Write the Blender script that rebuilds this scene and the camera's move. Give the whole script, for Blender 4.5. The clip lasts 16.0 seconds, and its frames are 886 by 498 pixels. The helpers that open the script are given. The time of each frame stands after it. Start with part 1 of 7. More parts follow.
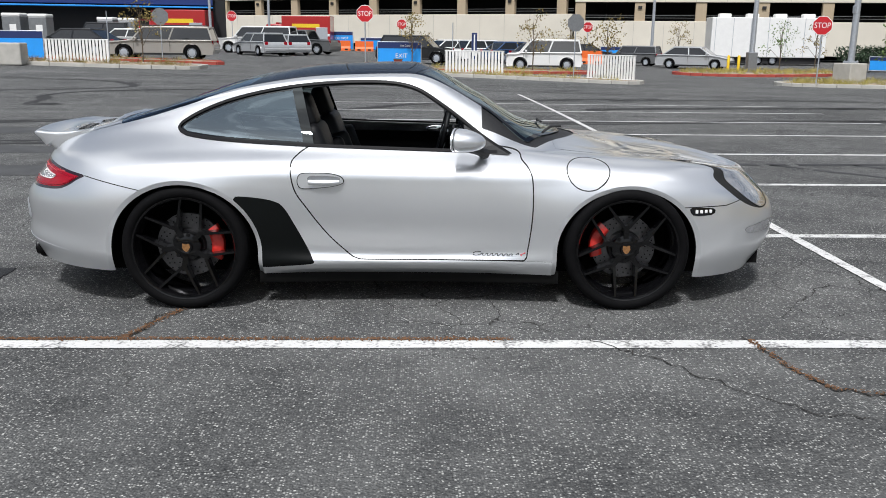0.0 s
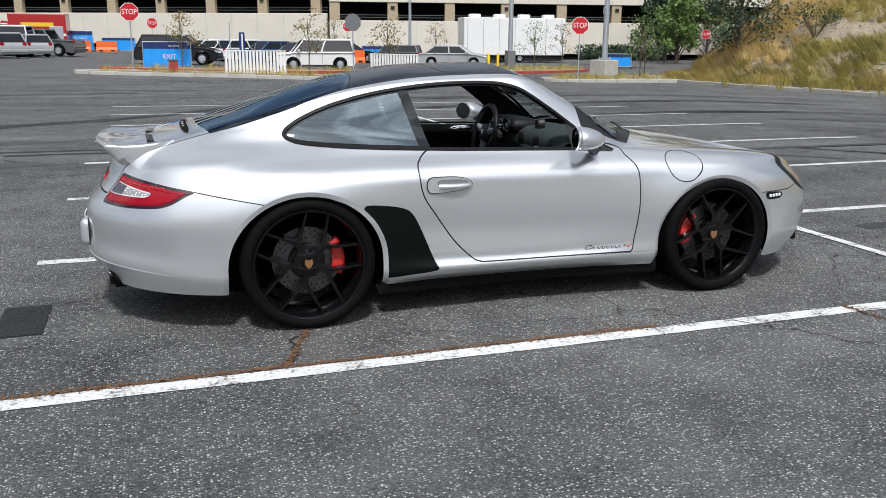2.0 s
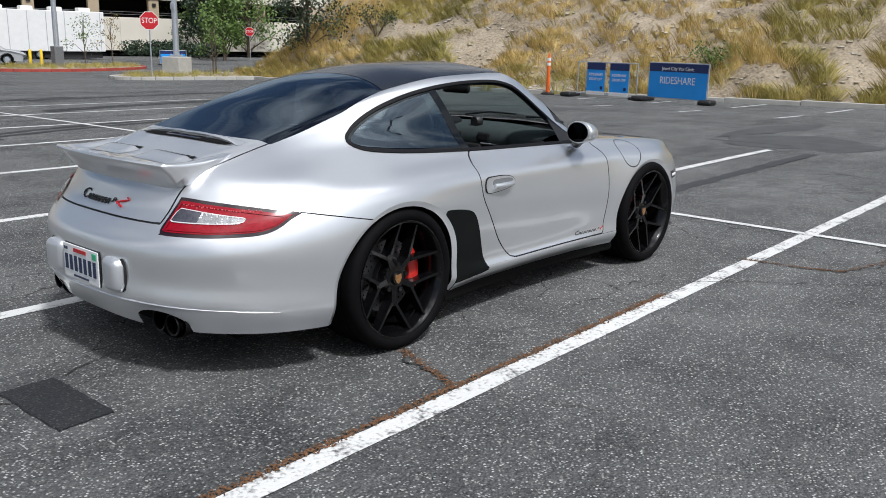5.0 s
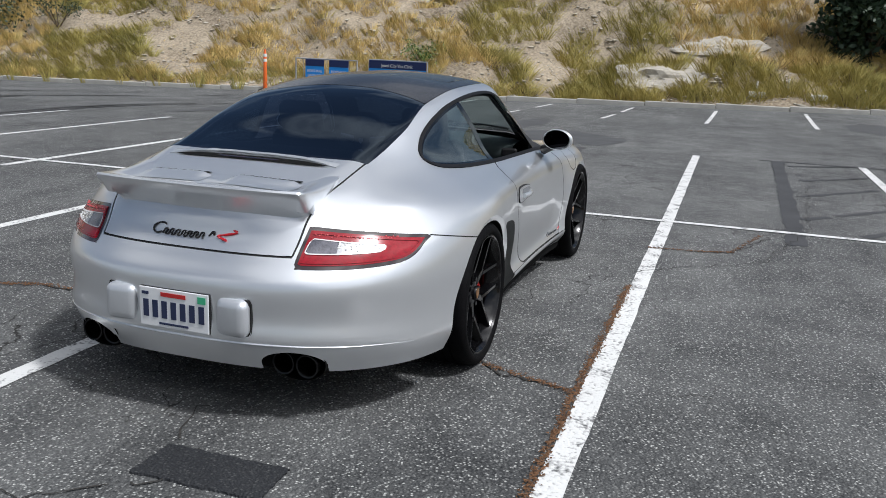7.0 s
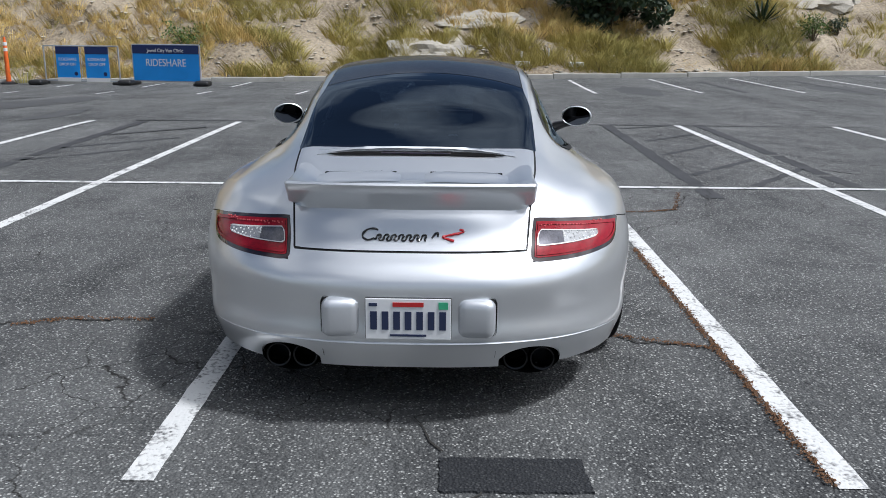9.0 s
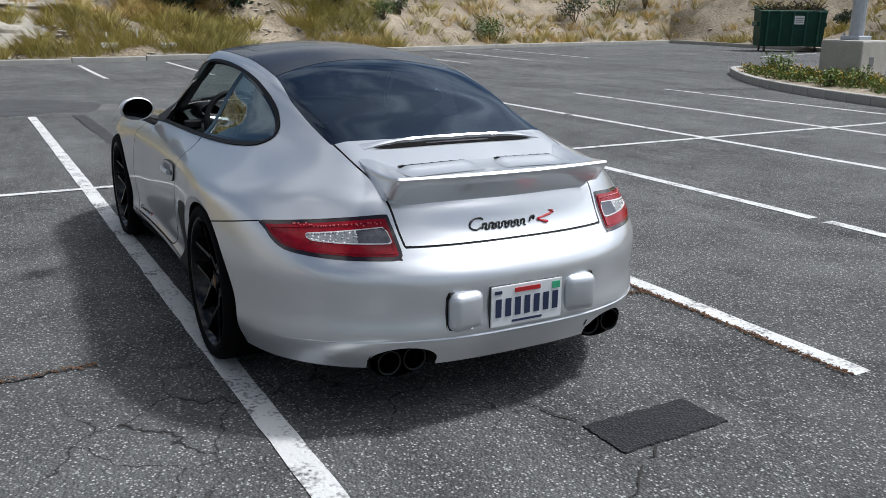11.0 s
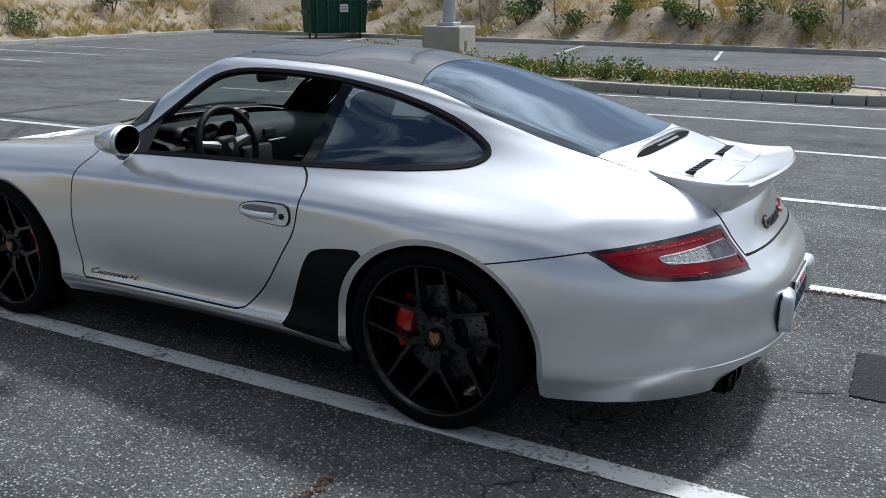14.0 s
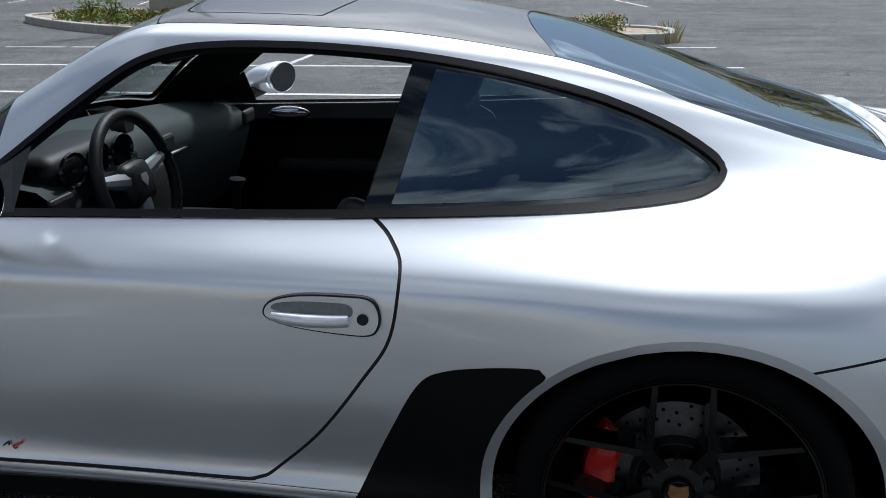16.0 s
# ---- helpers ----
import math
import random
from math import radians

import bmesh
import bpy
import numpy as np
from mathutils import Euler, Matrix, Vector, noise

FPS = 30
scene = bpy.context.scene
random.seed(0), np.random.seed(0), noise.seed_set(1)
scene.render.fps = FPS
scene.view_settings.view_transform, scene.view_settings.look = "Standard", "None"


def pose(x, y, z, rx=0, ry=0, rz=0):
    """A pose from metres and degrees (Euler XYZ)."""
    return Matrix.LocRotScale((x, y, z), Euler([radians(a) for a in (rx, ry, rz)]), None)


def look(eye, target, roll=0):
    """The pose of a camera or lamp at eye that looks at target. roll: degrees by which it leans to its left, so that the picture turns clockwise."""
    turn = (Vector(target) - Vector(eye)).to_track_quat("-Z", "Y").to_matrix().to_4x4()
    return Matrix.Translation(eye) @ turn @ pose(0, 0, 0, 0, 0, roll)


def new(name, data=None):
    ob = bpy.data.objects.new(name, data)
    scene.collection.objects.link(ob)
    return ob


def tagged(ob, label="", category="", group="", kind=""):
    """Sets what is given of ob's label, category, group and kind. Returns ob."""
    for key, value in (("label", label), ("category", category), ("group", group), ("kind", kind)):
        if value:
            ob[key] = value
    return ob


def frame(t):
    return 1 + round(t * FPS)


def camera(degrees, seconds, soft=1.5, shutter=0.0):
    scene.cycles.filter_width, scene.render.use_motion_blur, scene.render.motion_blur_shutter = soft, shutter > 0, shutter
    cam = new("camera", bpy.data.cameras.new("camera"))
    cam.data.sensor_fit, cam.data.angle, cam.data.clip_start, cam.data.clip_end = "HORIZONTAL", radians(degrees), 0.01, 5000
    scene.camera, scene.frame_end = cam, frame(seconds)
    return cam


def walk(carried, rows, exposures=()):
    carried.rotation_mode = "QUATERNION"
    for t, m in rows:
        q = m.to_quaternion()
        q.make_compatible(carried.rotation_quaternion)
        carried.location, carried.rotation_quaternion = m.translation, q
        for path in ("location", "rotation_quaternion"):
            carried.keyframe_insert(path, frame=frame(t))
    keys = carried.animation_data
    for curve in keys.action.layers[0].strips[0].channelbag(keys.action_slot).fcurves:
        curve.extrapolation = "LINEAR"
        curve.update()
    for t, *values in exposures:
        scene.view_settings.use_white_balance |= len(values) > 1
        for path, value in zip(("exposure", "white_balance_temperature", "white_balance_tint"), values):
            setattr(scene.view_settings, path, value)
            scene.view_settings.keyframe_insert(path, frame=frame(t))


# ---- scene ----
cam = camera(54.8, 16.0, 0.9)
PATH = [
    (0, (0.062, -5.3, 1.439), (0.12, -3.36, 0.955), 0.6),
    (0.5, (-0.442, -5.271, 1.458), (-0.287, -3.338, 0.971), 0.0),
    (1, (-0.935, -5.236, 1.454), (-0.628, -3.322, 0.962), -0.0),
    (1.5, (-1.407, -5.104, 1.445), (-0.942, -3.22, 0.961), -0.3),
    (2, (-1.866, -4.941, 1.426), (-1.24, -3.103, 0.946), 0.5),
    (2.5, (-2.277, -4.798, 1.429), (-1.408, -3.062, 0.949), 1.7),
    (3, (-2.674, -4.554, 1.443), (-1.737, -2.856, 0.959), 1.7),
    (3.2, (-2.835, -4.464, 1.43), (-1.861, -2.784, 0.951), 1.6),
    (5.3, (-4.112, -3.221, 1.398), (-2.582, -2.022, 0.929), 1.5),
    (5.5, (-4.226, -3.053, 1.43), (-2.677, -1.877, 0.963), 1.7),
    (6, (-4.527, -2.663, 1.424), (-2.929, -1.556, 0.958), 1.9),
    (6.5, (-4.696, -2.286, 1.42), (-2.997, -1.338, 0.961), 1.4),
    (7, (-4.833, -1.874, 1.437), (-2.984, -1.267, 0.975), 2.3),
    (7.5, (-4.996, -1.479, 1.44), (-3.101, -1.047, 0.966), 1.6),
    (8, (-5.048, -1.021, 1.439), (-3.132, -0.717, 0.956), 1.0),
    (8.5, (-5.134, -0.545, 1.438), (-3.202, -0.378, 0.951), 0.8),
    (9, (-5.117, -0.105, 1.433), (-3.179, -0.093, 0.935), 0.5),
    (9.5, (-5.051, 0.366, 1.449), (-3.128, 0.144, 0.947), 0.3),
    (9.7, (-5.038, 0.562, 1.443), (-3.137, 0.211, 0.933), 0.4),
    (11.8, (-4.241, 2.418, 1.446), (-2.711, 1.247, 0.911), 0.1),
    (12, (-4.133, 2.577, 1.428), (-2.647, 1.351, 0.892), 0.0),
    (12.5, (-3.804, 2.906, 1.412), (-2.481, 1.506, 0.875), 1.0),
    (13, (-3.398, 3.15, 1.441), (-2.158, 1.675, 0.906), 0.7),
    (13.5, (-2.979, 3.309, 1.435), (-1.946, 1.684, 0.894), 1.0),
    (14, (-2.505, 3.322, 1.451), (-1.587, 1.632, 0.901), 0.2),
    (14.5, (-2.0, 3.264, 1.446), (-1.185, 1.526, 0.887), -0.7),
    (15, (-1.568, 3.072, 1.431), (-0.901, 1.278, 0.849), -3.0),
    (15.5, (-1.196, 2.775, 1.390), (-0.697, 0.933, 0.787), -2.2),
    (16, (-0.918, 2.424, 1.384), (-0.622, 0.559, 0.726), -0.9),
]
walk(cam, [(t, look(eye, target, roll)) for t, eye, target, roll in PATH],
     ((0, 0, 6600, 10), (3, 0, 6500, 10), (6.5, -0.03, 6480, 10), (9, -0.03, 6270, 10), (12.5, 0, 6400, 9), (14.5, 0, 6150, 9), (16, 0.05, 6100, 8)))

# ---- sky and sun: high sun from behind the tail and the right side, bright broken cloud ----
world = bpy.data.worlds.new("sky")
scene.world = world
world.use_nodes = True
wn, wl = world.node_tree.nodes, world.node_tree.links
sky = wn.new("ShaderNodeTexSky")
sky.sky_type, sky.sun_disc, sky.sun_elevation, sky.sun_rotation = "NISHITA", False, radians(57), radians(193)
sky.air_density, sky.dust_density = 1.0, 1.5
wco = wn.new("ShaderNodeTexCoord")
wmap = wn.new("ShaderNodeMapping")
wmap.inputs["Scale"].default_value = (1.0, 1.0, 2.2)
wmap.inputs["Location"].default_value = (3.1, 1.7, 0.4)
wl.new(wco.outputs["Generated"], wmap.inputs["Vector"])
cloud = wn.new("ShaderNodeTexNoise")
cloud.inputs["Scale"].default_value, cloud.inputs["Detail"].default_value, cloud.inputs["Roughness"].default_value = 2.6, 7.0, 0.55
wl.new(wmap.outputs[0], cloud.inputs["Vector"])
cramp = wn.new("ShaderNodeValToRGB")
cramp.color_ramp.elements[0].position, cramp.color_ramp.elements[1].position = 0.46, 0.66
wl.new(cloud.outputs["Fac"], cramp.inputs[0])
cmix = wn.new("ShaderNodeMix")
cmix.data_type = "RGBA"
wl.new(cramp.outputs[0], cmix.inputs["Factor"])
wl.new(sky.outputs[0], cmix.inputs["A"])
cmix.inputs["B"].default_value = (11.0, 11.2, 11.5, 1)
# thin cloud glows towards the sun
toward, glow, lit = wn.new("ShaderNodeVectorMath"), wn.new("ShaderNodeMapRange"), wn.new("ShaderNodeMix")
toward.operation = "DOT_PRODUCT"
toward.inputs[1].default_value = Vector((-1.5, -6.3, 10)).normalized()
glow.inputs["From Min"].default_value, glow.inputs["From Max"].default_value = 0.52, 0.92
glow.interpolation_type = "SMOOTHSTEP"
veil = wn.new("ShaderNodeMath")
veil.operation = "MULTIPLY_ADD"
veil.inputs[1].default_value, veil.inputs[2].default_value = 0.75, 0.25
wl.new(cramp.outputs[0], veil.inputs[0])
shine = wn.new("ShaderNodeMath")
shine.operation = "MULTIPLY"
wl.new(glow.outputs[0], shine.inputs[0]), wl.new(veil.outputs[0], shine.inputs[1])
wl.new(wco.outputs["Generated"], toward.inputs[0]), wl.new(toward.outputs["Value"], glow.inputs["Value"])
lit.data_type = "RGBA"
lit.inputs["B"].default_value = (44.0, 44.4, 45.2, 1)
wl.new(shine.outputs[0], lit.inputs["Factor"]), wl.new(cmix.outputs["Result"], lit.inputs["A"])
wl.new(lit.outputs["Result"], wn["Background"].inputs[0])
wn["Background"].inputs[1].default_value = 0.062
sun = new("sun", bpy.data.lights.new("sun", "SUN"))
sun.data.energy, sun.data.angle, sun.data.color = 3.55, radians(6), (0.955, 0.965, 0.985)
sun.matrix_world = look((-1.5, -6.3, 10), (0, 0, 0))


# ---- materials ----
def material(name, color, rough=0.5, metal=0.0, vary=0.0, scale=8.0, fine=90.0, bump=0.0, coat=0.0, color2=None, spec=0.5, random_shift=0.0, lo=0.65, hi=1.35):
    """A surface with colour variation at two scales, fine relief and, if wished, a shift from object to object."""
    m = bpy.data.materials.new(name)
    m.use_nodes = True
    n, l = m.node_tree.nodes, m.node_tree.links
    b = n["Principled BSDF"]
    b.inputs["Roughness"].default_value, b.inputs["Metallic"].default_value = rough, metal
    b.inputs["Coat Weight"].default_value, b.inputs["Coat Roughness"].default_value = coat, 0.04
    b.inputs["Specular IOR Level"].default_value = spec
    b.inputs["Base Color"].default_value = (*color, 1)
    if vary or bump or color2:
        co = n.new("ShaderNodeTexCoord")
        a, f = n.new("ShaderNodeTexNoise"), n.new("ShaderNodeTexNoise")
        for t, s, d in ((a, scale, 5), (f, fine, 3)):
            t.inputs["Scale"].default_value, t.inputs["Detail"].default_value = s, d
            l.new(co.outputs["Object"], t.inputs["Vector"])
        add = n.new("ShaderNodeMath")
        add.operation = "ADD"
        l.new(a.outputs["Fac"], add.inputs[0]), l.new(f.outputs["Fac"], add.inputs[1])
        half = n.new("ShaderNodeMapRange")
        half.inputs["From Min"].default_value, half.inputs["From Max"].default_value = lo, hi
        l.new(add.outputs[0], half.inputs["Value"])
        mix = n.new("ShaderNodeMix")
        mix.data_type = "RGBA"
        c2 = color2 or tuple(c * (1 + vary) for c in color)
        c1 = color if color2 else tuple(c * (1 - vary) for c in color)
        mix.inputs["A"].default_value, mix.inputs["B"].default_value = (*c1, 1), (*c2, 1)
        l.new(half.outputs[0], mix.inputs["Factor"])
        out = mix.outputs["Result"]
        if random_shift:
            info, hsv, mr = n.new("ShaderNodeObjectInfo"), n.new("ShaderNodeHueSaturation"), n.new("ShaderNodeMapRange")
            mr.inputs["To Min"].default_value, mr.inputs["To Max"].default_value = 1 - random_shift, 1 + random_shift
            l.new(info.outputs["Random"], mr.inputs["Value"]), l.new(mr.outputs[0], hsv.inputs["Value"])
            l.new(out, hsv.inputs["Color"])
            out = hsv.outputs[0]
        l.new(out, b.inputs["Base Color"])
        if bump:
            bp = n.new("ShaderNodeBump")
            bp.inputs["Strength"].default_value, bp.inputs["Distance"].default_value = min(1, bump), 0.01
            l.new(add.outputs[0], bp.inputs["Height"])
            l.new(bp.outputs[0], b.inputs["Normal"])
    return m


def glass_material(name, tint, gloss=1.0, mirror=0.05, printed=False, sheen=(0.86, 0.97, 1.0)):
    """Thin pane: see-through tint (or black print behind it) with a mirror reflection that grows at grazing angles."""
    m = bpy.data.materials.new(name)
    m.use_nodes = True
    n, l = m.node_tree.nodes, m.node_tree.links
    n.remove(n["Principled BSDF"])
    tr, gl, mx = n.new("ShaderNodeBsdfDiffuse" if printed else "ShaderNodeBsdfTransparent"), n.new("ShaderNodeBsdfGlossy"), n.new("ShaderNodeMixShader")
    lw, pw, fr = n.new("ShaderNodeLayerWeight"), n.new("ShaderNodeMath"), n.new("ShaderNodeMapRange")
    lw.inputs["Blend"].default_value, pw.operation, pw.inputs[1].default_value = 0.5, "POWER", 4.5
    fr.inputs["To Min"].default_value, fr.inputs["To Max"].default_value = mirror, 1.0
    l.new(lw.outputs["Facing"], pw.inputs[0]), l.new(pw.outputs[0], fr.inputs["Value"])
    tr.inputs["Color"].default_value = (*tint, 1)
    gl.inputs["Color"].default_value, gl.inputs["Roughness"].default_value = (*(gloss * c for c in sheen), 1), 0.01
    l.new(fr.outputs[0], mx.inputs[0]), l.new(tr.outputs[0], mx.inputs[1]), l.new(gl.outputs[0], mx.inputs[2])
    l.new(mx.outputs[0], n["Material Output"].inputs["Surface"])
    return m


def asphalt_material(name, dark, light, stones=1.0):
    """Worn asphalt: dark binder with pale stone chips, broad stains and fine relief."""
    m = bpy.data.materials.new(name)
    m.use_nodes = True
    n, l = m.node_tree.nodes, m.node_tree.links
    b = n["Principled BSDF"]
    b.inputs["Roughness"].default_value, b.inputs["Specular IOR Level"].default_value = 0.85, 0.3
    co = n.new("ShaderNodeTexCoord")
    vor = n.new("ShaderNodeTexVoronoi")
    vor.inputs["Scale"].default_value = 95
    l.new(co.outputs["Object"], vor.inputs["Vector"])
    cell = n.new("ShaderNodeSeparateColor")
    l.new(vor.outputs["Color"], cell.inputs[0])
    chips = n.new("ShaderNodeValToRGB")
    e = chips.color_ramp.elements
    e[0].position, e[0].color, e[1].position, e[1].color = 0.30, (0, 0, 0, 1), 1.0, (stones * 1.5, stones * 1.5, stones * 1.45, 1)
    k = e.new(0.74)
    k.color = (stones * .34, stones * .34, stones * .33, 1)
    l.new(cell.outputs[0], chips.inputs[0])
    round_ = n.new("ShaderNodeMapRange")
    round_.inputs["From Min"].default_value, round_.inputs["From Max"].default_value = 0.55, 0.34
    l.new(vor.outputs["Distance"], round_.inputs["Value"])
    big, mid = n.new("ShaderNodeTexNoise"), n.new("ShaderNodeTexNoise")
    for t, s, d in ((big, 0.30, 6), (mid, 2.2, 8)):
        t.inputs["Scale"].default_value, t.inputs["Detail"].default_value, t.inputs["Roughness"].default_value = s, d, 0.65
        l.new(co.outputs["Object"], t.inputs["Vector"])
    sm = n.new("ShaderNodeMath")
    sm.operation = "ADD"
    l.new(big.outputs["Fac"], sm.inputs[0]), l.new(mid.outputs["Fac"], sm.inputs[1])
    mr = n.new("ShaderNodeMapRange")
    mr.inputs["From Min"].default_value, mr.inputs["From Max"].default_value = 2.02, 2.98
    grit, streak, smap = n.new("ShaderNodeTexNoise"), n.new("ShaderNodeTexNoise"), n.new("ShaderNodeMapping")
    grit.inputs["Scale"].default_value, grit.inputs["Detail"].default_value, grit.inputs["Roughness"].default_value = 55, 5, 0.85
    smap.inputs["Scale"].default_value = (0.16, 1.1, 1.0)
    streak.inputs["Scale"].default_value, streak.inputs["Detail"].default_value, streak.inputs["Roughness"].default_value = 1.0, 7, 0.7
    l.new(co.outputs["Object"], grit.inputs["Vector"]), l.new(co.outputs["Object"], smap.inputs["Vector"]), l.new(smap.outputs[0], streak.inputs["Vector"])
    s2, s3 = n.new("ShaderNodeMath"), n.new("ShaderNodeMath")
    s2.operation = s3.operation = "MULTIPLY_ADD"
    s2.inputs[1].default_value, s3.inputs[1].default_value = 1.9, 1.0
    l.new(grit.outputs["Fac"], s2.inputs[0]), l.new(sm.outputs[0], s2.inputs[2])
    l.new(streak.outputs["Fac"], s3.inputs[0]), l.new(s2.outputs[0], s3.inputs[2])
    l.new(s3.outputs[0], mr.inputs["Value"])
    base = n.new("ShaderNodeMix")
    base.data_type = "RGBA"
    base.inputs["A"].default_value, base.inputs["B"].default_value = (*dark, 1), (*light, 1)
    l.new(mr.outputs[0], base.inputs["Factor"])
    chip = n.new("ShaderNodeMix")
    chip.data_type, chip.blend_type = "RGBA", "ADD"
    l.new(base.outputs["Result"], chip.inputs["A"])
    cc = n.new("ShaderNodeMix")
    cc.data_type, cc.blend_type = "RGBA", "MULTIPLY"
    cc.inputs["Factor"].default_value = 1
    chip_only = n.new("ShaderNodeMix")
    chip_only.data_type, chip_only.blend_type = "RGBA", "MULTIPLY"
    chip_only.inputs["Factor"].default_value = 1
    l.new(chips.outputs[0], chip_only.inputs["A"]), l.new(round_.outputs[0], chip_only.inputs["B"])
    l.new(chip_only.outputs["Result"], cc.inputs["A"])
    cc.inputs["B"].default_value = (0.30, 0.30, 0.295, 1)
    l.new(cc.outputs["Result"], chip.inputs["B"])
    chip.inputs["Factor"].default_value = 1
    # a web of hairline cracks in the tired zones
    warp, wmix, web, zone = n.new("ShaderNodeTexNoise"), n.new("ShaderNodeVectorMath"), n.new("ShaderNodeTexVoronoi"), n.new("ShaderNodeTexNoise")
    warp.inputs["Scale"].default_value, warp.inputs["Detail"].default_value = 6.0, 5
    wmix.operation = "MULTIPLY_ADD"
    wmix.inputs[1].default_value = (0.22, 0.22, 0.0)
    web.feature = "DISTANCE_TO_EDGE"
    web.inputs["Scale"].default_value = 2.6
    zone.inputs["Scale"].default_value, zone.inputs["Detail"].default_value = 0.55, 3
    l.new(co.outputs["Object"], warp.inputs["Vector"]), l.new(warp.outputs["Color"], wmix.inputs[0]), l.new(co.outputs["Object"], wmix.inputs[2])
    l.new(wmix.outputs[0], web.inputs["Vector"]), l.new(co.outputs["Object"], zone.inputs["Vector"])
    hair, tired, both = n.new("ShaderNodeMapRange"), n.new("ShaderNodeMapRange"), n.new("ShaderNodeMath")
    hair.inputs["From Min"].default_value, hair.inputs["From Max"].default_value = 0.013, 0.003
    tired.inputs["From Min"].default_value, tired.inputs["From Max"].default_value = 0.50, 0.62
    both.operation = "MULTIPLY"
    l.new(web.outputs["Distance"], hair.inputs["Value"]), l.new(zone.outputs["Fac"], tired.inputs["Value"])
    l.new(hair.outputs[0], both.inputs[0]), l.new(tired.outputs[0], both.inputs[1])
    split_ = n.new("ShaderNodeMix")
    split_.data_type = "RGBA"
    l.new(both.outputs[0], split_.inputs["Factor"]), l.new(chip.outputs["Result"], split_.inputs["A"])
    split_.inputs["B"].default_value = (0.014, 0.013, 0.012, 1)
    l.new(split_.outputs["Result"], b.inputs["Base Color"])
    bp = n.new("ShaderNodeBump")
    bp.inputs["Strength"].default_value, bp.inputs["Distance"].default_value = 0.9, 0.008
    l.new(vor.outputs["Distance"], bp.inputs["Height"])
    l.new(bp.outputs[0], b.inputs["Normal"])
    return m


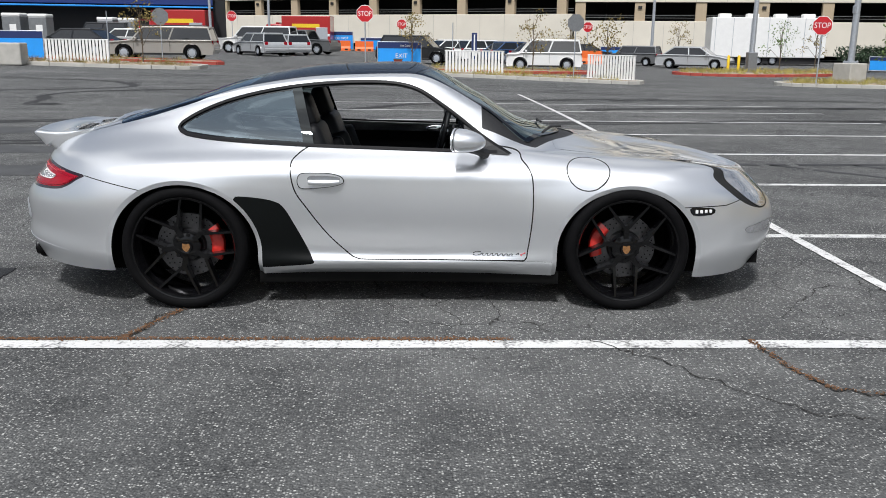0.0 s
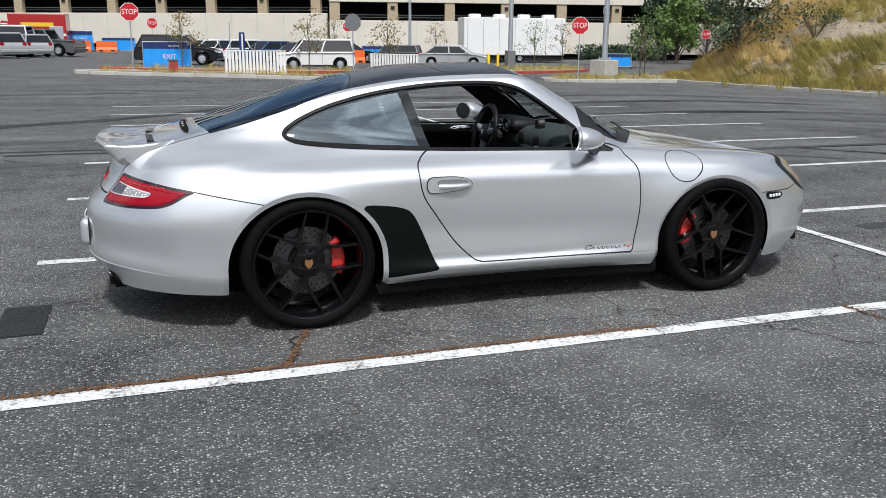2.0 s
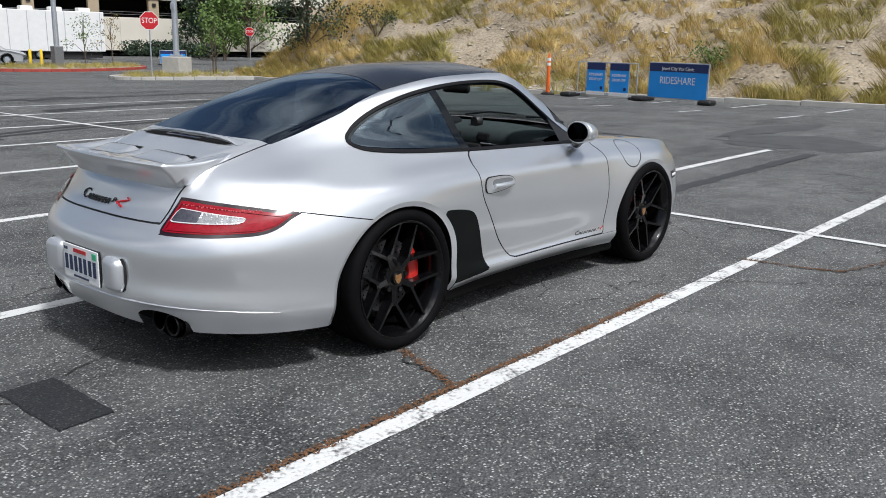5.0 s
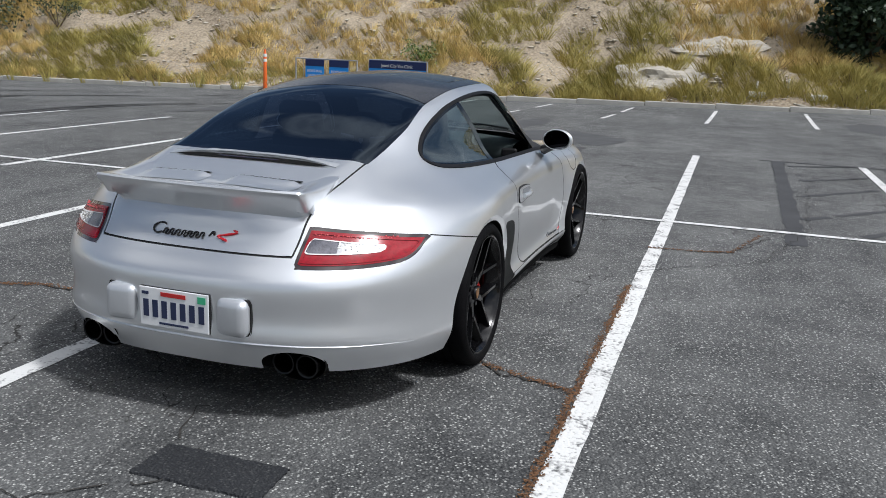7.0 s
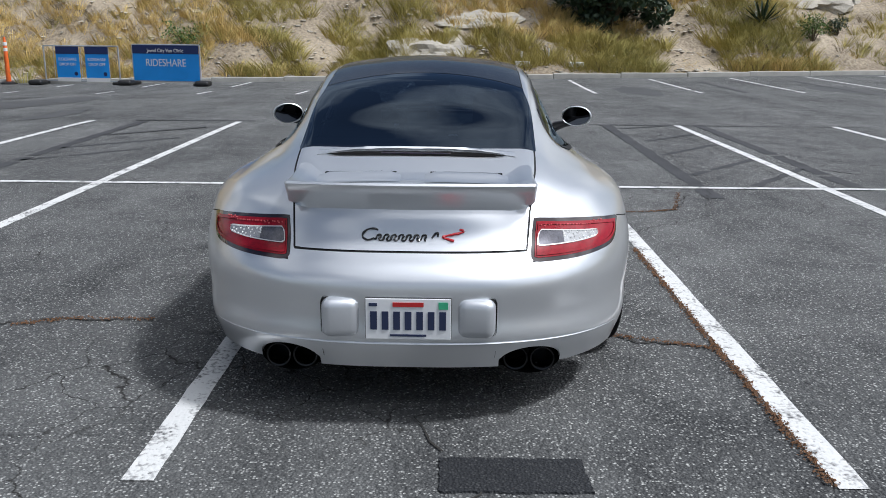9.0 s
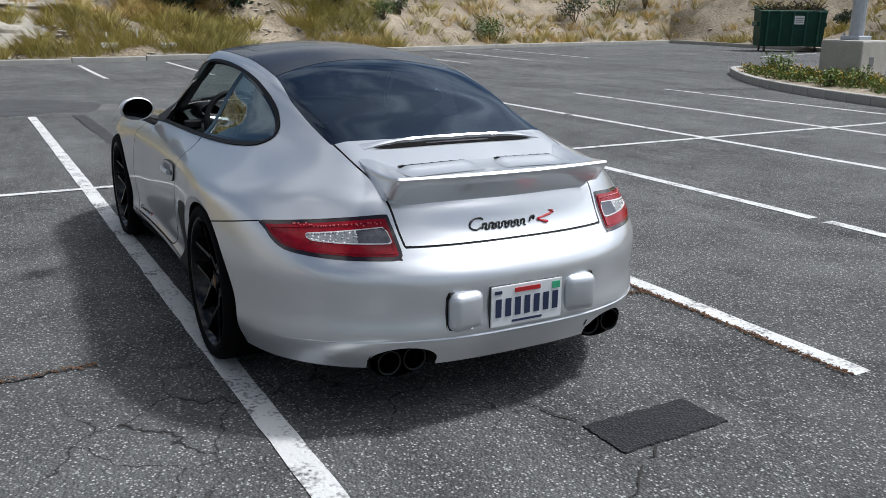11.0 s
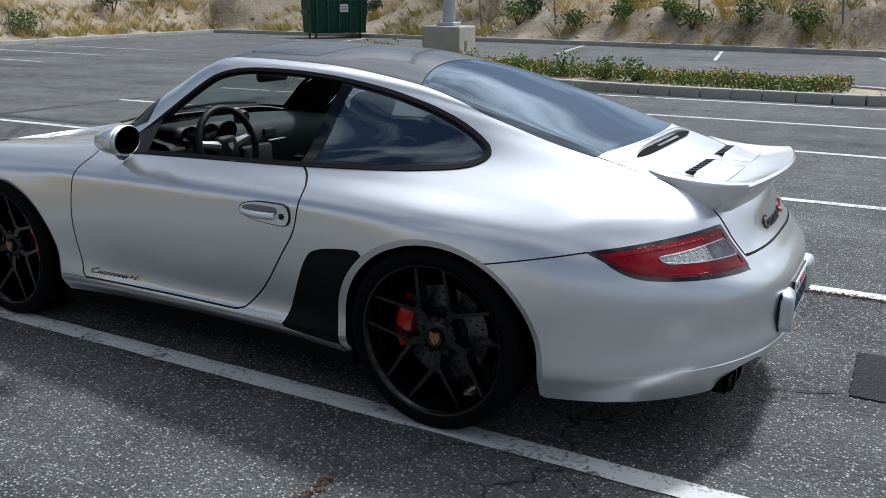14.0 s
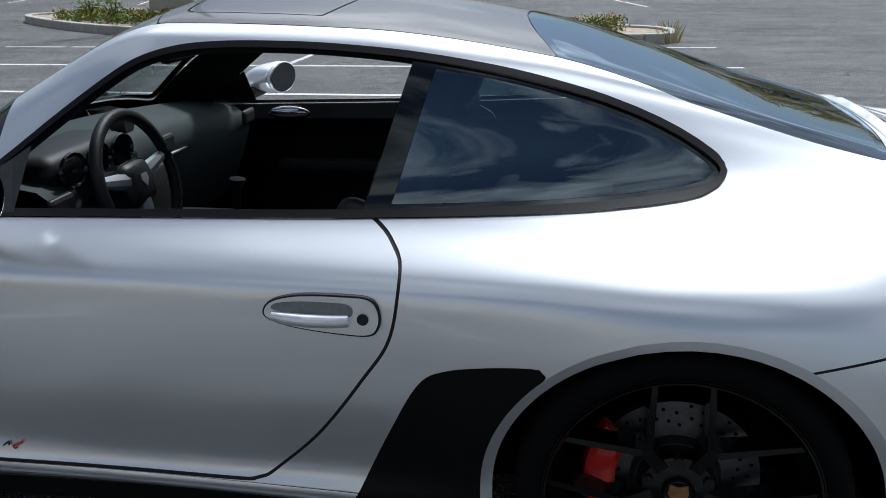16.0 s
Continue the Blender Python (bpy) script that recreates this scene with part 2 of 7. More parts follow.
M = dict(
    asphalt=asphalt_material("asphalt", (0.017, 0.018, 0.020), (0.150, 0.152, 0.150), 0.85),
    patch=asphalt_material("patch", (0.014, 0.015, 0.018), (0.026, 0.028, 0.031), 0.10),
    line=material("line_paint", (0.09, 0.09, 0.09), 0.8, color2=(0.60, 0.60, 0.59), scale=7, fine=55, bump=0.6, lo=0.70, hi=0.98),
    old_line=material("blacked_out_line", (0.036, 0.037, 0.04), 0.8, vary=0.4, scale=3, fine=80),
    stain=material("oil_stain", (0.058, 0.059, 0.061), 0.75, vary=0.4, scale=3, fine=70),
    rubber_mark=material("tyre_mark", (0.022, 0.022, 0.023), 0.8, vary=0.5, scale=1.5, fine=40),
    crack=material("crack", (0.022, 0.020, 0.018), 0.95, vary=0.4),
    litter=material("leaf_litter", (0.13, 0.064, 0.030), 0.9, vary=0.6, scale=30, fine=150, bump=0.6),
    silver=material("silver_paint", (0.80, 0.82, 0.845), 0.30, 0.80, vary=0.015, scale=3, fine=1200, coat=1.0),
    silver_plain=material("silver_plastic", (0.68, 0.70, 0.73), 0.35, 0.7, vary=0.02, scale=6),
    roof=material("black_roof_wrap", (0.010, 0.011, 0.016), 0.26, 0.0, vary=0.1, scale=4, coat=0.35, spec=0.5),
    seam=material("shut_line", (0.006, 0.006, 0.006), 0.7, vary=0.1),
    seal=material("rubber_seal", (0.005, 0.005, 0.006), 0.5, vary=0.2, scale=20, spec=0.2),
    frit=material("glass_frit", (0.005, 0.006, 0.008), 0.06, vary=0.1, coat=0.2),
    print_rear=glass_material("rear_glass_print", (0.004, 0.004, 0.005), 0.95, 0.085, True, (0.66, 0.82, 1.0)),
    print_side=glass_material("side_glass_print", (0.004, 0.004, 0.005), 0.95, 0.05, True),
    vinyl=material("black_vinyl", (0.004, 0.005, 0.005), 0.45, vary=0.25, scale=5, fine=200, bump=0.05, spec=0.12),
    black=material("black_plastic", (0.013, 0.013, 0.014), 0.5, vary=0.25, scale=15, bump=0.15),
    gloss_black=material("black_wheel_lacquer", (0.003, 0.003, 0.0035), 0.16, 0.0, vary=0.1, coat=0.25, spec=0.30),
    tyre=material("tyre_rubber", (0.0045, 0.0045, 0.005), 0.7, vary=0.25, scale=25, fine=150, bump=0.2, spec=0.06),
    under=material("underbody", (0.006, 0.006, 0.006), 0.9, vary=0.3, spec=0.1),
    leather=material("black_leather", (0.008, 0.0085, 0.010), 0.5, vary=0.2, scale=30, fine=400, bump=0.12, spec=0.3),
    dash=material("dash_skin", (0.042, 0.054, 0.054), 0.65, vary=0.15, scale=30, fine=500, bump=0.1, spec=0.15),
    red=material("red_caliper", (0.50, 0.018, 0.012), 0.3, vary=0.15, coat=0.5),
    disc=material("brake_disc", (0.12, 0.12, 0.125), 0.35, 0.9, vary=0.2, scale=40),
    chrome=material("chrome", (0.75, 0.76, 0.78), 0.08, 1.0, vary=0.02),
    mirror=material("mirror", (0.10, 0.105, 0.115), 0.01, 1.0, vary=0.005),
    gold=material("crest_gold", (0.34, 0.17, 0.07), 0.3, 0.5, vary=0.3, scale=90),
    lamp_red=material("red_lens", (0.27, 0.003, 0.012), 0.16, vary=0.35, scale=60, fine=300, coat=0.25, spec=0.3),
    lens_rim=material("lens_rim", (0.66, 0.62, 0.63), 0.3, 0.2),
    lamp_smoke=material("smoked_lens", (0.09, 0.09, 0.11), 0.15, 0.4, vary=0.5, scale=45, fine=160, coat=0.8),
    lamp_dot=material("lens_dot", (0.62, 0.10, 0.11), 0.2, vary=0.1, coat=0.5),
    lamp_clear=material("clear_lens", (0.34, 0.345, 0.355), 0.25, 0.3, vary=0.4, scale=40, fine=260, coat=0.8),
    head_lens=material("headlamp_lens", (0.42, 0.43, 0.45), 0.12, 0.6, vary=0.3, scale=30, fine=90, coat=1.0),
    lamp_dark=material("lamp_edge", (0.018, 0.006, 0.008), 0.12, vary=0.2, coat=1.0),
    plate=material("plate_white", (0.78, 0.79, 0.80), 0.4, vary=0.03),
    ink=material("plate_ink", (0.02, 0.03, 0.08), 0.5, vary=0.1),
    ink_red=material("red_ink", (0.5, 0.02, 0.02), 0.5, vary=0.1),
    ink_green=material("green_sticker", (0.05, 0.42, 0.22), 0.5, vary=0.1),
    badge=material("badge_black", (0.008, 0.008, 0.009), 0.25, vary=0.1, coat=0.5),
    badge_red=material("badge_red", (0.55, 0.01, 0.02), 0.3, vary=0.1, coat=0.5),
    exhaust=material("black_chrome", (0.03, 0.03, 0.032), 0.18, 0.9, vary=0.2),
    glass_rear=glass_material("tinted_rear_glass", (0.045, 0.06, 0.09), 0.95, 0.085, False, (0.66, 0.82, 1.0)),
    glass_side=glass_material("quarter_glass", (0.34, 0.43, 0.44), 0.95, 0.19, False, (0.70, 0.86, 0.98)),
    glass_front=glass_material("windscreen_glass", (0.60, 0.68, 0.68), 0.95, 0.18),
    concrete=material("concrete", (0.33, 0.32, 0.29), 0.9, color2=(0.48, 0.465, 0.43), scale=3, fine=60, bump=0.5),
    concrete_pale=material("painted_concrete", (0.62, 0.58, 0.50), 0.85, vary=0.08, scale=0.5, fine=20),
    column=material("tan_column", (0.40, 0.32, 0.22), 0.85, vary=0.1, scale=0.6, fine=20),
    # near-black colour standing in for the shade inside the garage decks
    void=material("garage_shade", (0.015, 0.015, 0.017), 0.9, vary=0.4, scale=0.5),
    galvanised=material("galvanised_steel", (0.46, 0.49, 0.53), 0.45, 0.6, vary=0.15, scale=10),
    white=material("white_paint", (0.74, 0.74, 0.73), 0.45, vary=0.06, scale=3),
    sign_red=material("sign_red", (0.50, 0.012, 0.02), 0.4, vary=0.08),
    sign_grey=material("sign_back", (0.22, 0.23, 0.24), 0.45, 0.5, vary=0.15),
    banner_blue=material("banner_blue", (0.012, 0.29, 0.80), 0.5, vary=0.1, scale=2),
    banner_navy=material("banner_navy", (0.010, 0.025, 0.11), 0.5, vary=0.1, scale=2),
    orange=material("orange_plastic", (0.72, 0.13, 0.02), 0.45, vary=0.1),
    yellow=material("yellow_paint", (0.72, 0.48, 0.02), 0.5, vary=0.1),
    kerb_red=material("red_kerb", (0.33, 0.055, 0.04), 0.85, vary=0.3, scale=3, bump=0.3),
    dumpster=material("green_steel", (0.012, 0.085, 0.055), 0.5, vary=0.3, scale=4, fine=40, bump=0.15),
    bark=material("bark", (0.10, 0.075, 0.05), 0.9, vary=0.3, scale=20, bump=0.6),
    leaf=material("leaf", (0.085, 0.145, 0.028), 0.6, vary=0.45, scale=5, fine=30, random_shift=0.1),
    leaf_fresh=material("fresh_leaf", (0.15, 0.22, 0.045), 0.6, vary=0.4, scale=5, fine=30, random_shift=0.1),
    leaf_dark=material("dark_leaf", (0.018, 0.040, 0.015), 0.6, vary=0.45, scale=5, fine=30),
    leaf_red=material("turning_leaf", (0.20, 0.15, 0.04), 0.65, vary=0.5, scale=4, fine=30),
    leaf_yellow=material("yellow_flower", (0.60, 0.38, 0.02), 0.6, vary=0.2),
    straw=material("dry_grass", (0.72, 0.53, 0.21), 0.85, color2=(0.46, 0.33, 0.11), scale=0.35, fine=9),
    straw_green=material("green_grass", (0.17, 0.175, 0.040), 0.8, color2=(0.52, 0.41, 0.12), scale=0.35, fine=9),
    scrub=material("brown_scrub", (0.085, 0.060, 0.035), 0.85, color2=(0.17, 0.125, 0.06), scale=0.5, fine=9),
    soil=material("hill_soil", (0.095, 0.07, 0.045), 0.95, color2=(0.43, 0.36, 0.265), scale=0.7, fine=11, bump=1.0),
    rock=material("pale_rock", (0.30, 0.275, 0.235), 0.9, color2=(0.48, 0.44, 0.37), scale=2, fine=14, bump=1.0),
)


# ---- mesh helpers ----
def mesh_of(name, verts, faces, mat, normals=None, smooth=False):
    me = bpy.data.meshes.new(name)
    me.from_pydata([tuple(v) for v in verts], [], [tuple(int(i) for i in f) for f in faces])
    me.materials.append(mat)
    if smooth or normals is not None:
        me.polygons.foreach_set("use_smooth", [True] * len(me.polygons))
    if normals is not None and len(me.vertices):
        me.normals_split_custom_set_from_vertices([tuple(v) for v in normals])
    me.update()
    return me


def part(name, shape, mat, parent=None, label="", smooth=False, at=None):
    """Links a bmesh, or a pair (verts, faces), as one mesh object under a thing or a part."""
    if isinstance(shape, bmesh.types.BMesh):
        me = bpy.data.meshes.new(name)
        bmesh.ops.recalc_face_normals(shape, faces=shape.faces)
        shape.to_mesh(me)
        shape.free()
        me.materials.append(mat)
        if smooth:
            me.polygons.foreach_set("use_smooth", [True] * len(me.polygons))
            me.set_sharp_from_angle(angle=radians(38))
    else:
        me = mesh_of(name, shape[0], shape[1], mat, shape[2] if len(shape) > 2 else None, smooth)
        if smooth and len(shape) < 3:
            me.set_sharp_from_angle(angle=radians(38))
    ob = new(name, me)
    if parent is not None:
        ob.parent = parent
    if at is not None:
        ob.matrix_basis = at
    if label:
        ob["label"] = label
    return ob


def thing(name, label, category, at=None, group="", kind=""):
    ob = new(name)
    ob.empty_display_size = 0.2
    if at is not None:
        ob.matrix_basis = at
    return tagged(ob, label, category, group, kind)


def add_box(bm, c, s, rot=None, bevel=0.0, seg=2):
    m = Matrix.Translation(c) @ (rot.to_4x4() if rot is not None else Matrix()) @ Matrix.Diagonal((*s, 1))
    r = bmesh.ops.create_cube(bm, size=1, matrix=m)
    if bevel:
        es = list({e for v in r["verts"] for e in v.link_edges})
        bmesh.ops.bevel(bm, geom=es, offset=bevel, segments=seg, affect="EDGES", profile=0.5)
    return bm


def box(c, s, bevel=0.0, rot=None, seg=2):
    return add_box(bmesh.new(), c, s, rot, bevel, seg)


def add_rod(bm, a, b, r, r2=None, sides=10):
    a, b = Vector(a), Vector(b)
    d = b - a
    m = Matrix.Translation((a + b) / 2) @ d.to_track_quat("Z", "Y").to_matrix().to_4x4()
    bmesh.ops.create_cone(bm, cap_ends=True, segments=sides, radius1=r, radius2=r if r2 is None else r2, depth=d.length, matrix=m)
    return bm


def rod(a, b, r, r2=None, sides=10):
    return add_rod(bmesh.new(), a, b, r, r2, sides)


def lathe(profile, sides=48, axis="y"):
    """Turns (radius, height) pairs round an axis; returns (verts, faces)."""
    v, f = [], []
    k = len(profile)
    for i in range(sides):
        a = 2 * math.pi * i / sides
        for r, h in profile:
            p = (r * math.cos(a), h, r * math.sin(a)) if axis == "y" else (r * math.cos(a), r * math.sin(a), h)
            v.append(p)
    for i in range(sides):
        j = (i + 1) % sides
        for q in range(k - 1):
            f.append((i * k + q, i * k + q + 1, j * k + q + 1, j * k + q))
    return v, f


def tube(points, r, sides=8, closed=False):
    """A round bar along points; returns (verts, faces)."""
    P = [Vector(p) for p in points]
    n = len(P)
    v, f = [], []
    up = Vector((0.12, 0.23, 1)).normalized()
    for i, p in enumerate(P):
        a, b = (P[(i - 1) % n], P[(i + 1) % n]) if closed else (P[max(0, i - 1)], P[min(n - 1, i + 1)])
        t = (b - a).normalized()
        s = t.cross(up).normalized()
        w = s.cross(t)
        rr = r[i] if isinstance(r, (list, tuple)) else r
        for k in range(sides):
            c = 2 * math.pi * k / sides
            v.append(p + rr * (math.cos(c) * s + math.sin(c) * w))
    for i in range(n if closed else n - 1):
        j = (i + 1) % n
        for k in range(sides):
            q = (k + 1) % sides
            f.append((i * sides + k, i * sides + q, j * sides + q, j * sides + k))
    if not closed:
        f.append(tuple(range(sides)))
        f.append(tuple(range((n - 1) * sides, n * sides))[::-1])
    return v, f


def extrude_poly(pts, thick, mat3=None):
    """A flat outline (u, v) made solid: local x = u, z = v, thickness along y."""
    n = len(pts)
    v = [(u, -thick / 2, w) for u, w in pts] + [(u, thick / 2, w) for u, w in pts]
    f = [tuple(range(n)), tuple(range(2 * n - 1, n - 1, -1))] + [(i, i + n, (i + 1) % n + n, (i + 1) % n) for i in range(n)]
    if mat3 is not None:
        v = [tuple(mat3 @ Vector(p)) for p in v]
    return v, f


def text_mesh(body, size, depth=0.002):
    """Lettering from the built-in font as a mesh, centred on its origin, in the local xz plane facing -y."""
    cu = bpy.data.curves.new("lettering", "FONT")
    cu.body, cu.size, cu.extrude, cu.align_x, cu.align_y = body, size, depth, "CENTER", "CENTER"
    ob = bpy.data.objects.new("lettering", cu)
    me = bpy.data.meshes.new_from_object(ob)
    bpy.data.objects.remove(ob)
    me.transform(Matrix.Rotation(radians(90), 4, "X"))
    return me


def lettering(name, body, size, mat, parent, at, stretch=1.0, label=""):
    me = text_mesh(body, size)
    me.transform(Matrix.Diagonal((stretch, 1, 1, 1)))
    me.materials.append(mat)
    ob = new(name, me)
    ob.parent, ob.matrix_basis = parent, at
    if label:
        ob["label"] = label
    return ob
# ---- the silver coupe: one smooth skin from profile curves, cut into its panels ----
def pchip(xk, yk, x):
    xk, yk, x = np.asarray(xk, float), np.asarray(yk, float), np.asarray(x, float)
    h, d = np.diff(xk), np.diff(yk) / np.diff(xk)
    m = np.zeros_like(yk)
    for i in range(1, len(xk) - 1):
        if d[i - 1] * d[i] > 0:
            w1, w2 = 2 * h[i] + h[i - 1], h[i] + 2 * h[i - 1]
            m[i] = (w1 + w2) / (w1 / d[i - 1] + w2 / d[i])
    m[0], m[-1] = d[0], d[-1]
    i = np.clip(np.searchsorted(xk, x) - 1, 0, len(xk) - 2)
    t = np.clip((x - xk[i]) / h[i], 0, 1)
    return (2*t**3-3*t**2+1)*yk[i] + (t**3-2*t**2+t)*h[i]*m[i] + (-2*t**3+3*t**2)*yk[i+1] + (t**3-t**2)*h[i]*m[i+1]


STATION = (-2.2, -2.0, -1.75, -1.45, -1.175, -0.85, -0.45, 0, 0.4, 0.7, 1.0, 1.3, 1.6, 1.9, 2.2)
LEVEL = []


def level(half_width, height, tail, nose, start=1.0, n=2.8):
    LEVEL.append((half_width, height, tail, nose, start, n))


# lower edge, crease, flanks
level((.83, .875, .895, .89, .88, .84, .80, .79, .80, .83, .87, .875, .87, .84, .80), (.222, .212, .203, .195, .19, .185, .185, .185, .185, .185, .18, .175, .17, .165, .17), -2.185, 2.05, n=3.0)
level((.90, .915, .925, .928, .92, .885, .868, .862, .866, .876, .90, .905, .90, .885, .87), (.335, .32, .295, .275, .26, .25, .25, .25, .25, .25, .26, .27, .28, .29, .30), -2.240, 2.14, n=2.9)
level((.915, .925, .933, .938, .936, .89, .85, .845, .85, .872, .905, .91, .905, .89, .875), (.43, .42, .40, .39, .38, .35, .325, .315, .325, .35, .38, .40, .41, .41, .40), -2.234, 2.18)
level((.93, .935, .94, .945, .943, .91, .88, .873, .873, .883, .906, .912, .90, .885, .87), (.55, .55, .55, .545, .54, .52, .51, .51, .51, .52, .53, .53, .52, .51, .50), -2.235, 2.17)
level((.91, .915, .92, .928, .932, .91, .884, .872, .868, .868, .885, .893, .885, .87, .85), (.625, .645, .665, .672, .678, .675, .668, .66, .66, .665, .67, .665, .64, .60, .56), -2.18, 2.12)
# shoulder and belt
level((.86, .865, .875, .886, .89, .88, .862, .850, .845, .842, .845, .85, .84, .83, .81), (.685, .713, .743, .762, .772, .772, .765, .757, .752, .75, .75, .745, .715, .665, .61), -2.13, 2.05)
level((.71, .715, .735, .755, .765, .76, .748, .745, .746, .746, .745, .745, .735, .72, .70), (.755, .785, .812, .832, .845, .850, .850, .845, .837, .825, .81, .795, .765, .71, .65), -2.10, 2.0, 1.5, 2.4)
# greenhouse, bonnet and tail lid
level((.57, .58, .595, .615, .635, .668, .682, .686, .685, .665, .62, .61, .60, .59, .58), (.785, .830, .868, .902, .928, .930, .922, .915, .893, .842, .820, .800, .770, .720, .660), -2.07, 2.0, 1.6, 2.4)
level((.49, .50, .51, .525, .552, .592, .618, .622, .612, .58, .51, .49, .48, .47, .46), (.800, .850, .903, .962, 1.017, 1.050, 1.057, 1.055, .987, .868, .828, .795, .765, .715, .660), -2.06, 2.0, 1.6, 2.4)
level((.42, .425, .44, .475, .505, .527, .55, .558, .545, .51, .42, .40, .39, .38, .37), (.805, .860, .922, .996, 1.065, 1.133, 1.171, 1.182, 1.054, .897, .832, .790, .755, .705, .650), -2.05, 2.0, 1.6, 2.4)
level((.33, .335, .35, .42, .455, .466, .478, .482, .465, .43, .32, .31, .30, .29, .28), (.810, .865, .928, 1.009, 1.090, 1.171, 1.223, 1.238, 1.080, .918, .845, .785, .750, .700, .645), -2.05, 2.0, 1.6, 2.4)
level((.17, .17, .175, .21, .23, .235, .24, .242, .232, .22, .16, .155, .15, .145, .14), (.810, .868, .936, 1.019, 1.112, 1.204, 1.261, 1.273, 1.103, .937, .862, .785, .745, .690, .640), -2.05, 2.0, 1.6, 2.4)
level((0,) * 15, (.810, .870, .938, 1.023, 1.119, 1.213, 1.273, 1.286, 1.109, .942, .868, .785, .745, .690, .640), -2.05, 2.0, 1.6, 2.4)


def body_skin():
    """The right-handed half skin (y > 0): verts, normals, level numbers, triangles."""
    ang = np.linspace(0, math.pi / 2, 60)
    rear = -1 - 1.2 * np.sin(ang) ** 0.75
    X = np.concatenate([rear[::-1], np.linspace(-1, 1, 150)[1:-1], 1 + 1.2 * np.sin(ang) ** 0.75])
    C = np.zeros((len(LEVEL), len(X), 3))
    for i, (w, z, tail, nose, start, n) in enumerate(LEVEL):
        x = np.where(X < -1, -1 + (X + 1) * (tail + 1) / -1.2, np.where(X > 1, 1 + (X - 1) * (nose - 1) / 1.2, X))
        y, h = pchip(STATION, w, x), pchip(STATION, z, x)
        q = np.clip((-start - x) / (-start - tail), 0, 1)
        front = min(start, 1.45)
        p = np.clip((x - front) / (nose - front), 0, 1)
        C[i] = np.stack([x, y * (1 - q ** n) ** (1 / n) * (1 - p ** n) ** (1 / n), h], 1)
    rows, lev = [], []
    last = len(LEVEL) - 1
    for i in range(last):
        p1, p2 = C[i], C[i + 1]
        p0 = C[i - 1] if i else 2 * p1 - p2
        p3 = C[i + 2] if i + 2 <= last else p1 * np.array([1, -1, 1])
        for t in np.linspace(0, 1, 9)[:-1]:
            rows.append(0.5 * (2*p1 + (p2-p0)*t + (2*p0-5*p1+4*p2-p3)*t*t + (3*p1-p0-3*p2+p3)*t**3))
            lev.append(i + t)
    rows.append(C[last])
    lev.append(last)
    G = np.array(rows)
    G[:, :, 1] = np.maximum(G[:, :, 1], 0)
    G[-1, :, 1] = 0
    R, S = G.shape[:2]
    du, dv = np.gradient(G, axis=1), np.gradient(G, axis=0)
    N = np.cross(du, dv)
    N /= np.linalg.norm(N, axis=2, keepdims=True) + 1e-12
    bad = np.linalg.norm(N, axis=2) < 0.5
    N[:, 0] = (N[:, 1] * [1, 0, 1])
    N[:, -1] = (N[:, -2] * [1, 0, 1])
    N[-1] = N[-1] * [1, 0, 1]
    N /= np.linalg.norm(N, axis=2, keepdims=True) + 1e-12
    if N[R // 4, S // 2, 1] < 0:
        N = -N
    idx = np.arange(R * S).reshape(R, S)
    a, b, c, d = idx[:-1, :-1].ravel(), idx[:-1, 1:].ravel(), idx[1:, 1:].ravel(), idx[1:, :-1].ravel()
    T = np.concatenate([np.stack([a, b, c], 1), np.stack([a, c, d], 1)])
    V = G.reshape(-1, 3)
    L = np.repeat(np.array(lev), S)
    area = np.linalg.norm(np.cross(V[T[:, 1]] - V[T[:, 0]], V[T[:, 2]] - V[T[:, 0]]), axis=1)
    N = N.reshape(-1, 3)
    T = T[area > 1e-10]
    facing = (np.cross(V[T[:, 1]] - V[T[:, 0]], V[T[:, 2]] - V[T[:, 0]]) * N[T[:, 0]]).sum(1)
    return V, N, L, T if np.median(facing) > 0 else T[:, ::-1]


def compact(V, N, L, T):
    if len(T) == 0:
        return np.zeros((0, 3)), np.zeros((0, 3)), np.zeros(0), np.zeros((0, 3), int)
    u, inv = np.unique(T, return_inverse=True)
    return V[u], N[u], L[u], inv.reshape(T.shape)


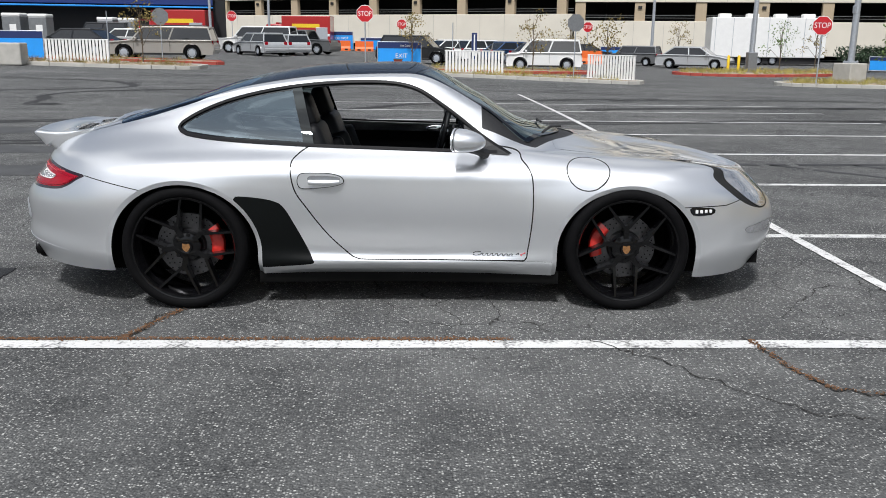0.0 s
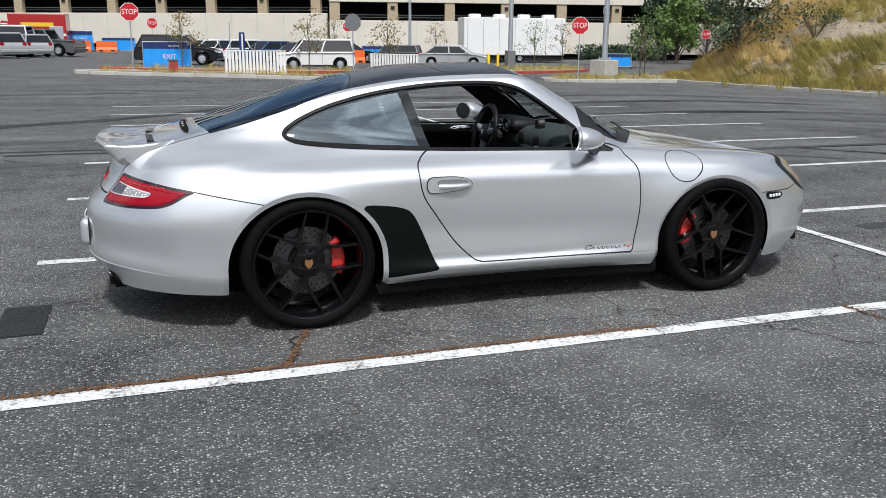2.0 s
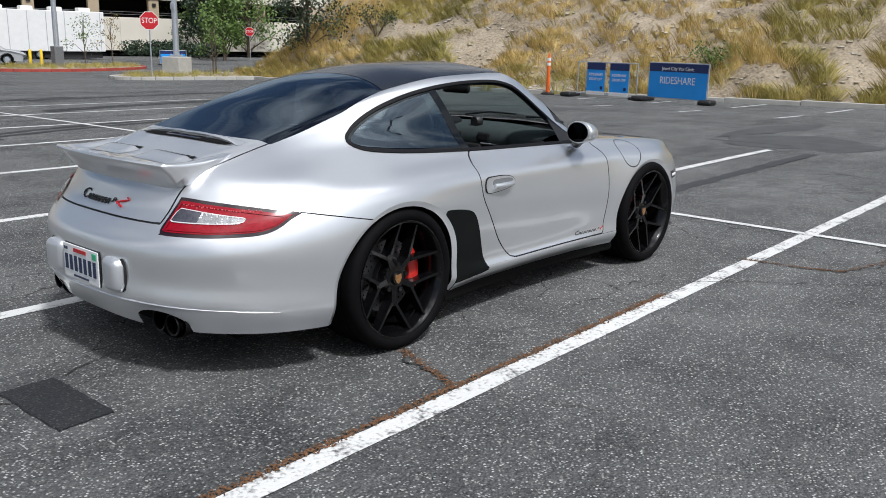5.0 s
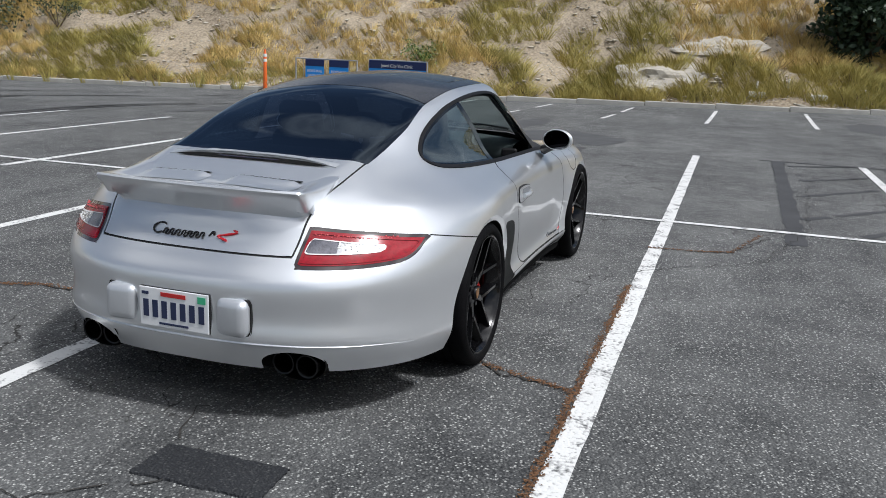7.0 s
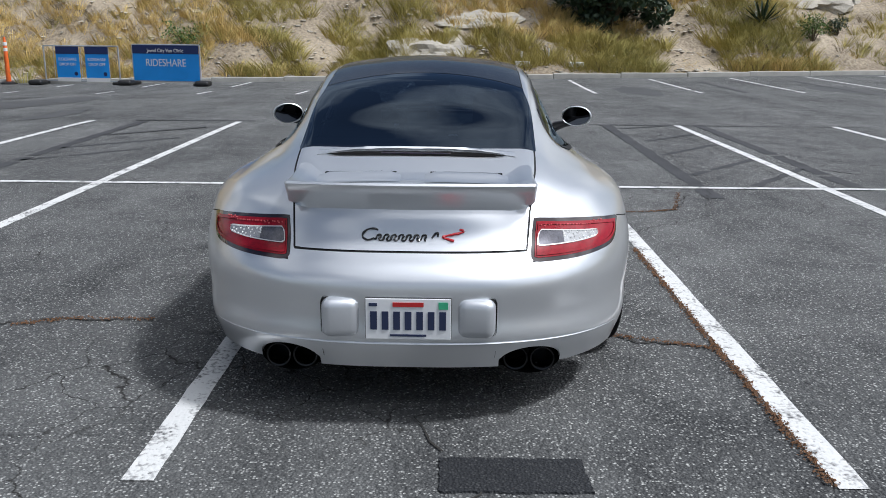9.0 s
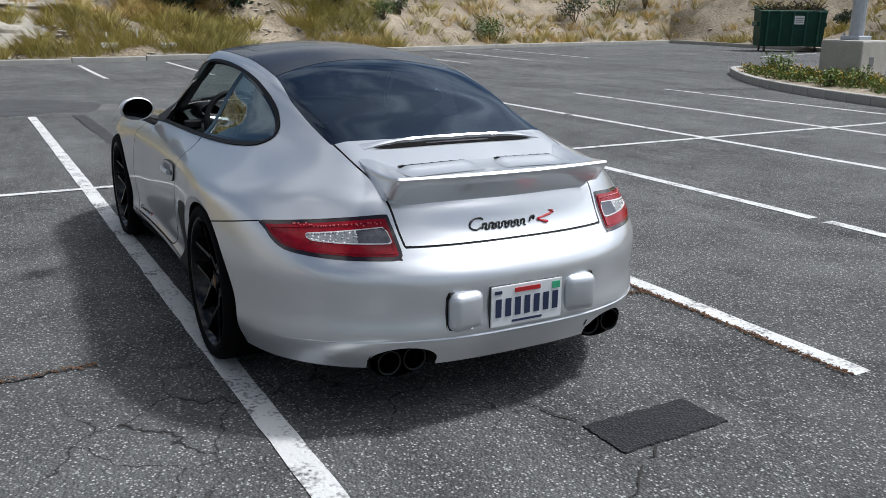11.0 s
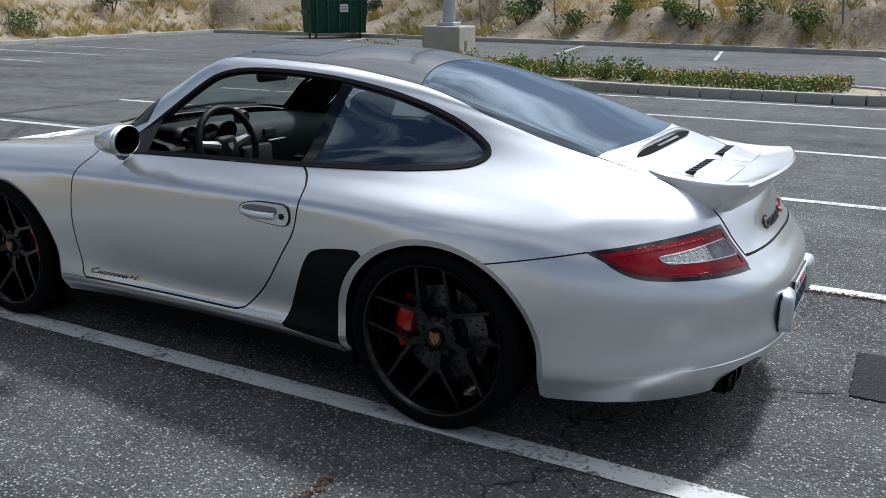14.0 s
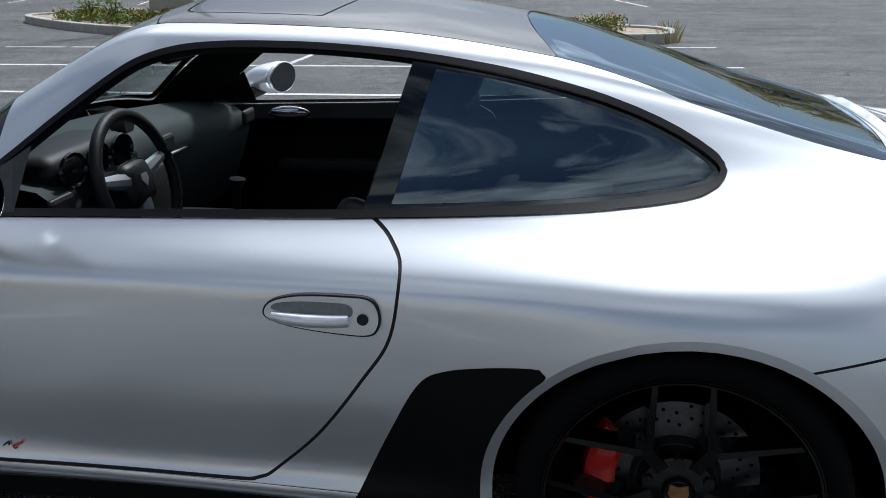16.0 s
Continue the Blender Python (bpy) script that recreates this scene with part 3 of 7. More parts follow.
def split(mesh, fn):
    """Cuts a skin where fn = 0: the side with fn < 0, then the rest."""
    V, N, L, T = mesh
    if len(T) == 0:
        return mesh, mesh
    f = fn(V, L)
    f = np.where(np.abs(f) < 1e-9, 1e-9, f)
    neg = f < 0
    c = neg[T].sum(1)
    inn, out = [T[c == 3]], [T[c == 0]]
    nv, nn, nl, cache = list(V), list(N), list(L), {}

    def cut(a, b):
        key = (a, b) if a < b else (b, a)
        if key not in cache:
            t = f[a] / (f[a] - f[b])
            n = N[a] * (1 - t) + N[b] * t
            cache[key] = len(nv)
            nv.append(V[a] * (1 - t) + V[b] * t)
            nn.append(n / (np.linalg.norm(n) + 1e-12))
            nl.append(L[a] * (1 - t) + L[b] * t)
        return cache[key]
    one, two = ([], []), ([], [])
    for t in T[(c == 1) | (c == 2)]:
        s = neg[t]
        lone = int(np.where(s == (s.sum() == 1))[0][0])
        a, b, d = (int(t[(lone + k) % 3]) for k in range(3))
        p, q = cut(a, b), cut(a, d)
        tri, quad = [(a, p, q)], [(p, b, d), (p, d, q)]
        if neg[a]:
            one[0].extend(tri), two[0].extend(quad)
        else:
            one[0].extend(quad), two[0].extend(tri)
    inn.append(np.array(one[0], int).reshape(-1, 3)), out.append(np.array(two[0], int).reshape(-1, 3))
    V2, N2, L2 = np.array(nv), np.array(nn), np.array(nl)
    return compact(V2, N2, L2, np.concatenate(inn)), compact(V2, N2, L2, np.concatenate(out))


def smooth_loop(pts, k=10):
    P = np.array(pts, float)
    n, out = len(P), []
    for i in range(n):
        p0, p1, p2, p3 = P[i - 1], P[i], P[(i + 1) % n], P[(i + 2) % n]
        for t in np.linspace(0, 1, k, endpoint=False):
            out.append(0.5 * (2*p1 + (p2-p0)*t + (2*p0-5*p1+4*p2-p3)*t*t + (3*p1-p0-3*p2+p3)*t**3))
    return np.array(out)


def outline_distance(loop, a, b):
    """Signed distance of points (a, b) to a closed outline, negative inside."""
    P = np.stack([a, b], 1)
    best, inside = np.full(len(P), 9.0), np.zeros(len(P), bool)
    for i in range(len(loop)):
        s, e = loop[i], loop[(i + 1) % len(loop)]
        d = e - s
        t = np.clip(((P - s) @ d) / (d @ d + 1e-12), 0, 1)
        best = np.minimum(best, np.hypot(*(P - s - t[:, None] * d).T))
        up = (s[1] > P[:, 1]) != (e[1] > P[:, 1])
        xs = s[0] + (P[:, 1] - s[1]) / (e[1] - s[1] + 1e-12) * d[0]
        inside ^= up & (P[:, 0] < xs)
    return np.where(inside, -best, best)


def side_region(loop, low=0.3):
    return lambda V, L: np.where(V[:, 1] > low, outline_distance(loop, V[:, 0], V[:, 2]), 1.0)


def joined(*meshes):
    V, N, L, T, o = [], [], [], [], 0
    for v, n, l, t in meshes:
        V.append(v), N.append(n), L.append(l), T.append(t + o)
        o += len(v)
    return np.concatenate(V), np.concatenate(N), np.concatenate(L), np.concatenate(T)


def mirrored(mesh):
    V, N, L, T = mesh
    return V * [1, -1, 1], N * [1, -1, 1], L, T[:, ::-1]


def pushed(mesh, d):
    V, N, L, T = mesh
    return V + N * d, N, L, T


def skin_part(name, mesh, mat, parent, label="", sides="both", push=0.0):
    """sides: both halves in one mesh, or one mesh a side."""
    mesh = pushed(mesh, push)
    if len(mesh[3]) == 0:
        return []
    made = []
    sets = [joined(mesh, mirrored(mesh))] if sides == "both" else [mesh, mirrored(mesh)] if sides == "each" else [mirrored(mesh) if sides == "right" else mesh]
    for V, N, L, T in sets:
        made.append(part(name, (V, T, N), mat, parent, label))
    return made


def seam(mesh, fn, width):
    """Cuts along fn = 0: the side with fn < 0, a band of the given width, the rest."""
    inner, rest = split(mesh, lambda V, L: fn(V, L) + width / 2)
    band, rest = split(rest, lambda V, L: fn(V, L) - width / 2)
    return inner, band, rest


car = thing("sports_car", "silver two-door coupe with black roof and ducktail spoiler, on asphalt", "car", pose(0.015, 0.007, 0, 0, 0, -0.71))
SKIN = body_skin()
WHOLE = SKIN


def nearest(u, v, iu, iv, keep):
    """Point and normal of the skin near (u, v) in the axes iu, iv."""
    V, N, L, T = WHOLE
    ok = np.where(keep(V, L))[0]
    d = np.hypot(V[ok, iu] - u, V[ok, iv] - v)
    k = np.argsort(d)[:4]
    w = 1 / (d[k] + 1e-4)
    w /= w.sum()
    p, n = (V[ok[k]] * w[:, None]).sum(0), (N[ok[k]] * w[:, None]).sum(0)
    p[iu], p[iv] = u, v
    return Vector(p), Vector(n).normalized()


def on_side(x, z):
    return nearest(x, z, 0, 2, lambda V, L: L < 9.6)


def on_top(x, y):
    s = -1 if y < 0 else 1
    p, n = nearest(x, abs(y), 0, 1, lambda V, L: L > 5.5)
    return Vector((p.x, s * abs(p.y), p.z)), Vector((n.x, s * n.y, n.z))


def on_tail(y, z):
    s = -1 if y < 0 else 1
    p, n = nearest(abs(y), z, 1, 2, lambda V, L: (V[:, 0] < -1.6) & (L < 8))
    return Vector((p.x, s * p.y, p.z)), Vector((n.x, s * n.y, n.z))


def glass_edge(x):
    return pchip((-2.2, -1.62, -1.2, -0.889, -0.2, 0.15, 0.45, 0.66, 1.0), (0.445, 0.490, 0.50, 0.478, 0.487, 0.495, 0.54, 0.60, 0.66), x)


# wheel arches: centre, half width and height of the opening
ARCHES = ((-1.183, 0.386, 0.361), (1.180, 0.378, 0.344))


def arch(xc, a, b):
    def f(V, L):
        dz = np.maximum(V[:, 2] - 0.315, 0)
        return np.where(V[:, 1] > 0.5, np.sqrt(((V[:, 0] - xc) / a) ** 2 + (dz / b) ** 2) - 1, 1.0)
    return f


FLANGES = []
for xc, a, b in ARCHES:
    _, SKIN = split(SKIN, arch(xc, a, b))
    band, SKIN = split(SKIN, arch(xc, a + 0.024, b + 0.024))
    V, N, L, T = band
    to_hub = np.stack([xc - V[:, 0], np.zeros(len(V)), 0.315 - np.maximum(V[:, 2], 0.315)], 1)
    reach = np.linalg.norm(to_hub, axis=1, keepdims=True)
    depth = np.clip(arch(xc, a + 0.024, b + 0.024)(V, L) / -0.062, 0, 1)[:, None]
    N = N + 0.45 * to_hub / reach
    FLANGES.append((V - np.array([0, 0.016, 0]) * depth, N / np.linalg.norm(N, axis=1, keepdims=True), L, T))
for band in FLANGES:
    skin_part("arch_flange", band, M["silver"], car, "rolled silver wheel arch edge", "each")

# side windows
DLO = smooth_loop(((.545, .828), (.25, .836), (-.15, .846), (-.53, .857), (-.92, .876), (-1.09, .889), (-1.19, .902), (-1.238, .920), (-1.255, .944), (-1.236, .974), (-1.15, 1.026), (-1.03, 1.077), (-.90, 1.116), (-.76, 1.148), (-.58, 1.177), (-.41, 1.193), (-.27, 1.199), (-.14, 1.199), (-.04, 1.190), (.05, 1.165), (.13, 1.120), (.25, 1.038), (.38, .940), (.47, .878), (.55, .834)))
dlo = side_region(DLO)
INSIDE, SKIN = split(SKIN, dlo)
SEAL, INSIDE = split(INSIDE, lambda V, L: -dlo(V, L) - 0.014)
pillar = lambda V: V[:, 0] - (-0.50 - (V[:, 2] - 0.856) * 0.28)
OPENING, QUARTER = split(INSIDE, lambda V, L: -pillar(V))
POST, QUARTER = split(QUARTER, lambda V, L: -pillar(V) - 0.055)
RIM, QUARTER = split(QUARTER, lambda V, L: -dlo(V, L) - 0.024)
skin_part("window_seal", SEAL, M["seal"], car, "black rubber window seal", "each", 0.004)
skin_part("centre_pillar", POST, M["print_side"], car, "gloss black centre pillar", "each", -0.002)
# the quarter glass is flatter and more upright than the skin round it
QV, QN, QL, QT = QUARTER
QN = QN * [1, 1, 0.55]
QUARTER = (QV, QN / np.linalg.norm(QN, axis=1, keepdims=True), QL, QT)
for g in skin_part("quarter_window", QUARTER, M["glass_side"], car, "dark tinted quarter glass", "each", -0.004):
    g.visible_shadow = False
skin_part("glass_border", RIM, M["print_side"], car, "black printed glass border", "each", -0.003)

# roof, windscreen, rear window
top = lambda V, L: np.where(L > 7.2, V[:, 1] - glass_edge(V[:, 0]), 1.0)
span = lambda V, L: np.maximum(top(V, L), np.maximum(-1.655 + 0.05 * (V[:, 1] / 0.48) ** 2 - V[:, 0], V[:, 0] - (0.90 - 0.62 * np.maximum(V[:, 1] - 0.1, 0) ** 1.35)))
UPPER, SKIN = split(SKIN, span)
line_r = lambda V, L: V[:, 0] - (-0.80 - 0.10 * (V[:, 1] / 0.478) ** 2)
line_f = lambda V, L: (0.13 - 0.10 * (V[:, 1] / 0.5) ** 2) - V[:, 0]
REARW, UPPER = split(UPPER, line_r)
FRONTW, ROOF = split(UPPER, line_f)
edge_r = lambda V, L: -np.maximum(np.maximum(span(V, L), line_r(V, L)), -9)
FRIT, REARW = split(REARW, lambda V, L: edge_r(V, L) - 0.022)
FRIT2, FRONTW = split(FRONTW, lambda V, L: -np.maximum(span(V, L), line_f(V, L)) - 0.03)
SEAMR, ROOF = split(ROOF, lambda V, L: -np.maximum(np.maximum(span(V, L), -line_r(V, L)), -line_f(V, L)) - 0.004)
sunroof = lambda V, L: np.maximum(np.abs(V[:, 0] + 0.17) - 0.21 + 0.04 * (V[:, 1] / 0.4) ** 2, V[:, 1] - 0.40)
SUNROOF, SUNSEAM, ROOF = seam(ROOF, sunroof, 0.006)
ROOF = joined(ROOF, SUNROOF)
def flattened(mesh, keep):
    V, N, L, T = mesh
    N = N * [1, keep, 1]
    return V, N / np.linalg.norm(N, axis=1, keepdims=True), L, T


REARW, FRIT = flattened(REARW, 0.85), flattened(FRIT, 0.7)
skin_part("roof_panel", ROOF, M["roof"], car, "gloss black wrapped roof")
for q in skin_part("roof_seam", joined(SEAMR, SUNSEAM), M["seam"], car, "", "both", -0.004):
    q["kind"] = "stuff"
for g in skin_part("rear_window", REARW, M["glass_rear"], car, "dark tinted rear glass", "both", -0.001) + skin_part("windscreen", FRONTW, M["glass_front"], car, "clear windscreen"):
    g.visible_shadow = False
skin_part("rear_glass_border", FRIT, M["print_rear"], car, "black printed border", "both", -0.001)
skin_part("windscreen_border", FRIT2, M["frit"], car, "black printed border")

# tail lamps, lid, rear bumper
LAMP = smooth_loop(((.88, .706), (1.05, .722), (1.265, .739), (1.42, .750), (1.550, .759), (1.573, .757), (1.585, .742), (1.63, .692), (1.678, .640), (1.683, .624), (1.665, .617), (1.58, .616), (1.41, .616), (1.23, .620), (1.09, .628), (1.0, .650), (.93, .685)), 6)
lamp = lambda V, L: np.where(V[:, 0] < -1.5, outline_distance(LAMP, -V[:, 0] - V[:, 1], V[:, 2]), 1.0)
LENS, SKIN = split(SKIN, lamp)
LEDGE, LENS = split(LENS, lambda V, L: -lamp(V, L) - 0.013)
CLEARO = smooth_loop(((1.185, .689), (1.30, .698), (1.43, .708), (1.555, .718), (1.572, .716), (1.600, .692), (1.622, .670), (1.612, .665), (1.47, .664), (1.34, .665), (1.225, .668), (1.200, .674)), 6)
clear = lambda V, L: outline_distance(CLEARO, -V[:, 0] - V[:, 1], V[:, 2])
CLEAR, LENS = split(LENS, clear)
CRIM, CLEAR = split(CLEAR, lambda V, L: -clear(V, L) - 0.0035)
WEB, CLEAR = split(CLEAR, lambda V, L: np.abs(-V[:, 0] - V[:, 1] + 0.9 * (V[:, 2] - 0.666) - 1.468) - 0.004)
SMOKE, CLEAR = split(CLEAR, lambda V, L: 1.468 - (-V[:, 0] - V[:, 1] + 0.9 * (V[:, 2] - 0.666)))
CRIM = joined(CRIM, WEB)
_, LEDS, LENS2 = seam(LENS, lambda V, L: lamp(V, L) + 0.022, 0.006)
LENS = joined(_, LENS2)
for tl in skin_part("tail_lamp", LENS, M["lamp_red"], car, "red tail lamp lens", "each", 0.003):
    side = 1 if tl.data.vertices[0].co.y > 0 else -1
    pick = "left" if side > 0 else "right"
    skin_part("lamp_edge", LEDGE, M["lamp_dark"], tl, "", pick, 0.001)
    skin_part("clear_lens", CLEAR, M["lamp_clear"], tl, "clear reversing lens", pick, 0.004)
    skin_part("lens_rim", CRIM, M["lens_rim"], tl, "", pick, 0.006)
    skin_part("smoked_lens", SMOKE, M["lamp_smoke"], tl, "smoked lens beside the reversing lens", pick, 0.004)
    skin_part("light_line", LEDS, M["lamp_red"], tl, "", pick, 0.006)
    V, N, L, T = CLEAR
    for row, z0 in enumerate((0.668, 0.680, 0.692)):
        diodes = bmesh.new()
        for k in range(20):
            q = 1.215 + 0.0122 * k
            i = int(np.argmin((-V[:, 0] - V[:, 1] - q) ** 2 + (V[:, 2] - z0 - 0.0009 * k) ** 2))
            p = V[i] + N[i] * 0.003
            bmesh.ops.create_icosphere(diodes, subdivisions=1, radius=0.0046, matrix=Matrix.Translation((p[0], side * p[1], p[2])))
        part("diode_row", diodes, M["white"], tl, "small white diodes")["kind"] = "stuff"
    V, N, L, T = LENS
    dots = bmesh.new()
    for k in range(30):
        q = 1.10 + 0.0155 * k
        i = int(np.argmin((-V[:, 0] - V[:, 1] - q) ** 2 + (V[:, 2] - 0.711 - 0.034 * (q - 1.1)) ** 2))
        p = V[i] + N[i] * 0.004
        bmesh.ops.create_icosphere(dots, subdivisions=1, radius=0.0038, matrix=Matrix.Translation((p[0], side * p[1], p[2])))
    part("red_dot_row", dots, M["lamp_dot"], tl, "row of pale red light dots")["kind"] = "stuff"

lid = lambda V, L: np.where(V[:, 0] < -1.40, np.maximum(V[:, 1] - glass_edge(V[:, 0]) + 0.004 + 0.02 * np.clip((-1.8 - V[:, 0]) / 0.3, 0, 1), 0.652 - V[:, 2]), 1.0)
LID, SKIN = split(SKIN, lid)
LIDSEAM, LID = split(LID, lambda V, L: -lid(V, L) - 0.007)
skin_part("engine_lid", LID, M["silver"], car, "silver engine lid")
for q in skin_part("lid_seam", LIDSEAM, M["seam"], car, "", "both", -0.004):
    q["kind"] = "stuff"
bline = lambda V, L: np.where(V[:, 0] < -1.2, V[:, 2] - np.where(V[:, 0] > -1.7, 0.645 + (-1.38 - V[:, 0]) * 0.19, 0.7058 + (V[:, 0] + 1.7) * 0.2), 1.0)
BUMPER, BSEAM, SKIN = seam(SKIN, bline, 0.005)
BSEAM, BPLAIN = split(BSEAM, lambda V, L: 0.445 - V[:, 1])
BUMPER = joined(BUMPER, BPLAIN)
pipecut = lambda V, L: np.where(V[:, 0] < -1.9, np.hypot((V[:, 1] - 0.445) / 0.115, np.maximum(V[:, 2] - 0.245, 0) / 0.062) - 1, 1.0)
_, BUMPER = split(BUMPER, pipecut)
LIP, BUMPER = split(BUMPER, lambda V, L: np.where(V[:, 1] < 0.34, V[:, 2] - 0.300, 1.0))
bar = skin_part("rear_bumper", BUMPER, M["silver"], car, "silver rear bumper")[0]
skin_part("bumper_apron", LIP, M["silver"], bar, "", "both", -0.004)
for q in skin_part("bumper_seam", BSEAM, M["seam"], car, "", "each", -0.003):
    q["kind"] = "stuff"

# doors
DOOR = smooth_loop(((-.525, .862), (-.580, .825), (-.610, .778), (-.592, .655), (-.53, .555), (-.42, .405), (-.315, .302), (-.27, .278), (-.20, .272), (.2, .271), (.56, .271), (.630, .275), (.645, .33), (.660, .46), (.665, .60), (.655, .728), (.610, .800), (.53, .86), (.0, .90), (-.45, .90)))
door = side_region(DOOR, 0.5)
DOORS, DSEAM, SKIN = seam(SKIN, door, 0.007)
doors = skin_part("door", DOORS, M["silver"], car, "silver door with lowered window", "each")
for q in skin_part("door_seam", DSEAM, M["seam"], car, "", "each", -0.003):
    q["kind"] = "stuff"

# black vinyl panel ahead of the rear wheel, side marker, filler flap, lamps, sill, bonnet
STICK = smooth_loop(((-.910, .612), (-.895, .619), (-.80, .612), (-.70, .592), (-.645, .553), (-.58, .43), (-.508, .275), (-.497, .256), (-.53, .245), (-.66, .235), (-.765, .230), (-.775, .245), (-.79, .36), (-.835, .48)), 6)
VINYL, SKIN = split(SKIN, side_region(STICK, 0.5))
skin_part("vinyl_panel", VINYL, M["vinyl"], car, "matt black vinyl panel", "each", 0.001)
MARK = smooth_loop(((1.497, .562), (1.52, .566), (1.62, .560), (1.648, .552), (1.648, .530), (1.62, .522), (1.535, .521), (1.51, .535)), 5)
MARKER, SKIN = split(SKIN, side_region(MARK, 0.5))
markers = skin_part("side_marker", MARKER, M["frit"], car, "black side marker lamp", "each", 0.003)
flap_c = on_side(0.955, 0.757)[0]
flap = lambda V, L: np.linalg.norm((V - np.array(flap_c)) * [1, 1, 1], axis=1) - 0.113
headl = lambda V, L: np.where(V[:, 0] > 1.35, 0.135 * (np.hypot((V[:, 1] - 0.612) / 0.150, (V[:, 2] - 0.655) / 0.132) - 1), 1.0)
HEAD, SKIN = split(SKIN, headl)
HRIM, HEAD = split(HEAD, lambda V, L: -headl(V, L) - 0.008 - 0.034 * np.clip((V[:, 1] - 0.63) / 0.1, 0, 1))
skin_part("headlamp", HEAD, M["head_lens"], car, "clear headlamp lens", "each")
skin_part("headlamp_rim", HRIM, M["seam"], car, "", "each", -0.003)
turn = smooth_loop(((1.86, .43), (2.0, .448), (2.12, .445), (2.13, .405), (2.02, .392), (1.88, .402)), 6)
TURN, SKIN = split(SKIN, side_region(turn, 0.12))
skin_part("turn_lamp", TURN, M["lamp_clear"], car, "clear front turn lamp", "each", 0.002)
SILL, SKIN = split(SKIN, lambda V, L: np.where((np.abs(V[:, 0]) < 0.83), V[:, 2] - 0.267, 1.0))
skin_part("sill", SILL, M["silver"], car, "silver side sill", "each", 0.004)
for s in (-1, 1):
    skv, skf = [], []
    for i in range(25):
        x = -0.80 + 1.62 * i / 24
        y = 0.792 + 0.036 * (x / 0.8) ** 2
        skv += [(x, s * (y + .002), .200), (x, s * (y + .006), .150), (x, s * (y - .004), .128), (x, s * (y - .05), .120), (x, s * (y - .12), .150)]
        if i:
            skf += [(5 * i - 5 + k, 5 * i - 4 + k, 5 * i + 1 + k, 5 * i + k) for k in range(4)]
    part("sill_skirt", (skv, skf), M["under"], car, "black skirt under the side sill", True)
COWL, SKIN = split(SKIN, lambda V, L: np.where(L > 6.4, np.maximum(np.maximum(V[:, 0] - (1.0 - 0.62 * np.maximum(V[:, 1] - 0.05, 0) ** 1.35), 0.40 - V[:, 0]), V[:, 1] - 0.64), 1.0))
skin_part("cowl", COWL, M["black"], car, "black scuttle panel", "both", -0.006)
fbline = lambda V, L: np.where(V[:, 0] > 1.3, V[:, 2] - (0.567 + 0.22 * np.maximum(V[:, 0] - 1.72, 0)), 1.0)
FBUMP, FSEAM, SKIN = seam(SKIN, fbline, 0.005)
skin_part("front_bumper", FBUMP, M["silver"], car, "silver front bumper")
hood = lambda V, L: np.where(V[:, 0] > 0.8, V[:, 1] - (0.60 - 0.18 * np.clip((V[:, 0] - 1.1) / 0.9, 0, 1)), 1.0)
HOOD, HSEAM, SKIN = seam(SKIN, hood, 0.005)
skin_part("bonnet", HOOD, M["silver"], car, "silver bonnet")
for q in skin_part("panel_seam", joined(FSEAM, HSEAM), M["seam"], car, "", "both", -0.003):
    q["kind"] = "stuff"
LEFT = SKIN
FLAP, FLAPSEAM, R1 = seam(SKIN, flap, 0.006)
skin_part("filler_flap", FLAP, M["silver"], car, "round filler flap", "right")
for q in skin_part("filler_seam", FLAPSEAM, M["seam"], car, "", "right", -0.003):
    q["kind"] = "stuff"
skin_part("body_shell", LEFT, M["silver"], car, "silver body shell, driver half", "left")
skin_part("body_shell", R1, M["silver"], car, "silver body shell, passenger half", "right")

# inner lining of the pillars and roof, dark floor pan
lining, _ = split(WHOLE, lambda V, L: 6.3 - L)
lining, _ = split(lining, lambda V, L: np.maximum(V[:, 0] - 0.75, -1.5 - V[:, 0]))
_, lining = split(lining, lambda V, L: dlo(V, L) + 0.012)
_, lining = split(lining, lambda V, L: np.maximum(span(V, L), np.maximum(line_r(V, L), -9)) + 0.05)
_, lining = split(lining, lambda V, L: np.maximum(span(V, L), line_f(V, L)) + 0.03)
skin_part("headliner", pushed(lining, -0.025), M["leather"], car, "black cabin lining")
inner, _ = split(WHOLE, lambda V, L: np.maximum(L - 6.0, np.maximum(V[:, 0] - 0.75, -1.3 - V[:, 0])))
inner, _ = split(inner, lambda V, L: np.where(V[:, 0] > -0.74, 0.30 - V[:, 2], 0.70 - V[:, 2]))
skin_part("door_lining", pushed(inner, -0.07), M["leather"], car, "black leather door lining", "each")
pan = bmesh.new()
add_box(pan, (0, 0, 0.17), (3.7, 1.1, 0.08)), add_box(pan, (0, 0, 0.175), (1.45, 1.52, 0.09))
add_box(pan, (-1.82, 0, 0.215), (0.42, 0.86, 0.08)), add_box(pan, (1.75, 0, 0.24), (0.5, 1.15, 0.10))
part("floor_pan", pan, M["under"], car, "black underbody")
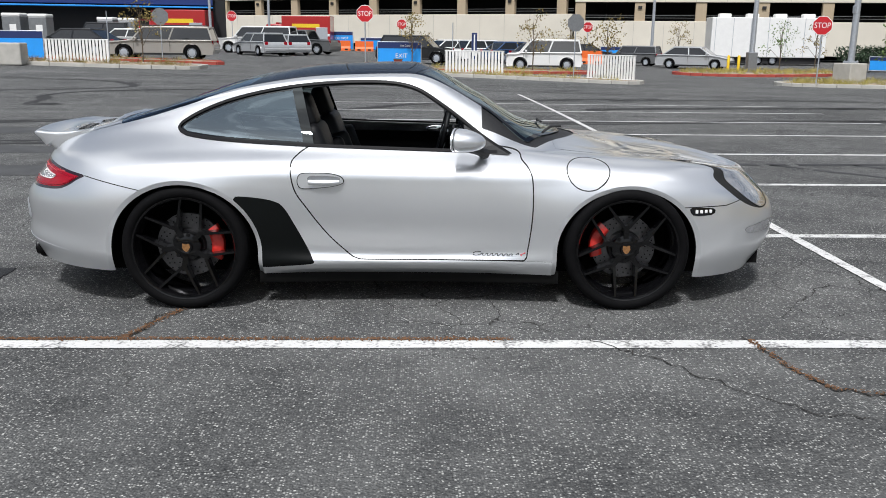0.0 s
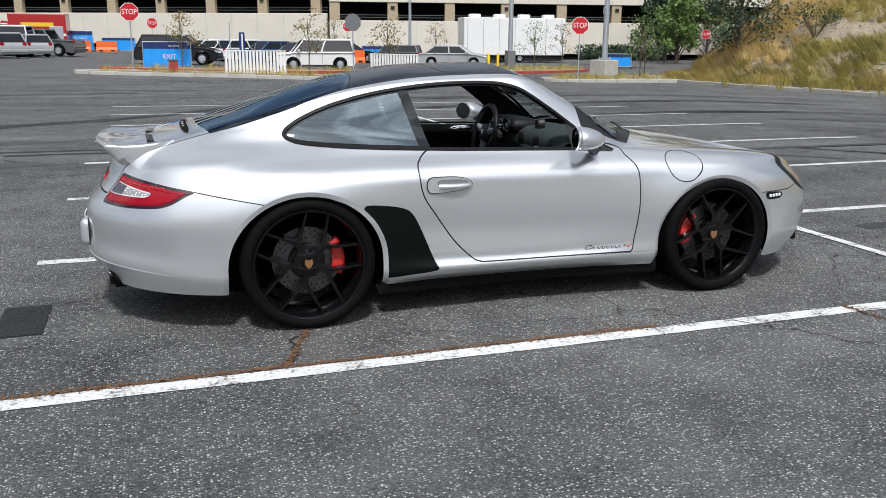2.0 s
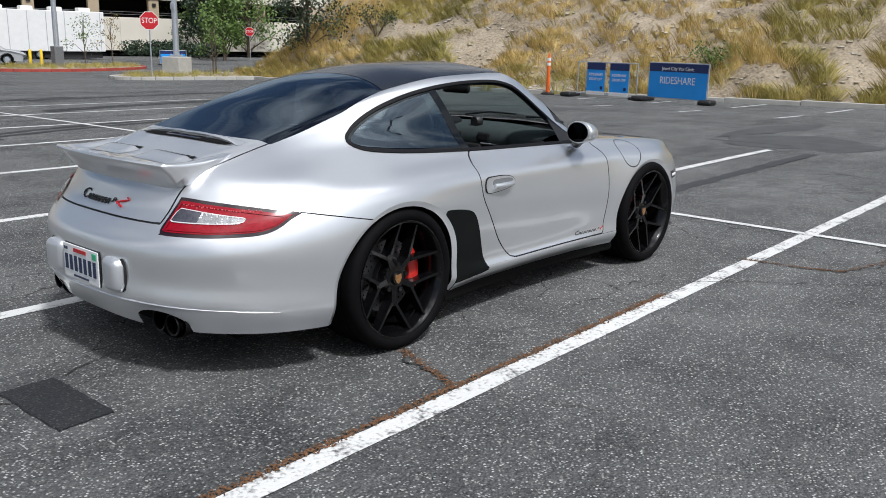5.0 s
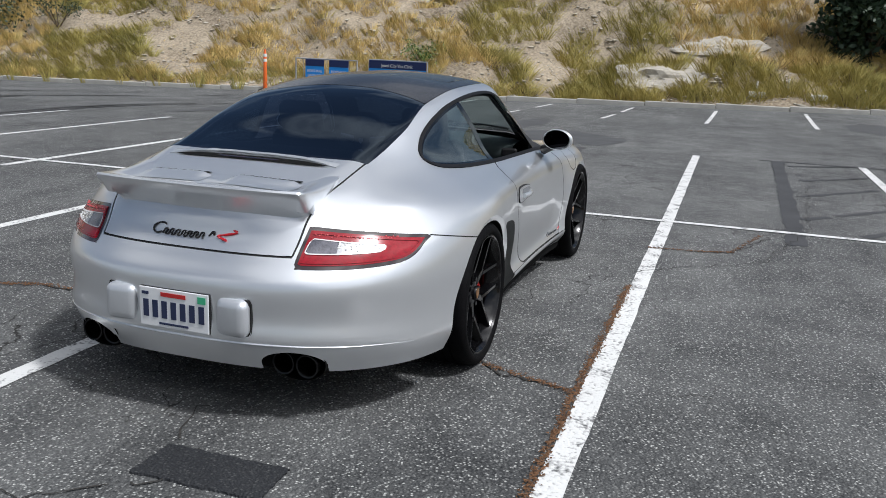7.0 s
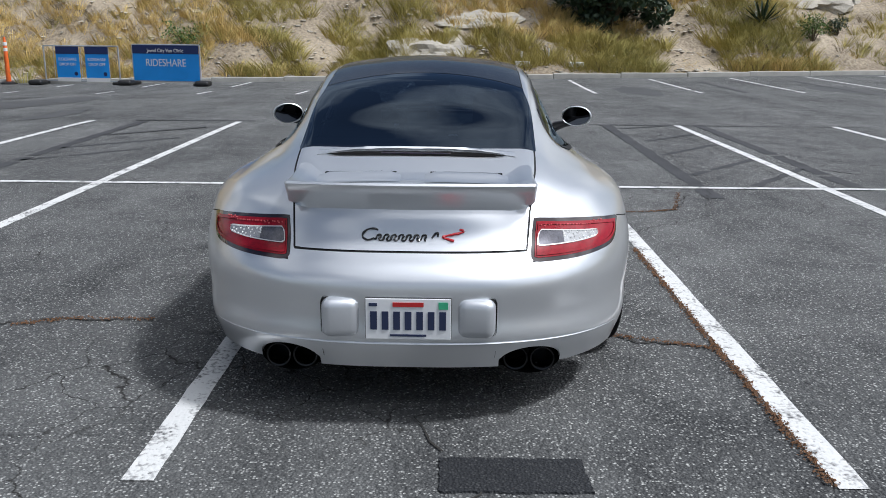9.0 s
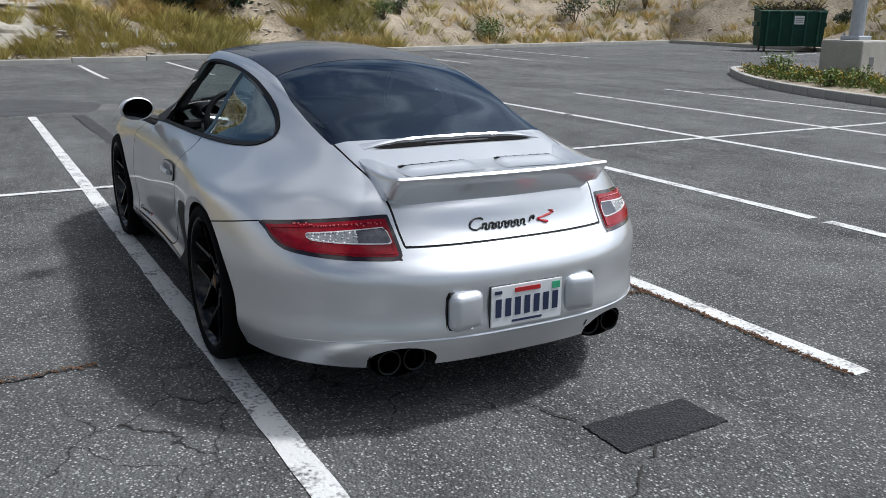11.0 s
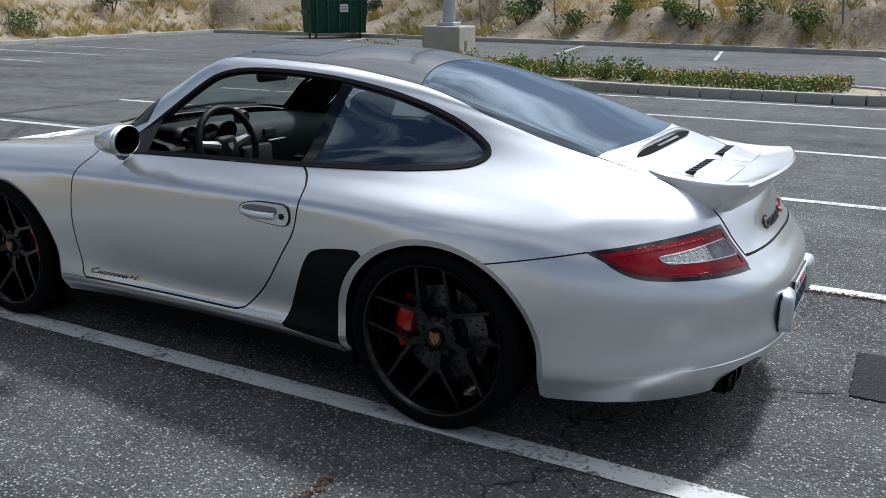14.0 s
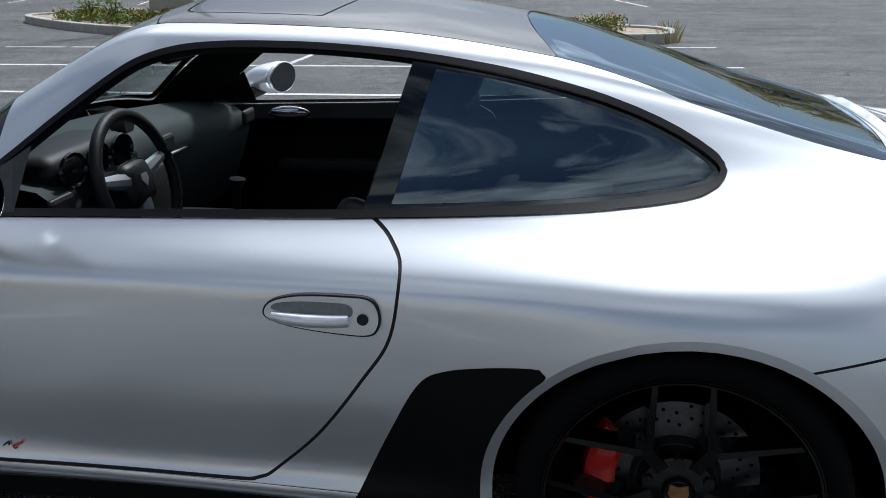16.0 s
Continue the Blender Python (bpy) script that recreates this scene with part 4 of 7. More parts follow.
for xc, a_half, b_half in ARCHES:
    for s in (-1, 1):
        v, f = lathe(((0.43, 0.0), (0.43, 0.33)), 28)
        v = [(x + xc, s * (0.46 + y) , z * 0.93 + 0.315) for x, y, z in v if True]
        g = [q for q in f if min(v[i][2] for i in q) > 0.16]
        part("wheel_housing", (v + [(xc - .44, s * .46, .1), (xc + .44, s * .46, .1), (xc + .44, s * .46, .7), (xc - .44, s * .46, .7)], g + [tuple(len(v) + i for i in range(4))]), M["under"], car)
        lipv, lipf = [], []
        for i in range(37):
            a = math.pi * i / 36
            x, z = xc + a_half * math.cos(a), 0.315 + b_half * math.sin(a)
            y = on_side(x, z)[0].y - 0.016
            lipv += [(x, s * (y - 0.001), z), (x + 0.006 * math.cos(a), s * (y - 0.05), z + 0.006 * math.sin(a))]
            if i:
                lipf.append((2 * i - 2, 2 * i - 1, 2 * i + 1, 2 * i))
        part("arch_lip", (lipv, lipf), M["under"], car, "", True)


# ---- wheels ----
def build_wheel(name, x, s, y, turned=-90):
    w = new(name)
    w.parent = car
    w.matrix_basis = pose(x, s * y, 0.332, 0, 0, 0 if s < 0 else 180)
    w["label"] = "black five-spoke forged wheel with low-profile tyre"
    # outward is local -y
    prof = ((.262, .235), (.285, .262), (.315, .262), (.329, .245), (.3335, .225))
    groove = []
    for g in (.185, .135, .085, .04):
        groove += [(.334, g + .008), (.327, g + .006), (.327, g - .004), (.334, g - .006)]
    tail = ((.3335, .0), (.329, -.018), (.315, -.033), (.298, -.036), (.283, -.030), (.277, -.022))
    part("tyre", lathe(prof + tuple(groove) + tail, 64), M["tyre"], w, "black low-profile tyre", True)
    rim = ((.262, .235), (.255, .18), (.245, .10), (.243, .03), (.258, .005), (.262, -.015), (.270, -.024), (.277, -.026), (.280, -.020))
    part("rim", lathe(rim, 64), M["gloss_black"], w, "", True)
    lip = ((.264, -.019), (.268, -.026), (.272, -.027))
    part("rim_edge", lathe(lip, 64), M["gloss_black"], w, "", True)
    for k in range(5):
        a = radians(turned + 72 * k)
        R = Matrix.Rotation(-a, 3, "Y")
        bm = bmesh.new()

        def blade(p, q, w1, w2, t1, t2):
            p, q = Vector(p), Vector(q)
            d = (q - p).normalized()
            n = Vector((-d.z, 0, d.x))
            vs = []
            for o, ww, tt in ((p, w1, t1), (q, w2, t2)):
                for sx, dy in ((-1, tt), (-.75, 0), (.75, 0), (1, tt)):
                    vs.append(bm.verts.new(R @ (o + n * sx * ww / 2 + Vector((0, dy, 0)))))
            for i in range(3):
                bm.faces.new((vs[i], vs[i + 1], vs[i + 5], vs[i + 4]))
            bm.faces.new((vs[3], vs[0], vs[4], vs[7]))
            bm.faces.new(vs[:4]), bm.faces.new(vs[4:][::-1])
        blade((.030, .030, 0), (.132, .016, 0), .040, .034, .045, .05)
        for sg in (-1, 1):
            blade((.116, .016, sg * .009), (.246, -.014, sg * .112), .022, .015, .055, .045)
        part("spoke", bm, M["gloss_black"], w)
    part("hub", lathe(((.0, .024), (.030, .022), (.045, .024), (.072, .032), (.082, .06), (.082, .14)), 32), M["gloss_black"], w, "", True)
    part("centre_cap", lathe(((.0, .012), (.024, .010), (.030, .008), (.033, .012), (.034, .026)), 24), M["gloss_black"], w, "", True)
    part("crest", extrude_poly(((-.014, .017), (0, .013), (.014, .017), (.016, .0), (.008, -.014), (0, -.019), (-.008, -.014), (-.016, 0)), .004), M["gold"], w, "small gold crest shape", at=Matrix.Translation((0, .010, 0)) @ Matrix.Diagonal((1.3, 1, 1.3, 1)))
    for k in range(5):
        a = radians(turned + 36 + 72 * k)
        part("lug_bolt", rod((.065 * math.cos(a), .022, .065 * math.sin(a)), (.065 * math.cos(a), .05, .065 * math.sin(a)), .011, sides=8), M["gloss_black"], w)
    disc = part("brake_disc", lathe(((.08, .10), (.09, .085), (.172, .085), (.172, .112), (.09, .112)), 48), M["disc"], w, "drilled steel brake disc", True)
    part("disc_hat", lathe(((.0, .065), (.085, .065), (.095, .088), (.095, .10)), 32), M["black"], disc, "", True)
    holes = bmesh.new()
    for k in range(36):
        a = 2 * math.pi * k / 36
        for j in range(2):
            r = .118 + .028 * j + .009 * (k % 3)
            b = a + .05 * j
            add_rod(holes, (r * math.cos(b), .0835, r * math.sin(b)), (r * math.cos(b), .09, r * math.sin(b)), .0042, sides=6)
    part("disc_holes", holes, M["under"], disc)["kind"] = "stuff"
    cal_at = 1 if x < 0 else -1
    sg = cal_at if s < 0 else -cal_at
    cv, cf = [], []
    for i in range(13):
        a = radians(-31 + 5.25 * i) + radians(6 if x < 0 else 14)
        t = 1 - abs(i - 6) / 6
        e = min(1, .55 + 1.6 * t)
        waist = .006 if 5 <= i <= 7 else 0
        for r, h in ((.128, .098), (.126, .062 + .010 * (1 - e)), (.140, .050 + waist + .012 * (1 - e)), (.176, .050 + waist + .012 * (1 - e)), (.190, .062), (.192, .098)):
            cv.append((sg * r * math.cos(a), h, r * math.sin(a)))
        if i:
            cf += [((i - 1) * 6 + q, i * 6 + q, i * 6 + (q + 1) % 6, (i - 1) * 6 + (q + 1) % 6) for q in range(6)]
    cf += [tuple(range(6)), tuple(range(72, 78))[::-1]]
    if sg < 0:
        cf = [q[::-1] for q in cf]
    part("caliper", (cv, cf), M["red"], w, "red brake caliper", True)
    return w


for s in (-1, 1):
    build_wheel("rear_wheel", -1.178, s, 0.880, -100 if s < 0 else -88)
    build_wheel("front_wheel", 1.178, s, 0.868, 91 if s < 0 else -90)

# ---- ducktail spoiler ----
def spoiler_tip(y):
    a = abs(y) / 0.452
    return -2.158 + 0.06 * a * a, 0.905 - 0.006 * a * a


def spoiler_root(y):
    t = min(1.0, max(0.0, (abs(y) - 0.33) / 0.11))
    return -1.89 + 0.12 * t * t * (3 - 2 * t)


def spoiler_top(x, y):
    """Height of the upper face of the spoiler, or of the lid ahead of it."""
    start = spoiler_root(y)
    if x > start:
        return on_top(x, y)[0].z
    tx, tz = spoiler_tip(y)
    t = min(1.0, (x - start) / (tx - start))
    root = on_top(start, max(-.45, min(.45, y)))[0].z
    return (1 - t) ** 2 * (root + 0.003) + 2 * t * (1 - t) * (root - 0.030) + t * t * tz


def spoiler_section(y):
    tx, tz = spoiler_tip(y)
    up = 0.040 * max(0.0, (abs(y) - 0.36) / 0.08) ** 2
    prof = [(x, spoiler_top(x, y)) for x in np.linspace(spoiler_root(y) - .0001, tx, 11)]
    return prof + [(tx - 0.009, tz - 0.007), (tx - 0.006, tz - 0.018), (tx + 0.022, tz - 0.045), (tx + 0.052, tz - 0.085), (tx + 0.078, 0.790 + up), (tx + 0.098, 0.762 + up), (-1.99, 0.760 + up), (spoiler_root(y) - 0.06, spoiler_top(spoiler_root(y) - 0.0001, y) - 0.075), (spoiler_root(y) - 0.015, spoiler_top(spoiler_root(y) - 0.0001, y) - 0.03)]


sections = [(y, spoiler_section(y)) for y in np.linspace(-0.440, 0.440, 57)]
for end in (1, -1):
    y0, prof = sections[-1] if end > 0 else sections[0]
    cx, cz = sum(p[0] for p in prof) / len(prof), sum(p[1] for p in prof) / len(prof)
    for grow, shrink in ((.008, .985), (.014, .93), (.018, .82), (.020, .6), (.0205, .2)):
        ring = (y0 + end * grow, [(cx + (x - cx) * shrink, cz + (z - cz) * shrink) for x, z in prof])
        sections = sections + [ring] if end > 0 else [ring] + sections
sv, sf, K = [], [], len(sections[0][1])
for y, prof in sections:
    sv += [(x, y, z) for x, z in prof]
for i in range(len(sections) - 1):
    for k in range(K):
        sf.append((i * K + k, i * K + (k + 1) % K, (i + 1) * K + (k + 1) % K, (i + 1) * K + k))
sf += [tuple(range(K)), tuple(range(len(sv) - K, len(sv)))[::-1]]
spoiler = part("spoiler", (sv, sf), M["silver"], car, "silver ducktail spoiler", True)


def strip_on_top(name, x, half, width, mat, parent, lift, bow=0.0, label="", steps=25, taper=True):
    """A band across the lid, following its surface."""
    v, f = [], []
    for i in range(steps):
        y = half * (2 * i / (steps - 1) - 1)
        w = width * (max(0.05, 1 - abs(y / half) ** 6) if taper else 1)
        for d in (-w / 2, w / 2):
            p, n = on_top(x + bow * (y / half) ** 2 + d, y)
            v.append(p + n * lift)
        if i:
            f.append((2 * i - 2, 2 * i - 1, 2 * i + 1, 2 * i))
    return part(name, (v, f), mat, parent, label, True)


slot = strip_on_top("lid_slot", -1.716, 0.365, 0.036, M["under"], car, 0.004, 0.012, "dark vent slot in the lid", 41)
strip_on_top("third_brake_lamp", -1.718, 0.14, 0.012, M["lamp_dark"], slot, 0.0055, 0.002, taper=False)
hv, hf = [], []
for i in range(41):
    y = 0.40 * (2 * i / 40 - 1)
    e = max(0.0, 1 - abs(y / 0.40) ** 4)
    for d, h in ((.052, .0015), (.044, .012 * e + .001), (.034, .017 * e + .001), (.026 * e, .012 * e + .001), (.026 * e, .002)):
        p, n = on_top(-1.715 + 0.012 * (y / .40) ** 2 + d, y)
        hv.append(p + n * h)
for i in range(40):
    for k in range(4):
        hf.append((i * 5 + k, i * 5 + k + 1, i * 5 + k + 6, i * 5 + k + 5))
part("slot_lip", (hv, hf), M["silver"], car, "raised silver slot lip", True)
for s in (-1, 1):
    gv, gf, mv, mf = [], [], [], []
    for i in range(17):
        y = s * (0.045 + 0.315 * i / 16)
        e = min(1, min(i, 16 - i) / 2.0)
        e = e * e * (3 - 2 * e)
        sweep = 0.014 * (i / 16) ** 2
        for x, h in ((-1.915, .000), (-1.917, .013), (-1.930, .014), (-1.950, .011), (-1.980, .005), (-2.02, .001)):
            gv.append((x + sweep, y, spoiler_top(x + sweep, y) + .001 + h * e))
        for x, h in ((-1.880, .0025), (-1.916, .003 + .009 * e)):
            mv.append((x + sweep, y, spoiler_top(x + sweep, y) + h))
    for i in range(16):
        gf += [(i * 6 + k, i * 6 + k + 1, i * 6 + k + 7, i * 6 + k + 6) for k in range(5)]
        if 1 <= i <= 14:
            mf.append((2 * i, 2 * i + 1, 2 * i + 3, 2 * i + 2))
    nos = part("intake_scoop", (gv, gf), M["silver"], car, "low silver intake scoop", True)
    part("intake_mesh", (mv, mf), M["under"], nos, "black intake mesh")
    for i in range(2, 15, 2):
        a, b = Vector(mv[2 * i]), Vector(mv[2 * i + 1])
        part("mesh_bar", rod(a + Vector((0, 0, .001)), b + Vector((0, 0, .001)), .0012, sides=4), M["sign_grey"], nos)

# ---- rear bumper details ----
edge = WHOLE[0][np.abs(WHOLE[2] - 1.0) < 1e-6]
edge = edge[edge[:, 0] < -1.80]
edge = edge[np.argsort(np.arctan2(edge[:, 1], -edge[:, 0] - 1.2))]
bead = [(x - .001, y, z) for x, y, z in edge[::2]]
bead = [(x, -y, z) for x, y, z in bead[::-1]] + bead[1:]
part("bumper_ledge", tube(bead, [.006 * min(1, .05 + min(i, len(bead) - 1 - i) / 22) for i in range(len(bead))], 8), M["silver"], bar, "", True)
for s in (-1, 1):
    bm = bmesh.new()
    p = on_tail(0.245, 0.43)[0]
    add_box(bm, (p.x + 0.000, s * 0.245, 0.432), (0.075, 0.135, 0.145), Matrix.Rotation(radians(6 * s), 3, "Z"), 0.032, 4)
    part("bumper_pad", bm, M["silver_plain"], bar, "rounded silver bumper pad", True)
    part("pad_gap", box((p.x + 0.014, s * 0.245, 0.432), (0.035, 0.146, 0.156), 0.024, Matrix.Rotation(radians(6 * s), 3, "Z")), M["seam"], bar, "", True)
    shroud = part("pipe_shroud", [lathe(((.118, -.012), (.116, .05), (.100, .16)), 28)][0], M["under"], car, "black tailpipe shroud", True, pose(-2.09, s * .445, .248) @ Matrix.Rotation(radians(-90), 4, "Z") @ Matrix.Diagonal((1, 1, .62, 1)))
    for k in (-1, 1):
        pipe = part("tailpipe", lathe(((.044, .18), (.044, -.005), (.047, -.012), (.046, -.018), (.040, -.016), (.039, .0), (.039, .12), (.0, .12)), 28), M["exhaust"], car, "black chrome tailpipe", True, pose(-2.108, s * (.445 + k * .050), .243) @ Matrix.Rotation(radians(-90), 4, "Z"))
px = on_tail(0.05, 0.43)[0].x
plate = part("number_plate", box((px - 0.012, 0, 0.432), (0.006, 0.305, 0.152), 0.002), M["plate"], car, "white number plate with dark bars")
part("plate_holder", box((px + 0.004, 0, 0.432), (0.03, 0.309, 0.156), 0.004), M["black"], car)
for k in range(7):
    part("plate_bar", box((px - 0.0165, 0.123 - 0.041 * k, 0.427), (0.002, 0.024, 0.068)), M["ink"], plate)
part("plate_bar", box((px - 0.0165, 0.0, 0.487), (0.002, 0.11, 0.016)), M["ink_red"], plate)
part("plate_bar", box((px - 0.0165, 0.0, 0.372), (0.002, 0.13, 0.008)), M["ink"], plate)
part("plate_sticker", box((px - 0.0165, -0.125, 0.484), (0.002, 0.034, 0.026)), M["ink_green"], plate)
part("plate_sticker", box((px - 0.0165, 0.125, 0.486), (0.002, 0.03, 0.012)), M["ink"], plate)


def script_marks(parent, place, length, height, dark, red, share, label):
    """Stand-in for a script badge: flowing waves without letters."""
    def stroke(name, mat, pts, r):
        vs, fs = tube([place((u + .055 * h) * length, h * height) for u, h in pts], [height * r * (0.7 + 0.5 * abs(math.sin(i * .7))) for i in range(len(pts))], 6)
        part(name, (vs, fs), mat, parent, label, True)
    curl = [(.095 + .075 * math.cos(a), .52 + .46 * math.sin(a)) for a in np.linspace(.7, 5.4, 16)]
    wave = [(.15 + (share - .15) * k / 90 + .010 * math.sin(4 * math.pi * 7 * k / 90), .26 - .24 * math.cos(2 * math.pi * 7 * k / 90)) for k in range(91)]
    stroke("badge_stroke", dark, curl + wave[2:], .09)
    hook = [(share + .045 + .05 * t, .25 + .7 * (1 - t) * t * 2.2 + .1 * t) for t in np.linspace(0, 1, 10)]
    stroke("badge_hook", dark, hook, .10)
    a0 = share + .13
    bend = [(a0 + (1 - a0) * (.5 + .42 * math.sin(2 * math.pi * t + .4)), .95 - .9 * t) for t in np.linspace(0, 1, 18)]
    stroke("badge_accent", red, bend, .11)


def tail_spot(u, h):
    p, n = on_tail(0.19 - u, 0.690 + h)
    return p + n * 0.003


script_marks(car, tail_spot, 0.375, 0.042, M["badge"], M["badge_red"], 0.66, "dark script-like badge strokes")
for s, dr in zip((1, -1), doors):
    def door_spot(u, h, s=s):
        p, n = on_side((0.60 - u) if s > 0 else (0.34 + u), 0.296 + h)
        return Vector((p.x, s * (p.y + 0.004), p.z))
    script_marks(dr, door_spot, 0.28, 0.022, M["badge"], M["badge_red"], 0.80, "small script-like decal strokes")

# ---- door handles and mirrors ----
for s, dr in zip((1, -1), doors):
    p, n = on_side(-0.452, 0.698)
    base = Matrix.Translation((p.x, s * (p.y + .005), p.z)) @ Matrix.Rotation(radians(0 if s < 0 else 180), 4, "Z") @ Matrix.Rotation(radians(-4), 4, "X")
    hx = -1 if s < 0 else 1
    # wide end with the lock lies towards the tail
    loopv = [(a, b) for a, b in smooth_loop([(hx * q[0], q[1]) for q in ((-.118, .0), (-.10, .024), (-.04, .038), (.05, .040), (.10, .036), (.118, .012), (.116, -.02), (.095, -.037), (.03, -.036), (-.05, -.028), (-.10, -.016))], 5)]
    handle = part("door_handle", extrude_poly(loopv, .016), M["silver"], dr, "silver recessed door handle", at=base)
    part("handle_gap", extrude_poly([(a * 1.035, b * 1.09) for a, b in loopv], .013), M["seam"], handle)
    # grey plate standing proud: shade of the grip hollow painted, nothing is sunk
    part("handle_recess", extrude_poly([(a * .72 - hx * .018, b * .40 + .012) for a, b in loopv], .018), M["sign_grey"], handle)
    part("grip", tube([(hx * a, -.014 - .010 * math.sin((a + .10) / .16 * math.pi), -.006 + b) for a, b in ((-.098, .002), (-.07, .0), (-.02, -.001), (.03, -.001), (.06, .0))], [.010, .013, .014, .014, .013], 10), M["silver"], handle, "", True)
    if s > 0:
        part("lock", rod((hx * .088, -.002, -.004), (hx * .088, -.011, -.004), .012, sides=16), M["exhaust"], handle, "round door lock")
    # mirror
    mir = bmesh.new()
    bmesh.ops.create_uvsphere(mir, u_segments=32, v_segments=20, radius=1)
    for v in mir.verts:
        x = v.co.x
        v.co = Vector((x * (.15 if x > 0 else .03), v.co.y * .100 * (1 - .12 * max(0, x)) - s * .03 * max(0, x), v.co.z * .066 - .012 * max(0, x)))
    mirror = part("door_mirror", mir, M["silver"], dr, "silver door mirror", True, pose(.265, s * .905, .918, 0, 0, s * 15) @ Matrix.Scale(0.92, 4))
    part("mirror_rim", lathe(((.084, .0), (.090, .006), (.096, .002), (.094, -.008)), 36), M["silver"], mirror, "", True, pose(-.022, 0, 0, 0, 0, 90) @ Matrix.Diagonal((1.06, 1, .70, 1)))
    part("mirror_glass", lathe(((.0, .001), (.088, .0)), 36), M["mirror"], mirror, "dark mirror glass", True, pose(-.030, 0, 0, 0, 4, 90) @ Matrix.Diagonal((1.04, 1, .69, 1)))
    part("mirror_foot", tube([(.06, -s * .04, -.045), (.09, -s * .10, -.068), (.12, -s * .165, -.090)], [.03, .024, .034], 8), M["black"], mirror, "", True)
    tv, tf = [], []
    for a, b in ((.545, .826), (.30, .836), (.30, .975), (.345, .945), (.46, .872)):
        q = on_side(a, b)[0]
        tv.append((q.x, s * (q.y + .006), q.z))
    part("window_corner", (tv, [(0, 1, 2, 3, 4) if s < 0 else (4, 3, 2, 1, 0)]), M["black"], dr, "black corner panel at the mirror")

# ---- marker diodes ----
for mk in markers:
    s = 1 if mk.data.vertices[0].co.y > 0 else -1
    for k in range(4):
        p, n = on_side(1.54 + .027 * k, .543)
        part("marker_diode", box((p.x, s * (p.y + .004), p.z), (.016, .006, .018), .003), M["white"], mk)

# ---- cabin ----
dash = bmesh.new()
prof = ((.84, .72), (.80, .850), (.72, .878), (.62, .893), (.50, .888), (.42, .875), (.385, .850), (.368, .80), (.40, .70), (.46, .56), (.60, .45), (.80, .45))
dv, df = [], []
for i in range(13):
    y = -.61 + 1.22 * i / 12
    for x, z in prof:
        dv.append((x - .10 * (abs(y) / .66) ** 2, y, z - .03 * (abs(y) / .66) ** 2))
kk = len(prof)
for i in range(12):
    for k in range(kk):
        df.append((i * kk + k, i * kk + (k + 1) % kk, (i + 1) * kk + (k + 1) % kk, (i + 1) * kk + k))
dash.free()
board = part("dashboard", (dv, df), M["dash"], car, "dark grey dashboard", True)
binn = bmesh.new()
add_box(binn, (.42, .36, .875), (.20, .40, .09), None, .044, 3)
part("instrument_hood", binn, M["leather"], board, "", True)
for k in range(3):
    yy = .345 + (k - 1) * .12
    part("dial", lathe(((.0, .0), (.052, .0), (.055, -.008), (.058, .0)), 24), M["frit"], board, "round instrument", True, pose(.316, yy + .015, .875, 0, 0, -90) @ Matrix.Diagonal((1, 1, .8, 1)))
part("clock", lathe(((.0, -.02), (.03, -.022), (.04, -.008), (.042, .02)), 24), M["black"], board, "small clock on the dash top", True, pose(.44, .0, .90, 0, 0, -90))
for yy in (-.60, -.12, .12, .60):
    part("air_vent", box((.37 - (.09 if abs(yy) > .3 else 0), yy, .815), (.02, .10, .055), .012), M["black"], board)
part("dash_strip", box((.366, -.33, .775), (.012, .46, .010), .004), M["silver_plain"], board)
console = part("centre_console", box((.12, 0, .47), (.70, .20, .30), .04), M["leather"], car, "black centre console", True)
part("console_panel", box((.37, 0, .66), (.06, .22, .22), .02), M["black"], console, "", True)
part("gear_lever", tube([(.10, .0, .60), (.09, .0, .70), (.085, 0, .735)], [.012, .012, .026], 10), M["leather"], console, "", True)
col = pose(.205, .36, .820, 0, 14, 0)
ringp = [(0, .178 * math.cos(2 * math.pi * k / 40), .178 * math.sin(2 * math.pi * k / 40)) for k in range(40)]
steer = part("steering_wheel", tube(ringp, .0165, 10, True), M["leather"], car, "black leather steering wheel", True, col)
bossm = bmesh.new()
add_box(bossm, (.01, 0, -.005), (.05, .13, .12), None, .03, 3)
part("boss", bossm, M["black"], steer, "", True)
for a, l in ((12, .16), (168, .16), (-90, .16)):
    ca, sa = math.cos(radians(a)), math.sin(radians(a))
    part("wheel_spoke", tube([(.012, ca * .05, sa * .05), (.008, ca * l, sa * l)], [.024, .015], 8), M["silver_plain"], steer, "silver spoke", True)
part("boss_crest", extrude_poly(((-.014, .017), (.014, .017), (.016, 0), (0, -.019), (-.016, 0)), .004), M["silver_plain"], steer, at=pose(-.018, 0, 0, 0, 0, 90))
part("steering_column", rod((.24, .36, .815), (.45, .36, .76), .035, .05), M["black"], car)
